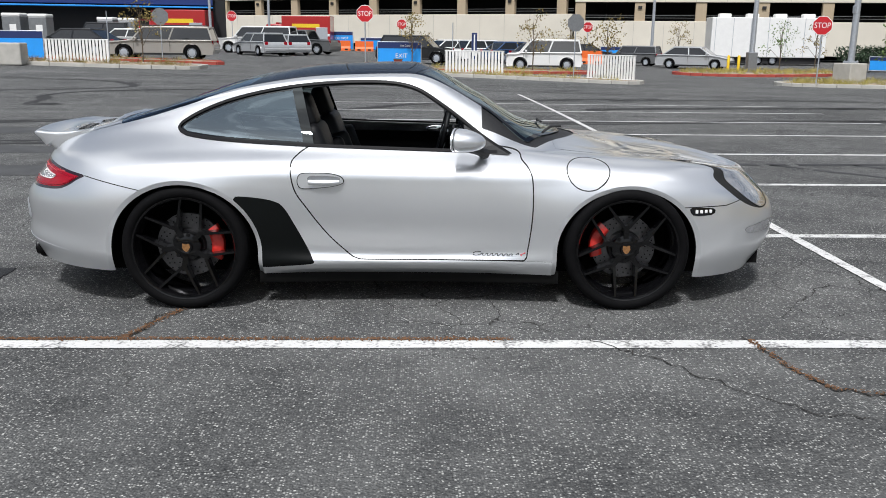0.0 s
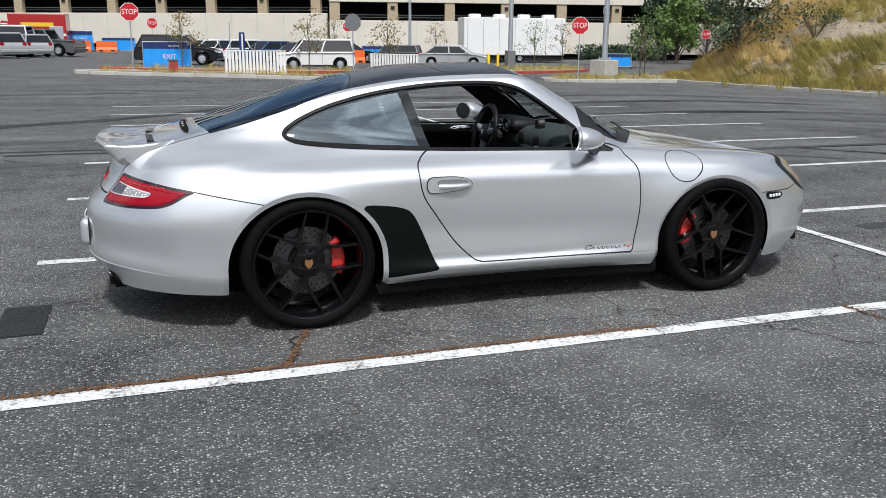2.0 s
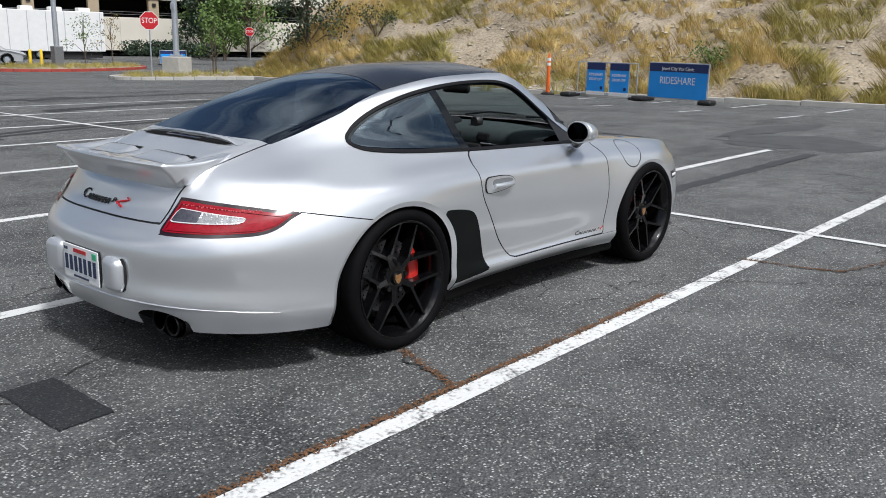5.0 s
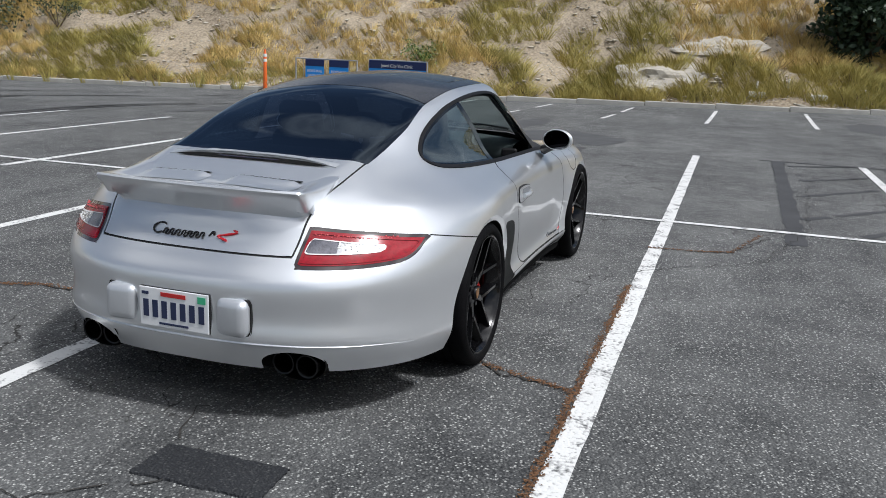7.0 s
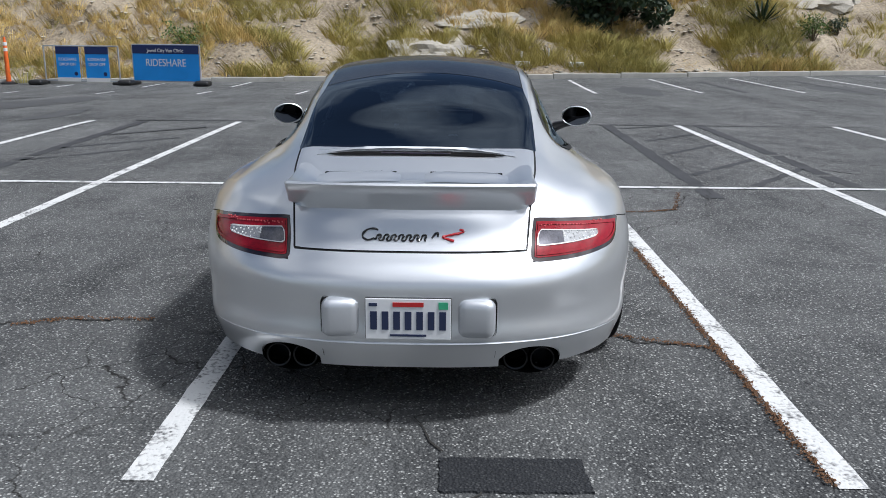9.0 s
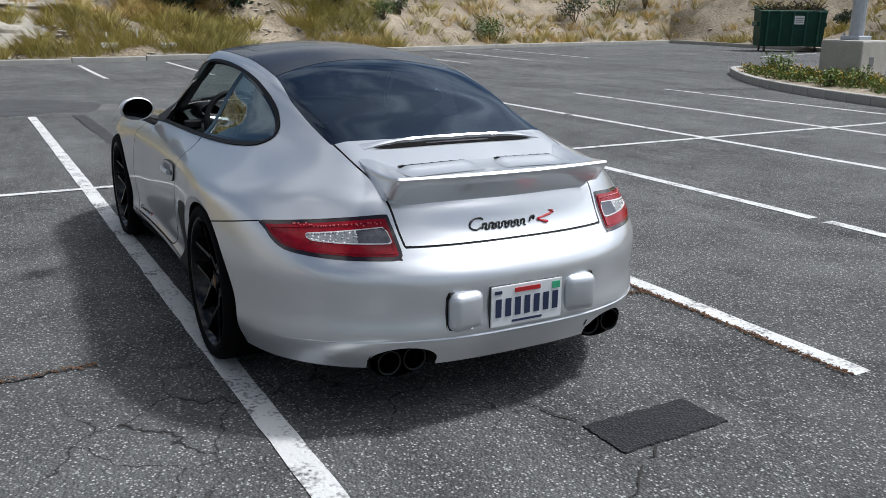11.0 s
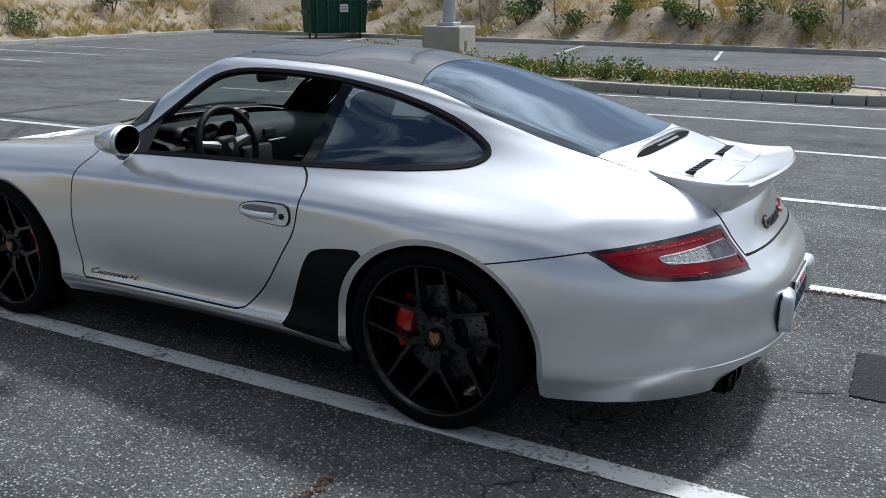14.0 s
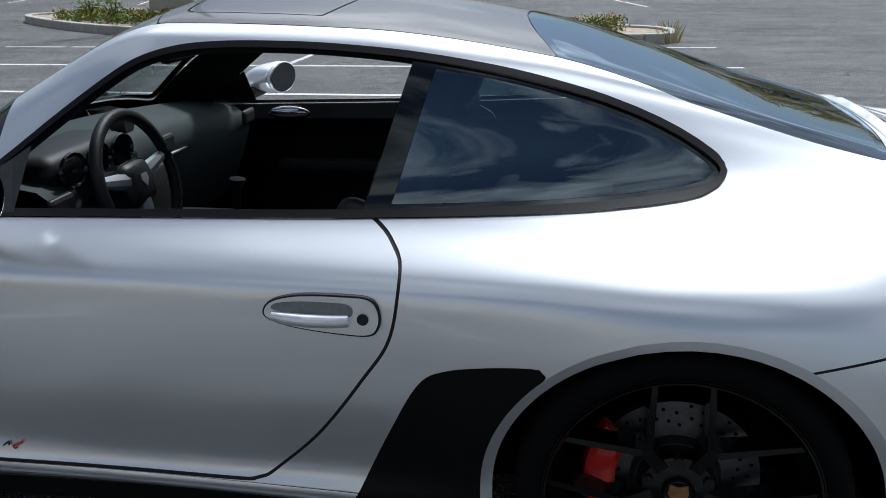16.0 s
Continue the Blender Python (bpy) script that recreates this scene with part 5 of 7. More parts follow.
for s in (-1, 1):
    seat = new("seat")
    seat.parent, seat.matrix_basis = car, pose(-.20, s * .365, .20)
    seat["label"] = "black leather sports seat"
    bm = bmesh.new()
    add_box(bm, (.08, 0, .16), (.52, .36, .14), None, .05, 3)
    part("cushion", bm, M["leather"], seat, "", True)
    bm = bmesh.new()
    rb = Matrix.Rotation(radians(-20), 3, "Y")
    add_box(bm, (-.26, 0, .47), (.12, .40, .60), rb, .055, 3)
    for q in (-1, 1):
        add_box(bm, (-.20, q * .20, .42), (.14, .08, .46), rb, .035, 3)
    part("backrest", bm, M["leather"], seat, "", True)
    bm = bmesh.new()
    add_box(bm, (-.385, 0, .82), (.09, .25, .20), rb, .04, 3)
    part("headrest", bm, M["leather"], seat, "", True)
    # door card details
    p, n = on_side(0.22, 0.775)
    pull = bmesh.new()
    bmesh.ops.create_uvsphere(pull, u_segments=20, v_segments=12, radius=1)
    for v in pull.verts:
        v.co = Vector((.17 + v.co.x * .085, s * (p.y - .085) + v.co.y * .022, .805 + v.co.z * .030))
    part("door_pull", pull, M["chrome"], doors[0 if s > 0 else 1], "chrome inner door handle", True)
    part("door_switch", box((-.06, s * (p.y - .085), .775), (.05, .02, .018), .006), M["silver_plain"], doors[0 if s > 0 else 1], "", True)
    part("arm_rest", box((-.08, s * .72, .60), (.60, .10, .07), .03), M["leather"], doors[0 if s > 0 else 1], "", True)
rear = bmesh.new()
add_box(rear, (-.90, 0, .55), (.50, 1.15, .18), None, .06, 3), add_box(rear, (-1.18, 0, .78), (.14, 1.05, .34), Matrix.Rotation(radians(-25), 3, "Y"), .05, 3)
part("rear_bench", rear, M["leather"], car, "black rear bench", True)
part("parcel_shelf", box((-1.38, 0, .86), (.36, 1.0, .03), .01), M["leather"], car)
part("inner_mirror", box((.23, 0, 1.12), (.03, .22, .06), .02), M["black"], car, "black inner mirror", True)
part("mirror_arm", rod((.24, 0, 1.13), (.27, 0, 1.17), .012), M["black"], car)
for y0, y1 in ((.42, -.06), (-.06, -.46)):
    a, b = on_top(.80 - .10 * abs(y1), y1)[0], on_top(.90 - .30 * abs(y0) ** 1.4, y0)[0]
    wip = part("wiper", tube([a + Vector((0, 0, .022)), (a + b) / 2 + Vector((.0, 0, .035)), b + Vector((.02, 0, .018))], .007, 6), M["black"], car, "black windscreen wiper", True)
# ---- the ground: one sheet, level round the car, rising a little towards the garage ----
def ease(t):
    t = min(1.0, max(0.0, t))
    return t * t * (3 - 2 * t)


def ground_z(x, y):
    fall = max(ease((y - 6) / 26), ease((x - 7) / 13) * ease((y + 14) / 26))
    return ease((y - 6) / 34) * (0.10 - 0.021 * max(-28, min(16, x))) - 0.30 * fall


gx = np.unique(np.concatenate([np.linspace(-400, -60, 8), np.linspace(-60, 60, 41), np.linspace(60, 400, 8)]))
gy = np.unique(np.concatenate([np.linspace(-400, -60, 8), np.linspace(-60, 100, 61), np.linspace(100, 400, 7)]))
gv = [(x, y, ground_z(x, y)) for x in gx for y in gy]
gf = [(i * len(gy) + j, (i + 1) * len(gy) + j, (i + 1) * len(gy) + j + 1, i * len(gy) + j + 1) for i in range(len(gx) - 1) for j in range(len(gy) - 1)]
ground = part("ground", (gv, gf), M["asphalt"], None, "", True)
tagged(ground, "worn grey asphalt of an open car park", "ground", kind="structure")
RND = random.Random(7)


def painted(name, pts, width, mat, label, category="road marking", lift=0.004, rough=0.06, step=0.12, gaps=0.0, group=""):
    """A worn painted band along pts with ragged edges and short breaks."""
    v, f = [], []
    P = [Vector((*p, 0)) for p in pts]
    run = []
    for a, b in zip(P, P[1:]):
        n = max(2, int((b - a).length / step))
        run += [a.lerp(b, k / n) for k in range(n)]
    run.append(P[-1])
    prev = None
    for i, p in enumerate(run):
        d = (run[min(i + 1, len(run) - 1)] - run[max(i - 1, 0)]).normalized()
        s = Vector((-d.y, d.x, 0))
        w1, w2 = (width / 2 * (1 + rough * RND.uniform(-1, 1)) for _ in range(2))
        q1, q2 = p + s * w1, p - s * w2
        v += [(q1.x, q1.y, ground_z(q1.x, q1.y) + lift), (q2.x, q2.y, ground_z(q2.x, q2.y) + lift)]
        if prev is not None and RND.random() > gaps:
            f.append((2 * i - 2, 2 * i - 1, 2 * i + 1, 2 * i))
        prev = p
    ob = part(name, (v, f), mat)
    return tagged(ob, label, category, group, "structure")


LINES = (-10.7, -8.45, -6.15, -3.68, -1.43, 0.90, 3.21, 5.53, 7.77, 10.02, 12.3, 14.6)
for y in LINES:
    painted("stall_line", ((-2.62 if y > -3 else -2.9, y), (8.42, y)), 0.105, M["line"], "worn white stall line on the asphalt", gaps=0.006, group="stall lines")
painted("cross_line", ((2.86, -15.5), (2.86, 18.9)), 0.085, M["line"], "worn white cross line on the asphalt", gaps=0.006, lift=0.007)
for x0, y0, x1, y1 in ((21.6, 11.5, 16.8, 11.7), (22.2, 8.9, 16.8, 9.1), (22.9, 6.25, 16.8, 6.4), (22.4, 3.6, 16.8, 3.8), (22.3, 1.05, 16.7, 1.2), (22.4, -1.4, 16.6, -1.3), (22.6, -3.9, 16.5, -3.75), (22.8, -6.5, 16.5, -6.4), (23.2, -9.2, 16.5, -8.95), (24.2, -12.0, 17.5, -11.6), (25.0, -14.9, 18.2, -14.3), (25.9, -17.7, 19, -17.2)):
    painted("stall_line", ((x0, y0), (x1, y1)), 0.10, M["line"], "worn white stall line by the hill kerb", gaps=0.03, group="hill stall lines")
for x0, y0, x1, y1 in ((14, -28.2, 12.2, -22.6), (8.5, -27.9, 7.4, -22.3), (3.2, -26.3, 2.4, -21.3), (-1.5, -25.0, -2.6, -20), (19, -29, 17.5, -24)):
    painted("stall_line", ((x0, y0), (x1, y1)), 0.10, M["line"], "worn white stall line by the far kerb", gaps=0.03, group="far stall lines")
OLD = (((8.4, -2.56), (2.35, -2.48)), ((8.5, -4.02), (3.0, -4.0)), ((7.9, -2.7), (8.4, -3.55)), ((6.4, -2.75), (7.25, -3.65)), ((5.05, -2.65), (6.05, -3.55)), ((3.6, -2.6), (4.9, -3.75)), ((3.0, -3.05), (4.1, -3.92)), ((8.45, -2.3), (8.35, -6.7)),
       ((8.5, 4.7), (3.7, 4.62)), ((8.6, 3.0), (8.55, 4.9)), ((6.5, 4.6), (7.6, 3.5)), ((5.2, 4.6), (6.3, 3.5)), ((4.2, 4.6), (5.2, 3.6)), ((8.4, 0.30), (3.4, 0.26)), ((9.3, 0.9), (9.2, 2.2)))
for a, b in OLD:
    painted("blacked_out_line", (a, b), 0.09 if abs(a[0] - b[0]) < 3 else 0.16, M["old_line"], "old stall line painted over in black", lift=0.003, rough=0.25, gaps=0.02, group="blacked-out lines")
for k in range(7):
    y = -7.7 - 2.9 * k
    painted("blacked_out_line", ((21.3 + .3 * k, y), (16.5 + .3 * k, y + .2)), 0.15, M["old_line"], "old stall line painted over in black", lift=0.003, rough=0.3, group="blacked-out lines")
    painted("blacked_out_line", ((20.3 + .3 * k, y + 1.1), (18.6 + .3 * k, y + .2)), 0.10, M["old_line"], "old stall line painted over in black", lift=0.0034, rough=0.3, group="blacked-out lines")
# tyre marks
arc1 = [(-14, 23.2), (-12.2, 23.2), (-10, 22.6), (-8.6, 21), (-8.2, 19.6), (-9, 18.4), (-11, 17.2), (-14, 16.4)]
arc2 = [(-7.4, 13.0), (-8.4, 14.4), (-8.9, 15.8), (-8.4, 17.3), (-6.5, 18.6), (-2, 19.6)]
arc3 = [(-8.5, 21.8), (-3, 22.0), (3, 20.5), (10, 19.5)]
arc4 = [(4, 12.5), (8, 13.8), (13, 14), (18, 12.6)]
arc5 = [(1, 8.5), (6, 10), (12, 10.2), (16, 9)]
arc6 = [(-12, 8.0), (-6, 9.2), (-2, 11.5), (1, 15), (6, 17)]
arc7 = [(5, 16.2), (10, 17.3), (15, 16.8)]
arc8 = [(-7, 5.6), (-4, 6.4), (-1, 6.2)]
for a in (arc1, arc2, arc3, arc4, arc5, arc6, arc7, arc8):
    sm = smooth_loop(a, 8)[:8 * (len(a) - 1)]
    sm = [p for p in sm if p[1] < 24]
    for off in (0.0, 0.32) if a is not arc3 else (0.0,):
        painted("tyre_mark", [(x, y + off) for x, y in sm], 0.17, M["rubber_mark"], "dark curved tyre skid mark on the asphalt", lift=0.0028 + off * 0.001, rough=0.5, step=0.25, gaps=0.03, group="tyre marks")
for x, y, w, h in ((-5, 3.9, 2.4, .5), (-5.2, 5.6, 3, .4), (13, 8.5, 4, .8), (9.5, 6.6, 1.6, .3), (10, 1.0, 1.8, 1.3), (12.5, 2.3, 3, .5), (-6, 7.8, 3.5, .5), (17.5, -5, 2.2, .7), (17.8, -10.4, 2.2, .8)):
    pts = [(x + w * math.cos(a) * RND.uniform(.6, 1), y + h * math.sin(a) * RND.uniform(.6, 1)) for a in np.linspace(0, 2 * math.pi, 20)[:-1]]
    st = part("oil_stain", ([(px_, py_, ground_z(px_, py_) + .0022) for px_, py_ in pts], [tuple(range(len(pts)))]), M["stain"])
    tagged(st, "dark stain on the asphalt", "stain", "asphalt stains", "structure")
corners = ((-2.445, -.082), (-2.447, -.570), (-2.665, -.578), (-2.668, -.085))
ring = []
for (ax, ay), (bx_, by_) in zip(corners, corners[1:] + corners[:1]):
    ring += [(ax + (bx_ - ax) * k / 24 + RND.uniform(-.004, .004), ay + (by_ - ay) * k / 24 + RND.uniform(-.004, .004)) for k in range(24)]
n_ = len(ring)
patch = part("asphalt_patch", ([(x, y, .0065) for x, y in ring] + [(x - .004 * (1 if x < -2.55 else -1), y, .0) for x, y in ring], [tuple(range(n_))[::-1]] + [(i, (i + 1) % n_, n_ + (i + 1) % n_, n_ + i) for i in range(n_)]), M["patch"])
tagged(patch, "small dark rectangular asphalt repair patch", "road patch", kind="structure")


def crack(pts, width, wander=0.03, lift=0.006):
    run = []
    for a, b in zip(pts, pts[1:]):
        n = max(3, int(math.dist(a, b) / 0.05))
        run += [(a[0] + (b[0] - a[0]) * k / n + RND.uniform(-wander, wander), a[1] + (b[1] - a[1]) * k / n + RND.uniform(-wander, wander)) for k in range(n)]
    ob = painted("crack", run, width, M["crack"], "thin dark crack in the asphalt", "crack", lift, 0.8, 0.03, group="asphalt cracks")


for c in (((-2.77, -.07), (-2.91, .07), (-2.95, .24), (-3.0, .5), (-3.2, 1.1)), ((-2.44, -.2), (-2.55, -.32), (-2.6, -.3), (-2.7, -.22), (-2.77, -.07)), ((-2.1, 0), (-2.3, -.02), (-2.45, -.15)), ((2.0, -8), (-0.4, -6.4), (-2, -6.0), (-4, -6.3)), ((-1.0, -4.6), (-1.3, -5.4), (-1.1, -6.2)),
          ((1.69, -3.0), (2.0, -3.3), (4, -3.5), (8, -3.4)), ((.9, -1.35), (1.6, -2.2), (3, -2.6), (6, -2.8)), ((6.5, -9.5), (7.4, -8.3), (9.2, -7.6), (12, -7.2)), ((4.6, -5.6), (3.4, -6.5), (1.8, -6.8), (-.3, -7.4), (-2, -7.1)), ((5.5, -10.6), (3, -11), (0, -10.4), (-3, -10.8)), ((-1.2, -8.9), (-2.1, -9.6), (-3, -9.4))):
    crack(c, 0.006)


def litter(pts, spread, count, label):
    """Dry reddish leaf crumbs gathered along a joint."""
    v, f = [], []
    for _ in range(count):
        k = RND.randrange(len(pts) - 1)
        t = RND.random()
        x = pts[k][0] * (1 - t) + pts[k + 1][0] * t + RND.gauss(0, spread)
        y = pts[k][1] * (1 - t) + pts[k + 1][1] * t + RND.gauss(0, spread)
        r, a = RND.uniform(.003, .010), RND.uniform(0, 6.3)
        o = len(v)
        for j in range(3):
            v.append((x + r * math.cos(a + 2.1 * j), y + r * math.sin(a + 2.1 * j), .004 + RND.uniform(0, .008)))
        v.append((x, y, .012))
        f += [(o, o + 1, o + 3), (o + 1, o + 2, o + 3), (o + 2, o, o + 3)]
    ob = part("leaf_litter", (v, f), M["litter"])
    tagged(ob, label, "leaf litter", kind="stuff")


litter([(-2.6, -1.365), (-1.2, -1.362), (.5, -1.37)], .012, 1500, "reddish dry leaf crumbs along the painted line")
litter([(1.69, -1.38), (1.74, -1.75), (1.83, -1.98), (2.6, -2.2)], .012, 330, "reddish dry leaf crumbs in a crack")
litter([(-1.14, 2.04), (-1.04, 1.8), (-1.04, 1.38)], .014, 220, "brown crumbs in an asphalt crack")
litter([(-1.2, -.9), (-1.38, -1.37)], .012, 220, "reddish crumbs in an asphalt crack")
crack(((-1.1, -.8), (-1.28, -.99), (-1.38, -1.39)), .010)
crack(((-1.14, 2.2), (-1.04, 1.8), (-1.04, 1.3)), .012)
crack(((1.69, -1.33), (1.74, -1.75), (1.83, -1.98), (2.6, -2.3)), .010)


# ---- kerbs ----
def kerb(name, pts, h, w, mat, label, piece=3.0, closed=False):
    """A raised kerb along pts built of cast lengths with open joints."""
    P = [Vector((*p, 0)) for p in pts] + ([Vector((*pts[0], 0))] if closed else [])
    root = thing(name, label, "kerb", kind="structure")
    for a, b in zip(P, P[1:]):
        n = max(1, round((b - a).length / piece))
        for k in range(n):
            q, r = a.lerp(b, k / n), a.lerp(b, (k + 1) / n)
            d = (r - q)
            m = (q + r) / 2
            z = ground_z(m.x, m.y)
            bm = box((0, 0, 0), (d.length - .012, w, h + .1), .02)
            part("kerb_stone", bm, mat, root, "", False, Matrix.Translation((m.x, m.y, z + h / 2 - .05)) @ Matrix.Rotation(math.atan2(d.y, d.x), 4, "Z"))
    return root


HILL_KERB = ((21.0, 31.4), (20.9, 29.5), (20.7, 24.0), (21.1, 18.0), (22.1, 12.5), (22.9, 7.6), (23.4, 3.0), (23.6, -3.5), (24.0, -8.0), (25.1, -12.5), (26.9, -18.5), (28.7, -25.0), (30.2, -31.6))
FAR_KERB = ((30.2, -31.6), (22, -30.6), (11.6, -28.7), (3.9, -27.1), (-1.9, -25.6), (-12, -23.6), (-30, -20.5))
kerb("hill_kerb", HILL_KERB, .15, .16, M["concrete"], "pale concrete kerb along the foot of the hill", 2.6)
kerb("far_kerb", FAR_KERB, .17, .16, M["concrete"], "grey concrete kerb below the far bank", 2.8)


def island(name, outline, mat_kerb, h, label, soil="soil"):
    sm = smooth_loop(outline, 4)
    kerb(name + "_kerb", [tuple(p) for p in sm], h, .15, mat_kerb, label, 1.6, True)
    cx, cy = sm[:, 0].mean(), sm[:, 1].mean()
    v = [(x, y, ground_z(x, y) + h * .75) for x, y in sm] + [(cx, cy, ground_z(cx, cy) + h * 1.25)]
    n = len(sm)
    bed = part(name + "_bed", (v, [(i, (i + 1) % n, n) for i in range(n)]), M[soil])
    tagged(bed, "bare planting bed inside a kerb", "planting bed", kind="structure")
    return sm


PLANTER = island("planter", ((-2.2, -11.3), (-.4, -11.2), (1.6, -11.25), (4.0, -11.7), (6.2, -12.3), (8.1, -13.2), (9.9, -14.5), (11.6, -16.2), (10.8, -17.0), (8, -16.2), (4, -14.6), (0, -13.3), (-2.1, -12.6)), M["concrete"], .16, "grey concrete kerb round a planted island")
ISL_R = island("corner_island", ((15.48, 31.48), (16.56, 30.28), (20.04, 29.32), (23.64, 28.6), (24.24, 33.4), (20.04, 34.12), (16.56, 33.4)), M["concrete"], .15, "pale kerb round a grassy corner island")
ISL_RED = island("red_island", ((14.17, 42.69), (15.3, 41.1), (19.14, 40.88), (23.43, 42.91), (24.56, 45.85), (20.5, 46.75), (15.98, 45.17)), M["kerb_red"], .15, "red painted kerb round a grassy island")
ISL_MED = island("median", ((-4.08, 34.84), (-4.08, 33.16), (1.32, 31.72), (5.04, 30.28), (8.28, 28.6), (8.88, 30.52), (5.04, 32.92), (0.24, 34.6)), M["concrete"], .14, "grey kerb round a narrow median")
ISL_RED2 = island("red_median", ((-3.26, 38.66), (-2.8, 37.06), (3.6, 36.37), (8.4, 38.43), (8.63, 40.26), (3.6, 39.11)), M["kerb_red"], .14, "red painted kerb round a median")
ISL_L = island("median_kerb", ((-21.36, 34.12), (-21.36, 32.44), (-15.36, 31.72), (-10.08, 31.48), (-9.36, 32.68), (-10.56, 33.88)), M["concrete"], .15, "grey kerb round a median with dead plants")
ISL_L2 = island("red_median_kerb", ((-22.84, 38.97), (-22.84, 37.36), (-10.64, 36.44), (-9.72, 37.59), (-11.33, 38.74)), M["kerb_red"], .14, "red painted kerb below the parked cars")


# ---- the hill ----
TOE = [(82, 74), (52, 55), (32, 43), (24.5, 35.5), (21.4, 31.2)] + [p for p in HILL_KERB[1:]] + [p for p in FAR_KERB[1:]]
tp = []
for a, b in zip(TOE, TOE[1:]):
    n = max(2, int(math.dist(a, b) / 0.9))
    tp += [(a[0] + (b[0] - a[0]) * k / n, a[1] + (b[1] - a[1]) * k / n) for k in range(n)]
tp.append(TOE[-1])
tp = np.array(tp)
tn = np.gradient(tp, axis=0)
tn = np.stack([-tn[:, 1], tn[:, 0]], 1)
tn /= np.linalg.norm(tn, axis=1, keepdims=True)
for _ in range(40):
    tn[1:-1] = (tn[:-2] + tn[1:-1] * 2 + tn[2:]) / 4
tn /= np.linalg.norm(tn, axis=1, keepdims=True)
tp = tp + tn * 0.10
DIST = np.concatenate([np.linspace(0, 14, 43), np.linspace(15.5, 60, 18)])


def hill_point(i, d):
    """A place on the bank: i along its foot, d metres up from the kerb."""
    k = int(max(0, min(len(tp) - 2, math.floor(i))))
    t = i - k
    p, n = tp[k] * (1 - t) + tp[k + 1] * t, tn[k] * (1 - t) + tn[k + 1] * t
    x, y = p + n * d
    steep = 0.60 if y > -27 or x > 24 else 0.34
    z = ground_z(x, y) + 0.08 + min(d, 1.0) * .25 + steep * (max(0, min(d, 9) - 0.8) + .12 * max(0, d - 9))
    b = min(1, d / 1.5)
    q = Vector((x * .16, y * .16, 0))
    z += b * (1.1 * noise.noise(q) + .45 * noise.noise(q * 3.1) + .20 * noise.noise(q * 8.3) + .10 * noise.noise(q * 21))
    return Vector((x, y, max(z, ground_z(x, y) + .05)))


hv = [hill_point(i, d) for i in range(len(tp)) for d in DIST]
K = len(DIST)
hf = [(i * K + j, i * K + j + 1, (i + 1) * K + j + 1, (i + 1) * K + j) for i in range(len(tp) - 1) for j in range(K - 1)]
hill = part("hillside", (hv, hf), M["soil"], None, "", True)
tagged(hill, "steep dry hillside of pale soil and rubble", "hill", kind="structure")


def grass(name, spots, mat, label, blades=26, lean=.60):
    v, f = [], []
    for p, size in spots:
        for _ in range(blades):
            a, r = RND.uniform(0, 6.283), RND.random() ** .5 * size * .42
            b = p + Vector((r * math.cos(a), r * math.sin(a), -.03))
            h = size * RND.uniform(.55, 1.15)
            out = Vector((math.cos(a) * lean * h * (r / size * 2 + .3) + RND.uniform(-.1, .1) * h, math.sin(a) * lean * h * (r / size * 2 + .3) + RND.uniform(-.1, .1) * h, h))
            w = size * RND.uniform(.013, .026)
            s = Vector((-math.sin(a + 1), math.cos(a + 1), 0)) * w
            o = len(v)
            m = b + out * .55 + Vector((0, 0, h * .12))
            v += [b - s, b + s, m - s * .8, m + s * .8, b + out]
            f += [(o, o + 1, o + 3, o + 2), (o + 2, o + 3, o + 4)]
    ob = part(name, (v, f), mat)
    tagged(ob, label, "grass", kind="stuff")
    return ob


dry, green, short, scrub = [], [], [], []
NEAR = [i for i in range(len(tp)) if tp[i][0] < 32 and -14 < tp[i][1] < 33]
for _ in range(30000):
    i, d = (RND.uniform(NEAR[0], NEAR[-1]) if RND.random() < .5 else RND.uniform(0, len(tp) - 1)), RND.random() ** 1.35 * 24 + .15
    p = hill_point(i, d)
    k = noise.noise(Vector((p.x * .30, p.y * .30, 3))) + .7 * noise.noise(Vector((p.x * .85, p.y * .85, 9)))
    zone = noise.noise(Vector((p.x * .10, p.y * .10, 20)))
    thick = 0.46 if p.y > 5 else 0.48 if p.y < -15 else 0.24
    if d < 1.5:
        thick = .22
    if k + thick < .12:
        if RND.random() < .25:
            short.append((p, RND.uniform(.07, .17)))
        continue
    size = RND.uniform(.20, .55) * (.85 if p.y > 8 else 1)
    pick = RND.random()
    if pick < .08:
        scrub.append((p, size * .8))
    elif (zone > .10 and d < 9) or pick < (.50 if p.y < -15 else .24) or (d < 1.4 and pick < .65):
        green.append((p, size))
    else:
        dry.append((p, size))
grass("dry_grass", dry, M["straw"], "straw-coloured tufts of dry grass on the hillside", 34, .75)
grass("green_grass", green, M["straw_green"], "green and yellow grass tufts on the hillside", 34, .95)
grass("short_grass", short, M["straw"], "short dry stubble between the stones", 9, 1.2)
grass("brown_scrub", scrub, M["scrub"], "low brown scrub among the dry grass", 30, 1.0)
# stones
sv, sf = [], []
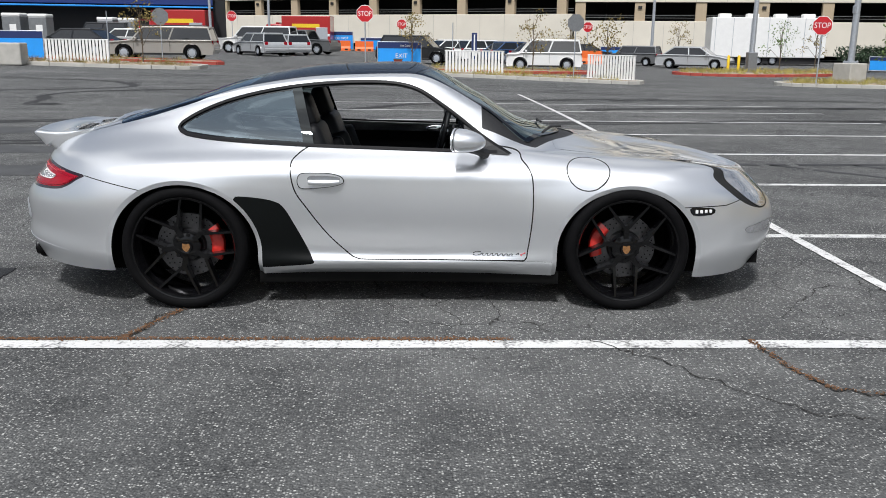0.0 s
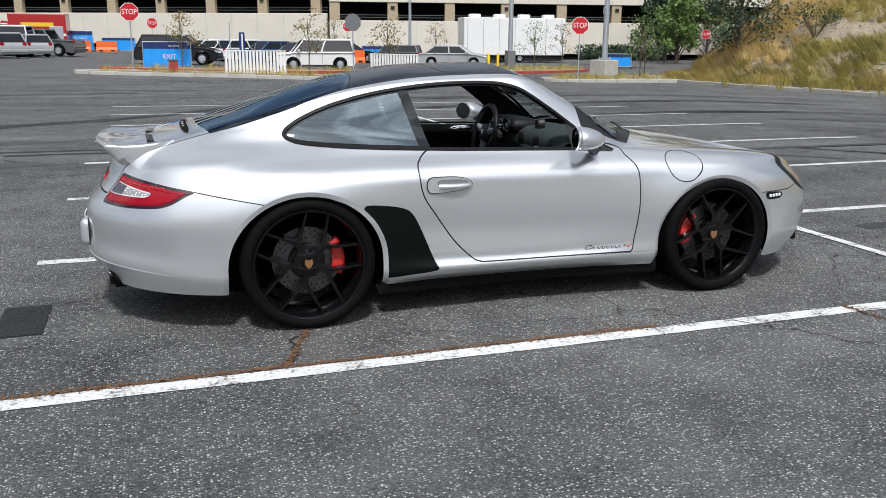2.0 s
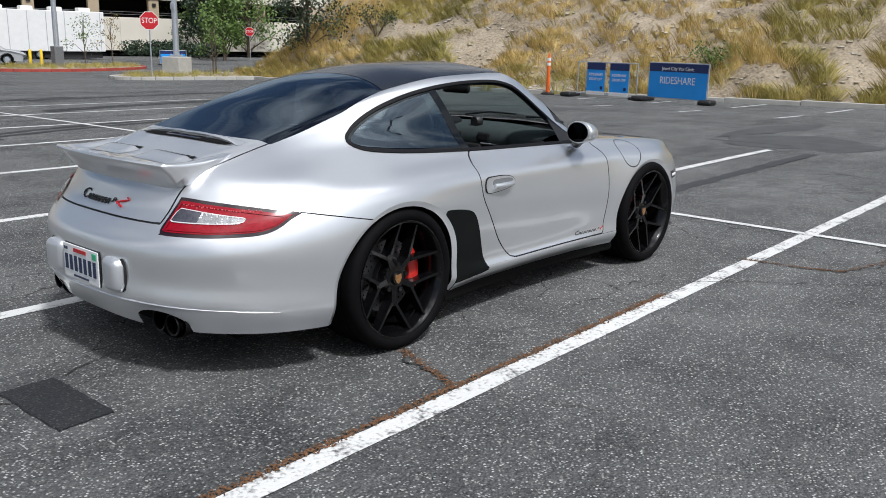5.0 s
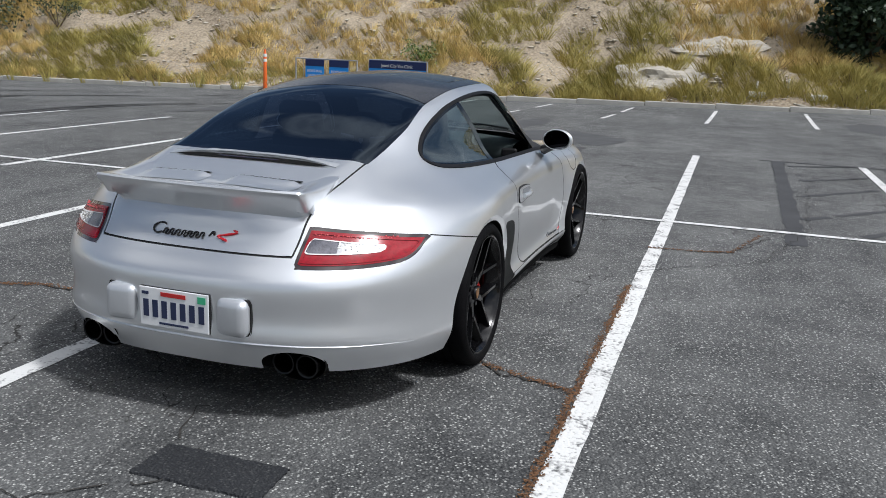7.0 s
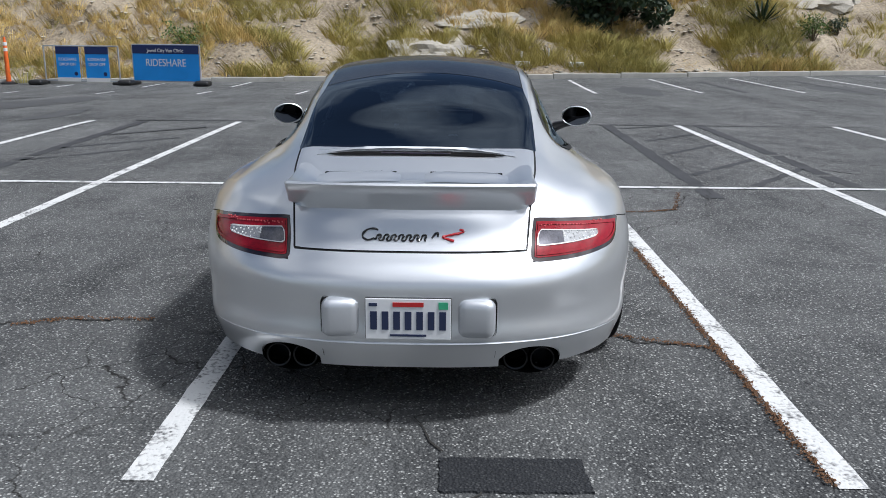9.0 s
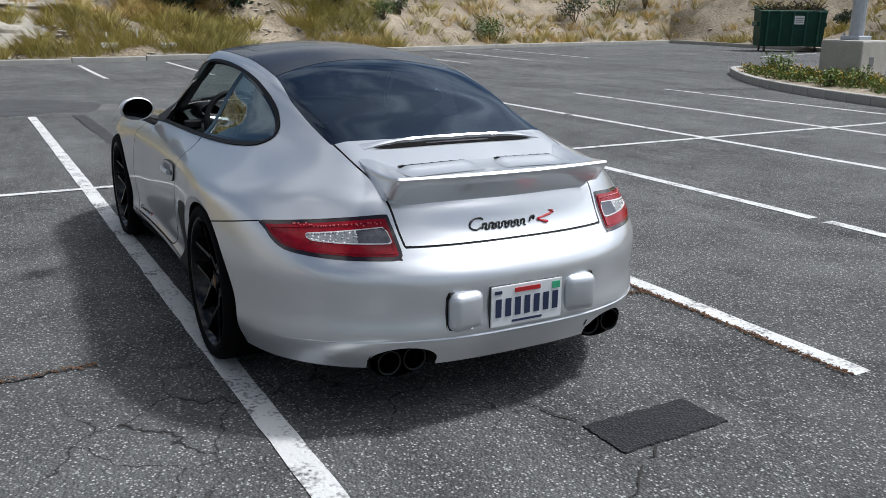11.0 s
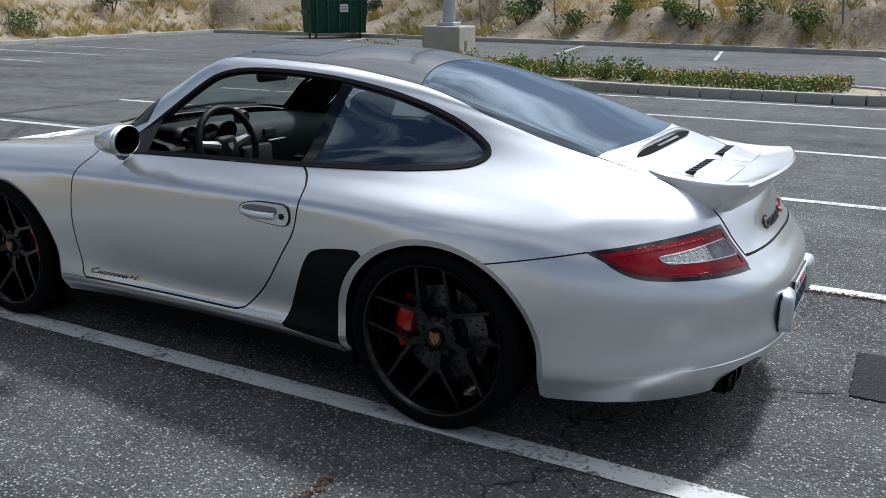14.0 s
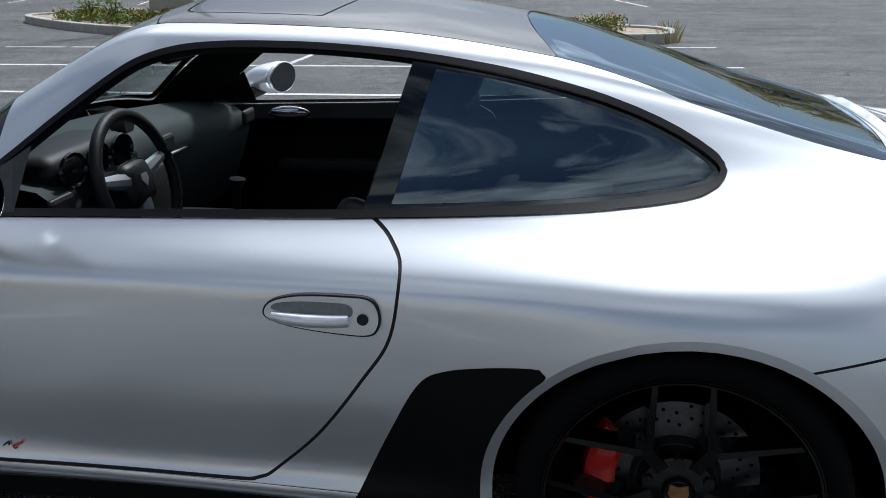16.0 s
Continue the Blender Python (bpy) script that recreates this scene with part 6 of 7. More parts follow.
for _ in range(24000):
    p = hill_point(RND.uniform(NEAR[0], NEAR[-1]) if RND.random() < .5 else RND.uniform(0, len(tp) - 1), RND.random() ** 1.3 * 16 + .1)
    r = RND.choice((.02, .03, .03, .04, .04, .05, .05, .06, .08, .13))
    o = len(sv)
    tilt = Vector((RND.uniform(-.5, .5), RND.uniform(-.5, .5), RND.uniform(.25, .5)))
    for dx, dy, dz in ((1, 0, .1), (-1, .2, .1), (.1, 1, .15), (0, -1, .1), (tilt.x, tilt.y, tilt.z), (0, 0, -.5)):
        sv.append(p + Vector((dx * RND.uniform(.5, 1.3), dy * RND.uniform(.5, 1.3), dz * RND.uniform(.6, 1.4))) * r)
    sf += [(o, o + 2, o + 4), (o + 2, o + 1, o + 4), (o + 1, o + 3, o + 4), (o + 3, o, o + 4), (o, o + 5, o + 2), (o + 2, o + 5, o + 1), (o + 1, o + 5, o + 3), (o + 3, o + 5, o)]
tagged(part("rubble", (sv, sf), M["rock"]), "pale stones strewn on the hillside", "stones", kind="stuff")


def toe_index(x, y):
    return int(np.argmin(np.hypot(tp[:, 0] - x, tp[:, 1] - y)))


def outcrop(x, y, d, size, seed):
    p = hill_point(toe_index(x, y), d) - Vector((0, 0, .12))
    bm = bmesh.new()
    bmesh.ops.create_icosphere(bm, subdivisions=4, radius=1)
    for v in bm.verts:
        n = noise.noise(v.co * 1.7 + Vector((seed, 0, 0))) * .5 + noise.noise(v.co * 4.5 + Vector((seed, 5, 0))) * .25 + noise.noise(v.co * 11) * .1
        v.co = Vector((v.co.x * size * .8, v.co.y * size * 1.25, v.co.z * size * .30)) * (1 + n)
    ob = part("rock_outcrop", bm, M["rock"], None, "", False, Matrix.Translation(p) @ Matrix.Rotation(radians(-30), 4, "Y"))
    tagged(ob, "pale weathered rock outcrop in the bank", "rock", "rock outcrops")


for x, y, d, s_, k in ((23.5, 0.4, 1.8, 1.25, 1), (24.3, -2.0, 3.6, 1.2, 2), (20.5, 10, 7, 1.6, 3), (27, -16, 6, 1.8, 4), (25, -11.5, 7.5, 1.5, 5), (19, 14.5, 10, 1.8, 6)):
    outcrop(x, y, d, s_, k)


def foliage(bm_v, bm_f, centre, radius, count, leaf, squash=1.0):
    for _ in range(count):
        while True:
            q = Vector((RND.uniform(-1, 1), RND.uniform(-1, 1), RND.uniform(-1, 1)))
            if .25 < q.length < 1:
                break
        c = centre + Vector((q.x, q.y, q.z * squash)) * radius
        a, b = Vector((RND.uniform(-1, 1), RND.uniform(-1, 1), RND.uniform(-1, 1))).normalized(), Vector((RND.uniform(-1, 1), RND.uniform(-1, 1), RND.uniform(-.6, 1))).normalized()
        s = a.cross(b).normalized()
        l = leaf * RND.uniform(.6, 1.3)
        o = len(bm_v)
        bm_v += [c, c + a * l * .5 + s * l * .28, c + a * l, c + a * l * .5 - s * l * .28]
        bm_f.append((o, o + 1, o + 2, o + 3))


def tree(base, height, crown, mat, label, lumps=14, leaves=60, leaf=.12, trunk=.06, name="tree", low=.45, category="tree", group=""):
    root = thing(name, label, category, Matrix.Translation(base), group)
    tv, tf = tube([(0, 0, -.05), (.03, .02, height * .35), (-.02, .04, height * .7), (0, 0, height * .95)], [trunk, trunk * .8, trunk * .5, trunk * .15], 7)
    lv, lf = [], []
    for k in range(lumps):
        a = 2.4 * k + RND.uniform(-.4, .4)
        h = height * (low + (1 - low) * (k + .5) / lumps)
        r = crown * (1 - .55 * ((k + .5) / lumps) ** 2) * RND.uniform(.35, 1)
        tip = Vector((r * math.cos(a), r * math.sin(a), h + RND.uniform(-.1, .1) * height))
        bv, bf = tube([(0, 0, max(.1, h - .25 * height)), tip * .55 + Vector((0, 0, h * .42)), tip], [trunk * .45, trunk * .28, trunk * .1], 5)
        tf += [tuple(i + len(tv) for i in q) for q in bf]
        tv += bv
        foliage(lv, lf, tip, crown * RND.uniform(.28, .5), leaves, leaf, .8)
    part("trunk", (tv, tf), M["bark"], root, "", True)
    part("crown", (lv, lf), mat, root, "loose crown of small leaves")
    return root


def bush(base, size, mat, label, count=420, leaf=.10, tall=1.0, group="bushes"):
    root = thing("bush", label, "bush", Matrix.Translation(base), group)
    tv, tf, lv, lf = [], [], [], []
    for k in range(7):
        a, r = 2.4 * k, size * RND.uniform(.15, .6)
        tip = Vector((r * math.cos(a), r * math.sin(a), size * tall * RND.uniform(.35, .9)))
        bv, bf = tube([(0, 0, -.1), tip * .5, tip], [.03, .02, .008], 5)
        tf += [tuple(i + len(tv) for i in q) for q in bf]
        tv += bv
        foliage(lv, lf, tip, size * RND.uniform(.3, .5), count // 7, leaf, tall)
    part("stem", (tv, tf), M["bark"], root, "", True)
    part("leaves", (lv, lf), mat, root)


def on_hill(x, y, d):
    return hill_point(toe_index(x, y), d)


def hill_near(x, y):
    return Vector(min(hv, key=lambda p: (p[0] - x) ** 2 + (p[1] - y) ** 2))


tree(hill_near(23.4, 28.4), 4.6, 1.9, M["leaf_dark"], "dark spiky evergreen shrub on the hillside", 26, 150, .16, .10, low=.1)
tree(Vector((27.9, -6.06, 1.45)), 4.6, 1.7, M["leaf_dark"], "dark dense evergreen on the hillside", 34, 300, .26, .12, low=.1)
bush(hill_near(24.4, 24.6), 1.3, M["leaf_dark"], "dark green bush among dry grass", 700)
bush(hill_near(30, 28), 1.3, M["leaf"], "green bush among dry grass", 600)
bush(on_hill(22.8, 9.0, 1.9), 1.0, M["leaf"], "low green bush behind the banners", 700, .09, .8)
bush(Vector((27.17, -13.35, 1.10)), .85, M["leaf"], "round bright green bush on the bank", 800, .09)
bush(Vector((29.2, -15.1, 1.30)), .7, M["leaf_dark"], "dark green bush on the bank", 600, .09)
bush(Vector((27.65, -18.7, 0.28)), .95, M["leaf"], "bright green bush on the bank", 800, .1)
bush(on_hill(28.9, -25.5, 1.8), 1.2, M["leaf_dark"], "dark green bush by the kerb corner", 900, .11)
bush(on_hill(29.5, -28.5, 2.2), 1.3, M["leaf"], "tall green bush by the kerb corner", 900, .11, 1.3)
bush(on_hill(30.0, -30.5, 3.5), 1.5, M["leaf_dark"], "dark bush behind the dumpster", 900, .12, 1.3)
for x, y, d, s_ in ((9.2, -28.2, 1.0, .8), (7.6, -27.8, 1.2, .6), (13, -29, 1.4, .9), (4.4, -27.2, .9, .8), (2.6, -26.8, 1.0, .9), (0.6, -26.2, .9, .8), (-2.5, -25.4, 1.1, .9), (-6, -24.8, 1, .8)):
    bush(on_hill(x, y, d), s_, M["leaf"], "feathery green clump above the far kerb", 500, .12, .9, "far bank bushes")
for k in range(10):
    bush(on_hill(22 - 3.3 * k + RND.uniform(-1, 1), -30.5 + .8 * k, RND.uniform(.7, 4.5)), RND.uniform(.6, 1.3), M["leaf_fresh"] if k % 3 else M["leaf_dark"], "leafy green bush on the far bank", 700, .12, .7, "far bank bushes")
# yucca
yc = thing("yucca", "spiky dark green yucca on the bank", "plant", Matrix.Translation((27.89, -11.71, 1.75)))
for k in range(22):
    a, e = 2.4 * k, radians(18 + 62 * (k / 22))
    d = Vector((math.cos(a) * math.cos(e), math.sin(a) * math.cos(e), math.sin(e)))
    s = Vector((-math.sin(a), math.cos(a), 0)) * .05
    part("blade", ([-s, s, d * .55 + s * 1.1, d * .55 - s * 1.1, d * 1.05, d * .5 - Vector((0, 0, .05))], [(0, 1, 2, 3), (3, 2, 4), (0, 5, 1), (1, 5, 2), (0, 3, 5), (3, 4, 5), (2, 5, 4)]), M["leaf_dark"], yc)

# ---- planter with lantana, light pole ----
lv, lf, fv, ff, dv_, df_ = [], [], [], [], [], []
for _ in range(1150):
    t = RND.random()
    x = -1.6 + 11.6 * t
    y = -11.9 - .5 * t - 2.9 * t * t + RND.uniform(-.5, .5) * (1 + .5 * t)
    h = .03 + .12 * max(0, noise.noise(Vector((x * .8, y * .8, 1)))) + RND.uniform(0, .06)
    c = Vector((x, y, .14 + h))
    foliage(lv if RND.random() < .75 else dv_, lf if len(lf) % 4 else lf, c, .17, 26, .06, .7) if RND.random() < .8 else foliage(dv_, df_, c, .17, 26, .06, .7)
    if RND.random() < .22:
        foliage(fv, ff, c + Vector((0, 0, .11)), .16, 7, .045, .3)
lf = [q for q in lf if max(q) < len(lv)]
for n_, vv, fc, mt, lb in (("ground_cover", lv, lf, "leaf_fresh", "low green lantana filling the planter"), ("yellow_flowers", fv, ff, "leaf_yellow", "small yellow flowers in the planter"), ("dead_growth", dv_, df_, "leaf_red", "dry brown growth in the planter")):
    fc = [q for q in fc if max(q) < len(vv)]
    tagged(part(n_, (vv, fc), M[mt]), lb, "plants", kind="stuff")
for x, y, s_ in ((3.4, -12.3, .36), (2.5, -12.1, .30), (1.9, -12.0, .34), (4.4, -12.5, .30), (8.3, -14.1, .40), (9.2, -14.8, .36), (5.9, -13.2, .32), (6.3, -13.0, .26)):
    bush(Vector((x, y, .15)), s_, M["leaf_fresh"], "leggy green shrub in the planter", 260, .06, 1.15, "planter shrubs")


def light_pole(x, y, side, turn, height, radius, label):
    z = ground_z(x, y)
    root = thing("light_pole", label, "light pole", pose(x, y, z, 0, 0, turn))
    base = part("pole_base", box((0, 0, .48), (side, side, 1.00), .035), M["concrete"], root, "weathered concrete base")
    part("base_plate", box((0, 0, 1.02), (.44, .44, .09), .02), M["galvanised"], root)
    for sx in (-1, 1):
        for sy in (-1, 1):
            part("anchor_bolt", rod((sx * .17, sy * .17, 1.05), (sx * .17, sy * .17, 1.12), .016, sides=6), M["galvanised"], root)
    part("shaft", rod((0, 0, 1.0), (0, 0, height), radius, radius * .72, 16), M["galvanised"], root)
    part("arm", tube([(0, 0, height - .6), (.25, 0, height - .1), (.8, 0, height + .15), (1.5, 0, height + .1)], [.07, .06, .05, .05], 8), M["galvanised"], root, "", True)
    part("lamp_head", box((1.9, 0, height + .06), (.95, .38, .16), .05), M["sign_grey"], root)
    return root, base


pole_a, base_a = light_pole(7.2, -14.8, .95, 3, 9.2, .15, "grey steel light pole on a square concrete base")
part("base_stencil", box((-.478, .1, .55), (.004, .16, .20), .001), M["sign_grey"], base_a, "faded dark stencil mark")
pole_b, base_b = light_pole(18.6, 31.75, .95, 20, 9.2, .14, "grey steel light pole on a concrete base")
part("pole_box", box((-.13, 0, 3.2), (.09, .16, .3), .01), M["galvanised"], pole_b)


# ---- barricades, banners, signs ----
def feet(root, xs, mat="black"):
    for x in xs:
        part("rubber_foot", box((x, -.05, .05), (.22, .55, .09), .03), M[mat], root, "black rubber foot")


def banner_frame(x, y, turn, w, h, panels, label, top=.12):
    z = ground_z(x, y)
    root = thing("banner_barrier", label, "banner", pose(x, y, z, 0, 0, turn), "banners")
    bm = rod((-w / 2, 0, top), (-w / 2, 0, h + top), .02)
    part("post", bm, M["galvanised"], root), part("post", rod((w / 2, 0, top), (w / 2, 0, h + top), .02), M["galvanised"], root)
    part("rail", rod((-w / 2, 0, h + top), (w / 2, 0, h + top), .02), M["galvanised"], root)
    part("rail", rod((-w / 2, 0, top), (w / 2, 0, top), .02), M["galvanised"], root)
    feet(root, (-w / 2, w / 2))
    for px_, pw, ph, texts, navy in panels:
        z0 = top + (h - ph) / 2
        nv = 9
        vs, fs = [], []
        for i in range(nv):
            for j in range(5):
                u, v_ = i / (nv - 1), j / 4
                vs.append((px_ + pw * (u - .5), -.026 - .006 * math.sin(u * 9 + v_ * 3) * math.sin(v_ * math.pi), z0 + ph * (1 - navy) * v_))
        for i in range(nv - 1):
            for j in range(4):
                fs.append((i * 5 + j, (i + 1) * 5 + j, (i + 1) * 5 + j + 1, i * 5 + j + 1))
        sheet = part("banner_sheet", (vs, fs), M["banner_blue"], root, "blue vinyl sheet", True)
        if navy:
            part("banner_header", box((px_, -.026, z0 + ph * (1 - navy / 2)), (pw, .01, ph * navy), .002), M["banner_navy"], root, "navy header strip")
        for body, size, ux, uz, stretch in texts:
            lettering("lettering", body, size, M["white"], sheet, Matrix.Translation((px_ + ux, -.040, z0 + ph * uz)), stretch)
    return root


banner_frame(21.33, 8.5, -102, 2.24, 1.08, ((0, 2.20, 1.05, (("RIDESHARE", .31, 0, .50, .86), ("Jewel City Vax Clinic", .15, 0, .85, .95)), .24),), "blue vinyl banner on a portable barrier by the kerb", .12)
dof = banner_frame(21.85, 11.3, -98, 2.48, 1.06, tuple((o, .77, 1.02, (("RIDESHARE", .125, 0, .62, .95), ("DROP OFF", .125, 0, .47, .95)), .22) for o in (-.44, .53)), "white barrier with two blue rideshare panels", .10)
for o in (-.44, .53):
    part("white_strip", box((o, -.032, .14), (.78, .006, .12), .001), M["white"], dof)
    part("round_mark", rod((o + .25, -.036, .32), (o + .25, -.03, .32), .06, sides=16), M["banner_navy"], dof)
for k in range(9):
    part("upright", rod((-1.22 + .305 * k, 0, .10), (-1.22 + .305 * k, 0, 1.16), .009, sides=6), M["galvanised"], dof)
banner_frame(-0.92, 39, 4, 2.2, 1.18, ((0, 2.15, 1.14, (("EXIT", .30, .1, .42, 1), ("Vax Clinic", .13, .3, .86, 1)), .26),), "blue exit banner on a portable barrier")
banner_frame(-18.14, 35.08, 4, 2.3, 1.2, ((0, 2.25, 1.15, (("EXIT", .30, -.2, .42, 1),), .26),), "blue exit banner beside the planted median")
banner_frame(-7.4, 80.3, 0, 2.2, 1.7, ((0, 2.1, 1.6, (("DO NOT", .32, 0, .62, 1), ("ENTER", .32, 0, .3, 1)), .2),), "blue do not enter banner behind orange barriers")
banner_frame(-4.2, 80.4, 0, 2.9, 1.2, ((0, 2.8, 1.1, (), .2),), "blue banner behind orange barriers")
banner_frame(11.5, 63, 0, 2.4, 1.3, ((0, 2.3, 1.2, (), .2),), "blue banner by the garage wall")
banner_frame(14.8, 60, 0, 2.4, 1.2, ((0, 2.3, 1.1, (), .2),), "blue banner by the garage wall")
banner_frame(29.2, 48.7, -35, 1.7, .85, ((0, 1.6, .78, (), .25),), "blue banner beside the far driveway")
for bx, by in ((21.3, 9.75), (20.75, 7.25), (21.5, 12.55)):
    part_ob = part("sand_bag", box((bx, by, ground_z(bx, by) + .08), (.5, .42, .16), .07, None, 3), M["black"], None, "", True)
    tagged(part_ob, "black sand bag on a barrier foot", "sand bag", "sand bags")


def barricade(x, y, turn, w, label):
    z = ground_z(x, y)
    root = thing("crowd_barrier", label, "barrier", pose(x, y, z, 0, 0, turn), "crowd barriers")
    part("frame", tube([(-w / 2, 0, .12), (-w / 2, 0, 1.08), (w / 2, 0, 1.08), (w / 2, 0, .12)], .02, 8, True), M["white"], root)
    n = int(w / .135)
    for k in range(n):
        xx = -w / 2 + w * (k + .5) / n
        part("slat", box((xx, 0, .60), (.095, .02, .94), .004), M["white"], root, "white slat")
    for xx in (-w / 2 + .15, w / 2 - .15):
        part("foot", box((xx, 0, .06), (.06, .6, .04), .01), M["galvanised"], root)


barricade(2.46, 32.4, 0, 2.55, "white slatted crowd barrier on the median")
barricade(8.04, 30.8, -48, 2.4, "white slatted crowd barrier at the median end")
barricade(-14.52, 32.56, 4, 2.65, "white slatted crowd barrier on the dry median")


def octagon(r):
    return [(r * math.cos(radians(22.5 + 45 * k)), r * math.sin(radians(22.5 + 45 * k))) for k in range(8)]


def stop_sign(x, y, z_mid, turn, back=False, size=.41):
    z = ground_z(x, y)
    root = thing("stop_sign", "grey back of an octagonal sign on a post" if back else "red octagonal stop sign on a steel post", "road sign", pose(x, y, z, 0, 0, turn), "stop signs")
    part("post", rod((0, .03, -.05), (0, .03, z_mid - z + size), .028, sides=8), M["galvanised"], root)
    face = part("sign_plate", extrude_poly(octagon(size), .008), M["sign_grey"] if back else M["white"], root, at=Matrix.Translation((0, 0, z_mid - z)))
    if not back:
        part("sign_face", extrude_poly(octagon(size * .94), .008), M["sign_red"], face, "red sign face", at=Matrix.Translation((0, -.003, 0)))
        lettering("lettering", "STOP", size * .78, M["white"], face, Matrix.Translation((0, -.010, 0)), .82)


stop_sign(-2.45, 35.95, 2.40, 2)
stop_sign(7.27, 35.08, 2.08, 6, True)
stop_sign(16.78, 30.86, 2.01, -28)
stop_sign(-1.3, 64.7, 2.3, 0)
stop_sign(-14.3, 63, 2.75, 0)
stop_sign(43.73, 59.45, 1.9, -40)
stop_sign(13, 62, 2.2, 0)
stop_sign(-12.32, 37.38, 2.2, 8, True)


def delineator(x, y):
    root = thing("delineator_post", "orange delineator post with white bands on a black base", "traffic post", pose(x, y, ground_z(x, y)) @ Matrix.Scale(1.22, 4))
    part("base", lathe(((.0, .0), (.21, .0), (.20, .04), (.10, .07), (.0, .07)), 10, "z"), M["black"], root)
    part("tube", lathe(((.06, .06), (.05, .6), (.045, 1.05), (.03, 1.07), (.03, 1.16), (.0, 1.17)), 16, "z"), M["orange"], root, "", True)
    for h in (.82, .96):
        part("white_band", lathe(((.0495, h), (.0495, h + .08)), 16, "z"), M["white"], root)


delineator(21.8, 13.6)
for x, y, h in ((24.1, -3.3, .5), (24.0, -3.0, .35)):
    p = on_hill(x, y, .7)
    ob = part("pipe_stub", rod((0, 0, -.1), (.04, 0, h), .03, sides=10), M["white"], None, "", True, Matrix.Translation(p))
    tagged(ob, "white plastic pipe stub on the bank", "pipe", "pipe stubs")
for x, y in ((23.6, -2.6), (24.3, -4.0)):
    p = on_hill(x, y, .5)
    ob = part("white_block", box((0, 0, .06), (.3, .5, .18), .03), M["white"], None, "", False, Matrix.Translation(p))
    tagged(ob, "white painted block behind the kerb", "block", "white blocks")
for x, y, dd in ((14.6, -28.9, 1.5), (10.5, -28.2, 1.2), (5, -27.2, 1.4), (0, -26, 1.2)):
    p = on_hill(x, y, dd)
    ob = part("fence_post", rod((0, 0, -.2), (.25, 0, 2.6), .035, sides=8), M["sign_grey"], None, "", True, Matrix.Translation(p))
    tagged(ob, "leaning grey steel post on the far bank", "post", "steel posts")

# ---- dumpster ----
du = thing("dumpster", "dark green steel dumpster filled with branches", "dumpster", pose(20.75, -29.2, 0, 0, 0, 232) @ Matrix.Diagonal((.92, .92, 1.12, 1)))
bm = bmesh.new()
vs = [bm.verts.new(p) for p in ((-1.35, -.75, .2), (1.35, -.75, .2), (1.35, .75, .2), (-1.35, .75, .2), (-1.42, -.85, 1.45), (1.42, -.85, 1.45), (1.42, .85, 1.62), (-1.42, .85, 1.62))]
for q in ((0, 1, 2, 3), (0, 4, 5, 1), (1, 5, 6, 2), (2, 6, 7, 3), (3, 7, 4, 0)):
    bm.faces.new([vs[i] for i in q])
bmesh.ops.solidify(bm, geom=bm.faces[:], thickness=.04)
part("bin", bm, M["dumpster"], du)
for k in range(5):
    part("rib", box((-1.1 + .55 * k, -.85, .85), (.06, .10, 1.2), .015, Matrix.Rotation(radians(4), 3, "X")), M["dumpster"], du)
part("rim", tube([(-1.42, -.85, 1.46), (1.42, -.85, 1.46), (1.42, .85, 1.63), (-1.42, .85, 1.63)], .04, 6, True), M["dumpster"], du)
for sx in (-1, 1):
    part("sleeve", box((sx * 1.46, 0, 1.0), (.12, 1.2, .16), .02), M["dumpster"], du)
    for sy in (-1, 1):
        part("caster", rod((sx * 1.1 - .03, sy * .6, .1), (sx * 1.1 + .03, sy * .6, .1), .1, sides=14), M["black"], du)
part("label_plate", box((.25, -.86, 1.15), (.42, .012, .30), .004), M["white"], du, "white label with grey bars")
for k in range(3):
    part("label_bar", box((.25, -.868, 1.22 - .07 * k), (.32, .006, .03)), M["sign_grey"], du)
bv, bf = [], []
for _ in range(70):
    a = Vector((RND.uniform(-1.2, 1.2), RND.uniform(-.7, .7), RND.uniform(1.2, 1.6)))
    b = a + Vector((RND.uniform(-.6, .6), RND.uniform(-.5, .5), RND.uniform(0, .45)))
    tv, tf = tube([a, (a + b) / 2 + Vector((0, 0, .06)), b], .018, 5)
    bf += [tuple(i + len(bv) for i in q) for q in tf]
    bv += tv
tagged(part("cut_brush", (bv, bf), M["bark"], du), kind="stuff")
fvv, fff = [], []
for k in range(6):
    foliage(fvv, fff, Vector((-1 + .4 * k, .1, 1.6)), .4, 60, .12, .5)
part("cut_leaves", (fvv, fff), M["leaf_red"], du)
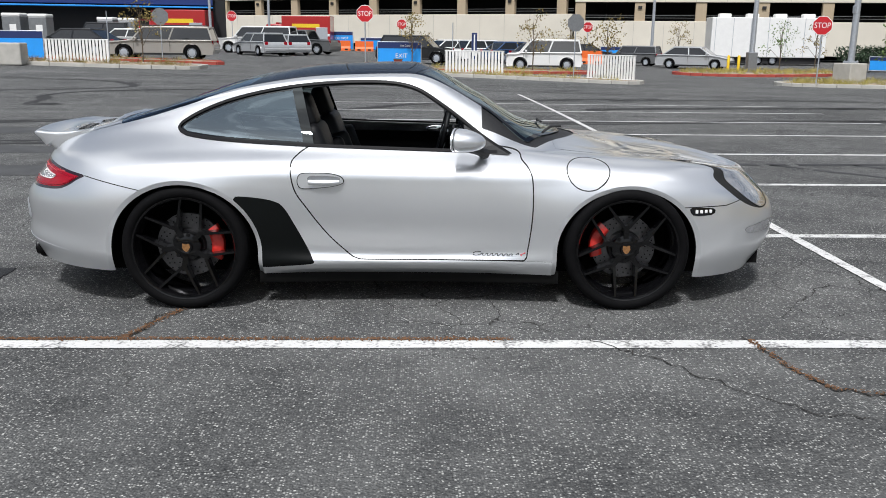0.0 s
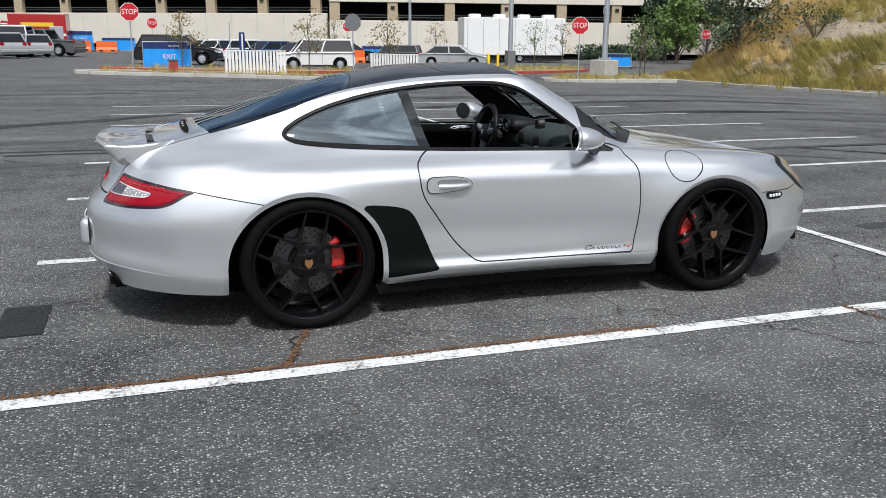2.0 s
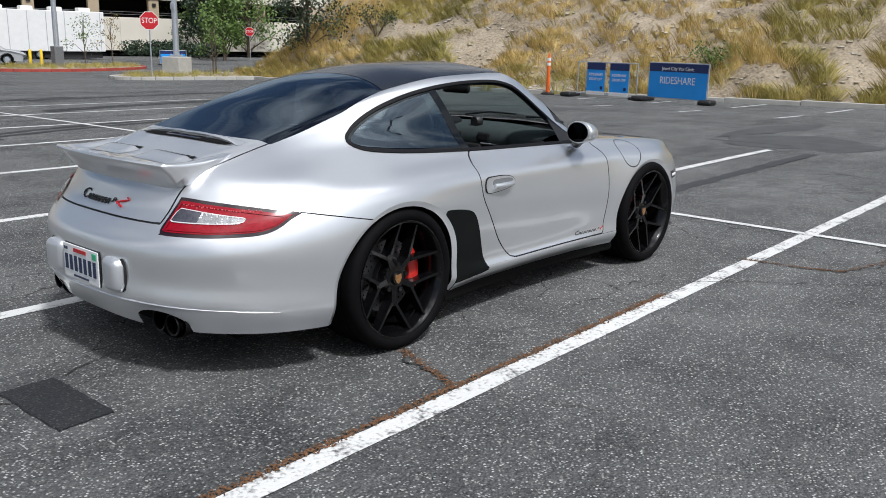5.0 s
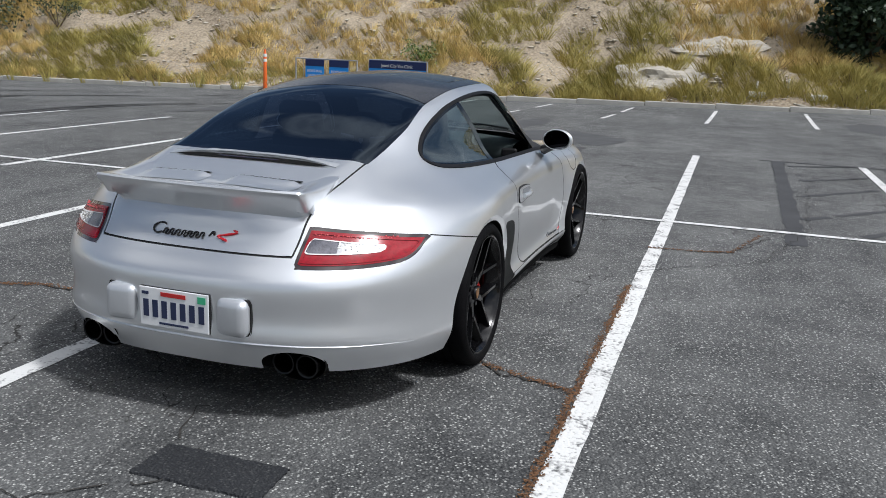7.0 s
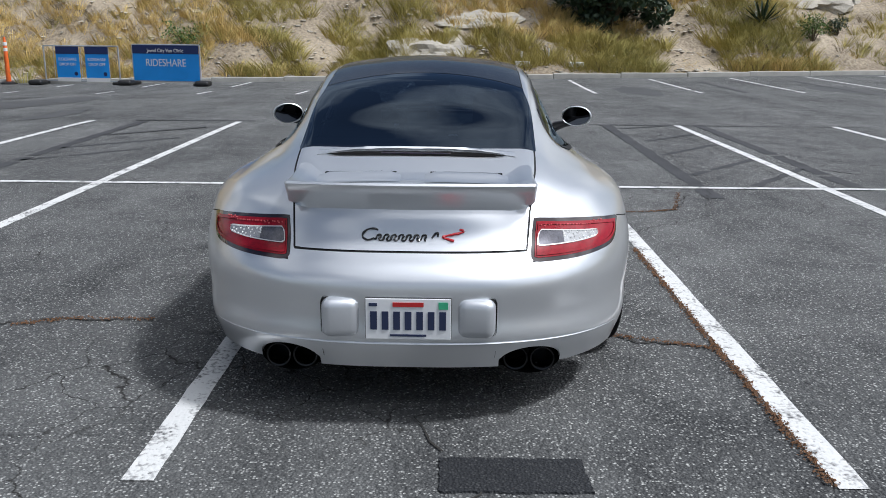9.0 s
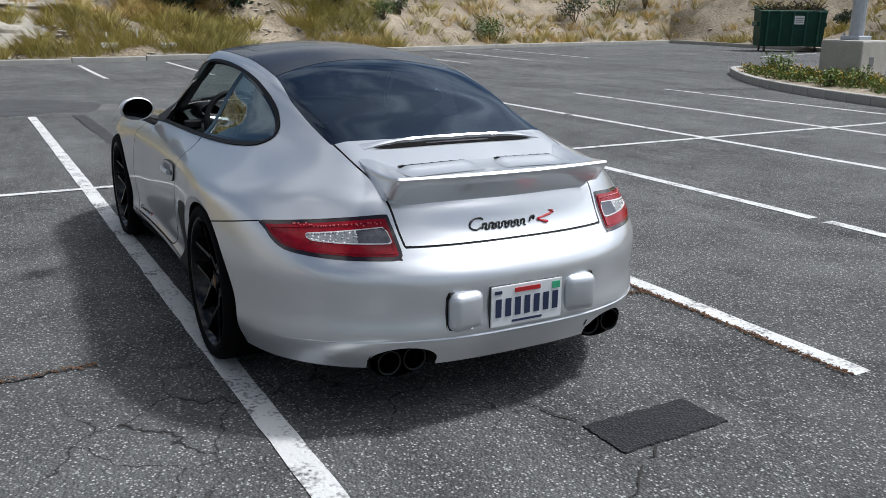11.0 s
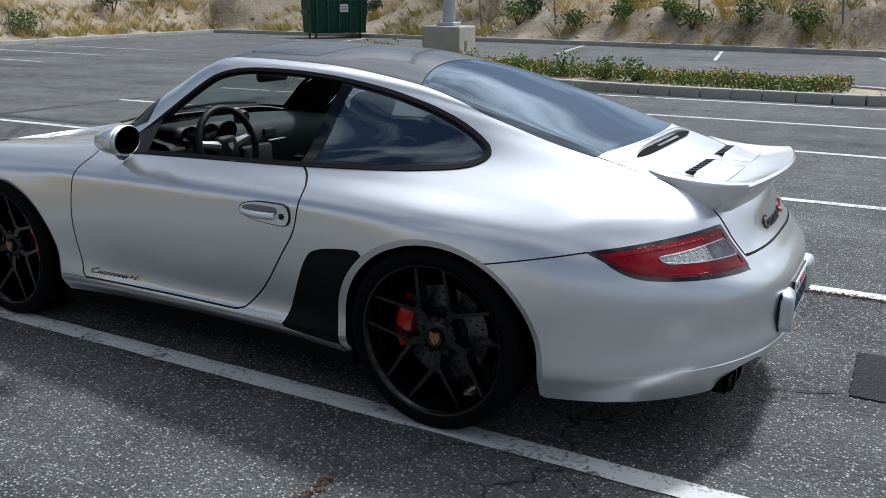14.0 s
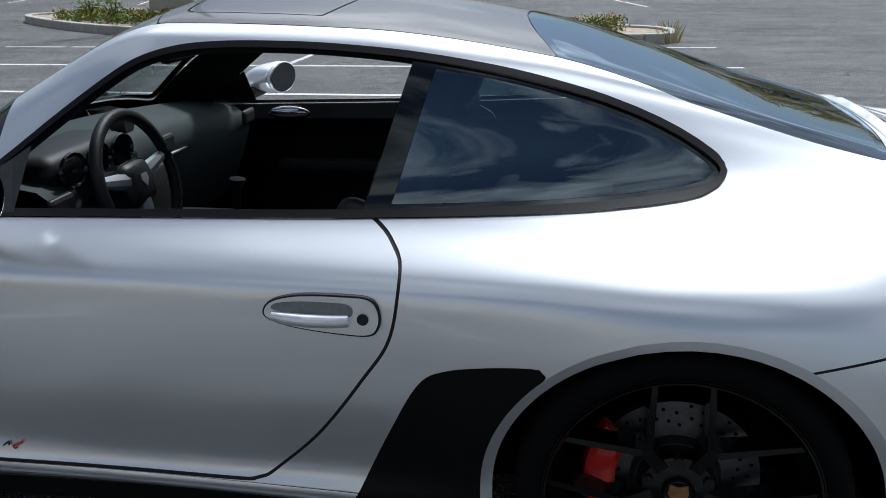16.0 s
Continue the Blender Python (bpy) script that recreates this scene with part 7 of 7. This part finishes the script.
# ---- parking garage ----
def garage(p0, p1, label, floors=4, bay=5.4, base=0.0, cut=None):
    a, b = Vector((*p0, 0)), Vector((*p1, 0))
    length = (b - a).length
    root = thing("parking_garage", label, "building", Matrix.Translation((a.x, a.y, base)) @ Matrix.Rotation(math.atan2(b.y - a.y, b.x - a.x), 4, "Z"))
    # shade behind the openings is painted: a near-black back wall
    part("inner_wall", box((length / 2, 9, 7), (length, .4, 15)), M["void"], root, "garage interior with its shade painted near black")
    z = 0.0
    for k in range(floors):
        lo, hi = (0, 2.95) if k == 0 else (4.6 + 2.95 * (k - 1), 5.9 + 2.95 * (k - 1))
        part("parapet", box((length / 2, .2, (lo + hi) / 2), (length, .4, hi - lo), .03), M["concrete_pale"], root, "pale concrete parapet")
        # upper slabs carry the same painted shade, the lowest keeps concrete
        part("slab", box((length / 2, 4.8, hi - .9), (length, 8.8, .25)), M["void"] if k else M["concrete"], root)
        n = int(length / bay)
        for i in range(n + 1):
            part("column", box((i * bay + .5, .34, hi + .85), (.95, .5, 1.72), .02), M["column"], root, "tan concrete column")
            if k < 2 and i % 2:
                part("wall_lamp", box((i * bay + .5, .02, hi + 1.2), (.36, .12, .26), .02), M["black"], root)
        for q in range(1, int(length / 2.7)):
            part("panel_joint", box((q * 2.7, -.003, (lo + hi) / 2), (.03, .02, hi - lo - .1)), M["concrete"], root)
        for h in (.28, .50):
            part("guard_cable", rod((0, .42, hi + h), (length, .42, hi + h), .02, sides=6), M["sign_grey"], root)
    return root


garage((14.5, 76.5), (62, 66), "pale concrete parking garage with dark openings")
garage((-60, 124), (14.3, 76.8), "long pale wing of a parking garage", 4, 5.4, .6)
low = thing("shop_front", "low shop building with a blue fascia", "building", pose(-30, 72, .5, 0, 0, 12))
part("wall", box((0, 0, 2.2), (26, 6, 4.4), .05), M["void"], low), part("fascia", box((0, -3.2, 3.9), (24, .5, 1.3), .04), M["banner_navy"], low, "blue fascia board")
for k in range(4):
    part("fascia_bar", box((-6 + 4 * k, -3.47, 3.95), (2.6, .04, .42), .01), M["white"], low, "pale lettering bar")
part("awning", box((0, -3.8, 3.05), (24, 1.6, .12), .02), M["banner_blue"], low)


# ---- parked vehicles ----
def wheel_set(root, xs, half, r, width=.22):
    for x in xs:
        for s in (-1, 1):
            w = part("wheel", lathe(((.0, .0), (r * .62, -.01), (r * .66, .01), (r * .7, -.005), (r * .95, .0), (r, .04), (r, width - .04), (r * .9, width)), 22), M["tyre"], root, "", True, pose(x, s * half, r, 0, 0, 0 if s < 0 else 180))
            part("rim", lathe(((.0, -.015), (r * .2, -.02), (r * .55, -.005), (r * .62, -.018)), 10), M["galvanised"], w)


PAINT = {}


def paint(name, c, rough=.3, metal=.3):
    if name not in PAINT:
        PAINT[name] = material("paint_" + name, c, rough, metal, vary=.03, scale=2, coat=.8)
    return PAINT[name]


VG = material("dark_car_glass", (.012, .014, .016), .05, 0, vary=.1, coat=.6)


def vehicle(name, label, category, at, L, W, H, colour, belt, hood, roof, r=.34, rear_cut=.08, clearance=.22, boxy=.0):
    """hood: (front of screen base, front of roof); roof: (rear of roof, rear deck start), as shares of the length from the nose."""
    x, y, turn = at
    root = thing(name, label, category, pose(x, y, ground_z(x, y), 0, 0, turn), "parked vehicles")
    h2 = W / 2

    def xs(t):
        return L / 2 - t * L
    wx = (xs(.19), xs(.80))

    def arch_pts(cx):
        return [(cx + r * 1.16 * math.cos(a), r + r * 1.16 * math.sin(a)) for a in np.linspace(-.25, math.pi + .25, 11)]
    nose_z = belt * (.80 + .12 * boxy)
    prof = [(xs(.985), clearance)] + [p for p in arch_pts(wx[1])[::-1]] + [p for p in arch_pts(wx[0])[::-1]] + [(xs(.015), clearance), (xs(0), clearance + .2), (xs(.004), nose_z * .82), (xs(.03), nose_z), (xs(.14), belt * .93), (xs(hood[0]), belt), (xs(roof[1]), belt * 1.01), (xs(1 - rear_cut * .25), belt * .97), (xs(1), belt * .72), (xs(.998), clearance + .22)]
    bm = bmesh.new()
    rings = []
    for yy, k in ((-h2 * .93, .985), (-h2, 1.0), (h2, 1.0), (h2 * .93, .985)):
        rings.append([bm.verts.new((px_ * (k if abs(px_) > L * .4 else 1), yy, max(.12, pz - (0 if k == 1 else .0)) if pz < belt * .8 else pz - (0 if k < 1 else .05))) for px_, pz in prof])
    n = len(prof)
    for a, b in zip(rings, rings[1:]):
        for i in range(n):
            bm.faces.new((a[i], a[(i + 1) % n], b[(i + 1) % n], b[i]))
    bm.faces.new(rings[0]), bm.faces.new(rings[-1][::-1])
    part("body", bm, colour, root, "", True)
    # cabin: lower glass band, pillars, roof
    f0, f1, r0, r1 = xs(hood[0]), xs(hood[1]), xs(roof[0]), xs(roof[1])
    t = h2 * .78

    def cab(z0, z1, inset, mat, nm, lab=""):
        u0, u1 = (z0 - belt) / (H - belt), (z1 - belt) / (H - belt)
        v, f = [], []
        for u, z in ((u0, z0), (u1, z1)):
            a, b = f0 + (f1 - f0) * u - inset, r1 + (r0 - r1) * u + inset
            w = (h2 * .95 + (t - h2 * .95) * u) - inset
            for px_, py_ in ((a, -w), (a, w), (b, w), (b, -w)):
                v.append((px_, py_, z))
        f = [(0, 1, 2, 3)[::-1], (4, 5, 6, 7), (0, 1, 5, 4), (1, 2, 6, 5), (2, 3, 7, 6), (3, 0, 4, 7)]
        return part(nm, (v, f), mat, root, lab)
    cab(belt - .06, H - .10, .015, VG, "glazing", "dark window glass")
    top = bmesh.new()
    add_box(top, ((f1 + r0) / 2, 0, H - .065), (f1 - r0 + .10, 2 * t + .03, .13), None, .055, 3)
    part("roof", top, colour, root, "", True)
    for u_f, u_r in ((0, 0),):
        for s in (-1, 1):
            for xa, xb in ((f0, f1), ((f0 + r1) / 2 + .15, (f1 + r0) / 2 + .1), (r1, r0)):
                part("pillar", tube([(xa, s * h2 * .945, belt - .03), (xb, s * t, H - .08)], .045, 6), colour, root)
    for s in (-1, 1):
        part("head_light", box((xs(.02), s * h2 * .72, nose_z * .86), (.14, h2 * .36, .13), .03), M["lamp_clear"], root)
        part("tail_light", box((xs(.985), s * h2 * .78, belt * .86), (.10, h2 * .26, .22), .03), M["lamp_red"], root)
        part("side_mirror", box((f0 - .25, s * (h2 + .08), belt + .06), (.12, .18, .12), .03), colour, root)
        part("door_line", box(((f0 + r1) / 2 + .1, s * (h2 + .001), belt * .66), (.012, .012, belt * .5)), M["seam"], root)
        part("door_line", box((f0 - .12, s * (h2 + .001), belt * .66), (.012, .012, belt * .5)), M["seam"], root)
        part("rocker", box((0, s * (h2 - .01), clearance + .03), (wx[0] - wx[1] - 2.4 * r, .03, .09), .01), M["black"], root)
    part("front_bumper", box((xs(.0) - .02, 0, clearance + .18), (.12, W * .93, .16), .04), M["black"], root)
    part("rear_bumper", box((xs(1) + .02, 0, clearance + .20), (.12, W * .93, .18), .04), colour, root)
    under = part("underside", box((0, 0, clearance + .12), (L * .86, W * .72, .2)), M["under"], root)
    wheel_set(root, wx, h2 * .99, r)
    return root


white_p, silver_p, black_p, beige_p, blue_p, grey_p, red_p = paint("white", (.72, .72, .71), .3, 0), paint("silver", (.45, .46, .47)), paint("black", (.012, .013, .015)), paint("pewter", (.36, .34, .31)), paint("blue", (.03, .08, .2)), paint("grey", (.13, .135, .14)), paint("red", (.36, .012, .015), .35, 0)
suv = vehicle("suv", "large pewter sport utility wagon with roof rack", "car", (-13.29, 40.88, 183), 5.57, 2.0, 1.70, beige_p, 1.03, (.26, .36), (.95, .985), .39, boxy=1, clearance=.30)
for s in (-1, 1):
    part("roof_rail", tube([(1.0, s * .68, 1.74), (-2.2, s * .68, 1.74)], .025, 6), M["black"], suv)
vehicle("sedan", "black four-door sedan behind the slatted barrier", "car", (-18.38, 42.69, 172), 4.9, 1.86, 1.45, black_p, .93, (.24, .40), (.74, .90))
truck = vehicle("pickup_truck", "white pickup truck with a white bed canopy", "car", (-11.87, 59.88, 170), 5.85, 2.03, 1.95, white_p, 1.18, (.26, .36), (.97, .99), .42, boxy=1, clearance=.36)
vehicle("wagon", "silver estate car with bicycles on the back", "car", (-10.69, 54.44, 128), 4.6, 1.8, 1.5, silver_p, .95, (.24, .38), (.92, .97))
vehicle("pickup_truck", "grey pickup truck parked far off", "car", (-8.7, 61.41, 160), 5.4, 1.95, 1.8, grey_p, 1.1, (.26, .38), (.62, .68), .4, boxy=1)
vehicle("compact_suv", "black compact sport utility car behind the exit banner", "car", (-0.07, 47.54, -14), 4.62, 1.86, 1.67, black_p, 1.02, (.24, .38), (.90, .97), .37, clearance=.26)
vehicle("hatchback", "white boxy hatchback with dark windows", "car", (6.88, 42.69, 176), 4.12, 1.80, 1.66, white_p, .98, (.20, .33), (.95, .985), .34, boxy=1)
vehicle("sedan", "silver four-door sedan beside the red island", "car", (18.46, 52.63, -30), 4.84, 1.84, 1.46, silver_p, .93, (.25, .40), (.76, .90), .33)
vehicle("small_car", "grey small hatchback with white roof", "car", (15.62, 57.74, 150), 3.75, 1.7, 1.42, grey_p, .92, (.22, .32), (.95, .985), .31, boxy=.5)
vehicle("sedan", "black low sedan by the garage", "car", (12.34, 60.11, 12), 4.7, 1.84, 1.42, black_p, .92, (.25, .40), (.76, .90))
vehicle("sedan", "white sedan in the far row", "car", (2.71, 57.63, 25), 4.6, 1.8, 1.45, white_p, .92, (.25, .40), (.76, .90))
vehicle("sedan", "white hatchback in the far row", "car", (4.75, 56.72, 25), 4.5, 1.8, 1.5, white_p, .94, (.24, .38), (.86, .95))
vehicle("sedan", "blue sedan in the far row", "car", (6.73, 55.76, 25), 4.6, 1.8, 1.45, blue_p, .92, (.25, .40), (.76, .90))
vehicle("sedan", "dark grey sedan in the far row", "car", (8.52, 53.76, 25), 4.6, 1.8, 1.45, grey_p, .92, (.25, .40), (.76, .90))
vehicle("suv", "black boxy off-roader in the distant row", "car", (-22.55, 57.85, 178), 4.4, 1.9, 1.85, black_p, 1.15, (.28, .36), (.96, .985), .4, boxy=1)
vehicle("sedan", "white sedan in the distant row", "car", (-20.17, 56.25, 178), 4.6, 1.8, 1.5, white_p, .94, (.24, .38), (.84, .93))
vehicle("small_car", "silver hatchback beside the wagon", "car", (-9.22, 57.85, 120), 4.0, 1.75, 1.45, silver_p, .95, (.22, .34), (.92, .97))


def box_truck(x, y, turn, label):
    root = thing("rescue_truck", label, "truck", pose(x, y, ground_z(x, y), 0, 0, turn), "rescue trucks")
    part("cargo_body", box((-.8, 0, 1.85), (4.6, 2.4, 2.5), .06), red_p, root)
    part("cab", box((2.2, 0, 1.5), (1.7, 2.2, 1.7), .2, None, 3), red_p, root, "", True)
    part("windscreen", box((2.75, 0, 1.95), (.65, 2.0, .6), .08), VG, root)
    for s in (-1, 1):
        part("white_band", box((-.8, s * 1.205, 1.35), (4.5, .01, .22)), M["white"], root)
        part("lettering_bar", box((-.8, s * 1.205, 2.2), (2.6, .01, .34)), M["yellow"], root, "pale lettering bar")
        part("locker", box((-2.3, s * 1.21, 1.5), (1.1, .02, 1.1), .01), M["galvanised"], root)
        part("window", box((2.1, s * 1.09, 1.95), (.8, .06, .5), .02), VG, root)
    part("light_bar", box((2.0, 0, 2.42), (.3, 1.5, .14), .04), M["lamp_red"], root)
    part("chassis", box((0, 0, .6), (6.2, 2.1, .3)), M["under"], root)
    wheel_set(root, (2.2, -1.7), 1.15, .45)


box_truck(-11.3, 79.4, 176, "red rescue truck with white band by the garage")
box_truck(-20.8, 70.5, 176, "red rescue truck parked far behind the cars")
tr = thing("trailer", "long white office trailer by the garage", "trailer", pose(27.2, 63.2, ground_z(27, 63), 0, 0, -8))
part("trailer_body", box((0, 0, 2.1), (8.6, 2.6, 3.0), .05), M["white"], tr)
for k in range(7):
    part("panel_rib", box((-4 + 1.33 * k, -1.305, 2.1), (.04, .02, 2.9)), M["galvanised"], tr)
for k in range(4):
    part("roof_unit", box((-3.2 + 2.1 * k, -.2, 3.72), (.9, .8, .34), .08), M["white"], tr)
part("skirt", box((0, 0, .38), (8.2, 2.2, .5)), M["void"], tr)
wheel_set(tr, (-.6, .5), 1.1, .38)
for x, y in ((-9.5, 80), (-7.4, 79.6), (-5.2, 79.8), (12.6, 58.6), (10.3, 59.5)):
    z = ground_z(x, y)
    root = thing("water_barrier", "orange plastic road barrier", "barrier", pose(x, y, z), "orange barriers")
    v, f = extrude_poly(((-.3, 0), (.3, 0), (.28, .22), (.12, .42), (.10, .95), (-.10, .95), (-.12, .42), (-.28, .22)), 1.75)
    part("shell", (v, f), M["orange"], root, at=Matrix.Rotation(radians(90), 4, "Z"))
    for s in (-.5, .5):
        part("fork_slot", box((s, -.29, .14), (.3, .06, .14), .01), M["seam"], root)
for x, y in ((18.29, 45.74), (18.86, 45.62)):
    root = thing("bollard", "yellow steel bollard on the island", "bollard", pose(x, y, ground_z(x, y) + .1), "yellow bollards")
    part("bollard_tube", lathe(((.0, .95), (.05, .94), (.08, .9), (.085, .0)), 14, "z"), M["yellow"], root, "", True)
ps = thing("pay_station", "blue and grey parking pay station", "pay station", pose(3.26, 45.4, ground_z(3.3, 45.4)))
part("pillar", box((0, 0, .95), (.30, .25, 1.9), .03), M["banner_navy"], ps), part("stripe", box((0, -.13, 1.2), (.08, .02, 1.2), .005), M["white"], ps), part("foot_box", box((0, 0, .2), (.36, .3, .4), .02), M["sign_grey"], ps)
for x, y, h, r_, lb in ((18.1, 62.3, 9, .13, "tall grey lamp post by the garage"), (18.91, 43.82, 9, .15, "tall grey lamp post on the red island"), (-14.74, 57.85, 9, .11, "slim lamp post behind the parked cars"), (-12.4, 68.6, 9, .12, "slim lamp post near the garage"), (1.56, 33.64, 2.25, .03, "thin steel post on the median"), (-13.99, 34.92, 2.3, .03, "thin steel post on the dry median")):
    root = thing("lamp_post" if h > 5 else "steel_post", lb, "post", pose(x, y, ground_z(x, y)), "posts")
    part("shaft", rod((0, 0, -.05), (0, 0, h), r_, r_ * .7, 12), M["galvanised"], root)
    if h > 5:
        part("foot_box", box((0, 0, .6), (r_ * 3.4, r_ * 3.4, 1.3), .03), M["sign_grey"], root)
bl = thing("concrete_block", "low rough concrete block", "block", pose(-17.04, 31.48, ground_z(-17, 31.5), 0, 0, 5))
part("block_body", box((0, 0, .45), (1.5, .9, .9), .06), M["concrete"], bl)
bx = thing("utility_box", "small rusty brown utility box", "utility box", pose(-0.84, 32.92, ground_z(-.8, 33)))
part("box_body", box((0, 0, .3), (.35, .3, .6), .02), M["kerb_red"], bx), part("box_lid", box((0, 0, .62), (.4, .34, .05), .01), M["bark"], bx)
for k, (x, y) in enumerate(((-24.6, 49.4), (-23.2, 49.8), (-20.6, 58.2), (-22, 58))):
    root = thing("portable_toilet", "grey and white portable toilet cabin", "cabin", pose(x, y, ground_z(x, y)), "portable toilets")
    part("cabin_body", box((0, 0, 1.0), (1.1, 1.1, 2.0), .04), M["sign_grey"], root), part("cabin_roof", box((0, 0, 2.1), (1.15, 1.15, .22), .08), M["white"], root), part("cabin_sign", box((.1, -.56, 1.3), (.4, .02, .5), .005), M["white"], root)

# ---- planting on the islands ----
for x, y, h, c, mt, lb in ((-12.7, 35.56, 2.7, .9, "leaf_red", "thin young tree with yellowing leaves"), (5.76, 38.38, 2.7, 1.0, "leaf_red", "sparse young tree with autumn leaves"), (8.16, 32.2, 2.3, .9, "leaf_red", "sparse young tree with autumn leaves"), (-0.29, 38.38, 2.6, 1.0, "leaf_red", "sparse young tree behind the exit banner"), (20.72, 44.27, 2.6, 1.0, "leaf", "young green tree on the red island"), (24.79, 48.67, 2.8, .9, "leaf_red", "sparse young tree by the driveway"), (20.52, 31.72, 2.4, .9, "leaf", "young staked tree on the corner island"), (21.36, 32.68, 2.8, 1.0, "leaf", "young tree on the corner island"), (10.5, 55, 3.0, 1.1, "leaf_red", "sparse young tree by the garage"), (19.5, 60, 3, 1.0, "leaf_red", "sparse young tree by the garage")):
    tree(Vector((x, y, ground_z(x, y) + .1)), h, c, M[mt], lb, 9, 34, .12, .035, group="young trees")
for x, y, h, c, mt in ((40, 58, 5, 1.8, "leaf"), (42, 64, 6, 2.0, "leaf_dark"), (44, 66, 6, 3, "leaf"), (50, 68, 7, 4, "leaf"), (57, 76, 8, 5, "leaf_dark"), (48, 80, 7, 4, "leaf"), (63, 80, 8, 5, "leaf")):
    tree(Vector((x, y, ground_z(x, y))), h, c, M[mt], "broad green tree by the far driveway", 22, 130, .30, .16, low=.25, group="driveway trees")
vs, fs = [], []
for x0, x1, y0, h in ((29, 33, 50, 1.0), (30, 34, 56, 1.0)):
    for k in range(16):
        foliage(vs, fs, Vector((x0 + (x1 - x0) * k / 15, y0 + RND.uniform(-.4, .4), .5)), h * .7, 130, .18, .8)
tagged(part("hedge", (vs, fs), M["leaf_dark"]), "dark clipped hedge by the driveway", "hedge", kind="stuff")
low_g, dead = [], []
for sm, n, dst, z in ((ISL_R, 260, low_g, .12), (ISL_RED, 320, low_g, .14), (ISL_MED, 170, low_g, .1), (ISL_RED2, 120, low_g, .1), (ISL_L, 200, dead, .1), (ISL_L2, 120, dead, .08)):
    cx, cy = sm[:, 0].mean(), sm[:, 1].mean()
    for _ in range(n):
        p = sm[RND.randrange(len(sm))]
        t = RND.random() ** .6 * .92
        x, y = cx + (p[0] - cx) * t, cy + (p[1] - cy) * t
        dst.append((Vector((x, y, ground_z(x, y) + z)), RND.uniform(.16, .34)))
grass("island_grass", low_g, M["straw_green"], "low green grass on the islands", 16, .6)
grass("dead_plants", dead, M["leaf_red"], "dead brown plants on the dry median", 16, .6)
grass("kerb_weeds", [(Vector((20.6 + .12 * k, 25 - 1.5 * k, -.4 + .02 * k)), RND.uniform(.4, .8)) for k in range(9)] + [(Vector((-2.3, -11.3, .0)), .35), (Vector((-2.4, -12.6, 0)), .3)], M["straw_green"], "green weeds growing along the kerb", 40, .5)
# far brown hill behind the driveway
fh_v, fh_f = [], []
for i in range(40):
    for j in range(12):
        x, y = 45 + i * 6, 110 + j * 9 - i * 1.8
        z = min(1, j / 3) * (9 + 7 * noise.noise(Vector((x * .02, y * .02, 0))) + j * 3.2) - 2
        fh_v.append((x, y, z))
for i in range(39):
    for j in range(11):
        fh_f.append((i * 12 + j, (i + 1) * 12 + j, (i + 1) * 12 + j + 1, i * 12 + j + 1))
tagged(part("far_hill", (fh_v, fh_f), M["soil"], None, "", True), "distant brown hill", "hill", kind="structure")
cup = part("paper_scrap", box((1.2, 17.2, .05), (.16, .12, .08), .03), M["white"], None, "", True)
tagged(cup, "small white scrap of paper on the asphalt", "litter")
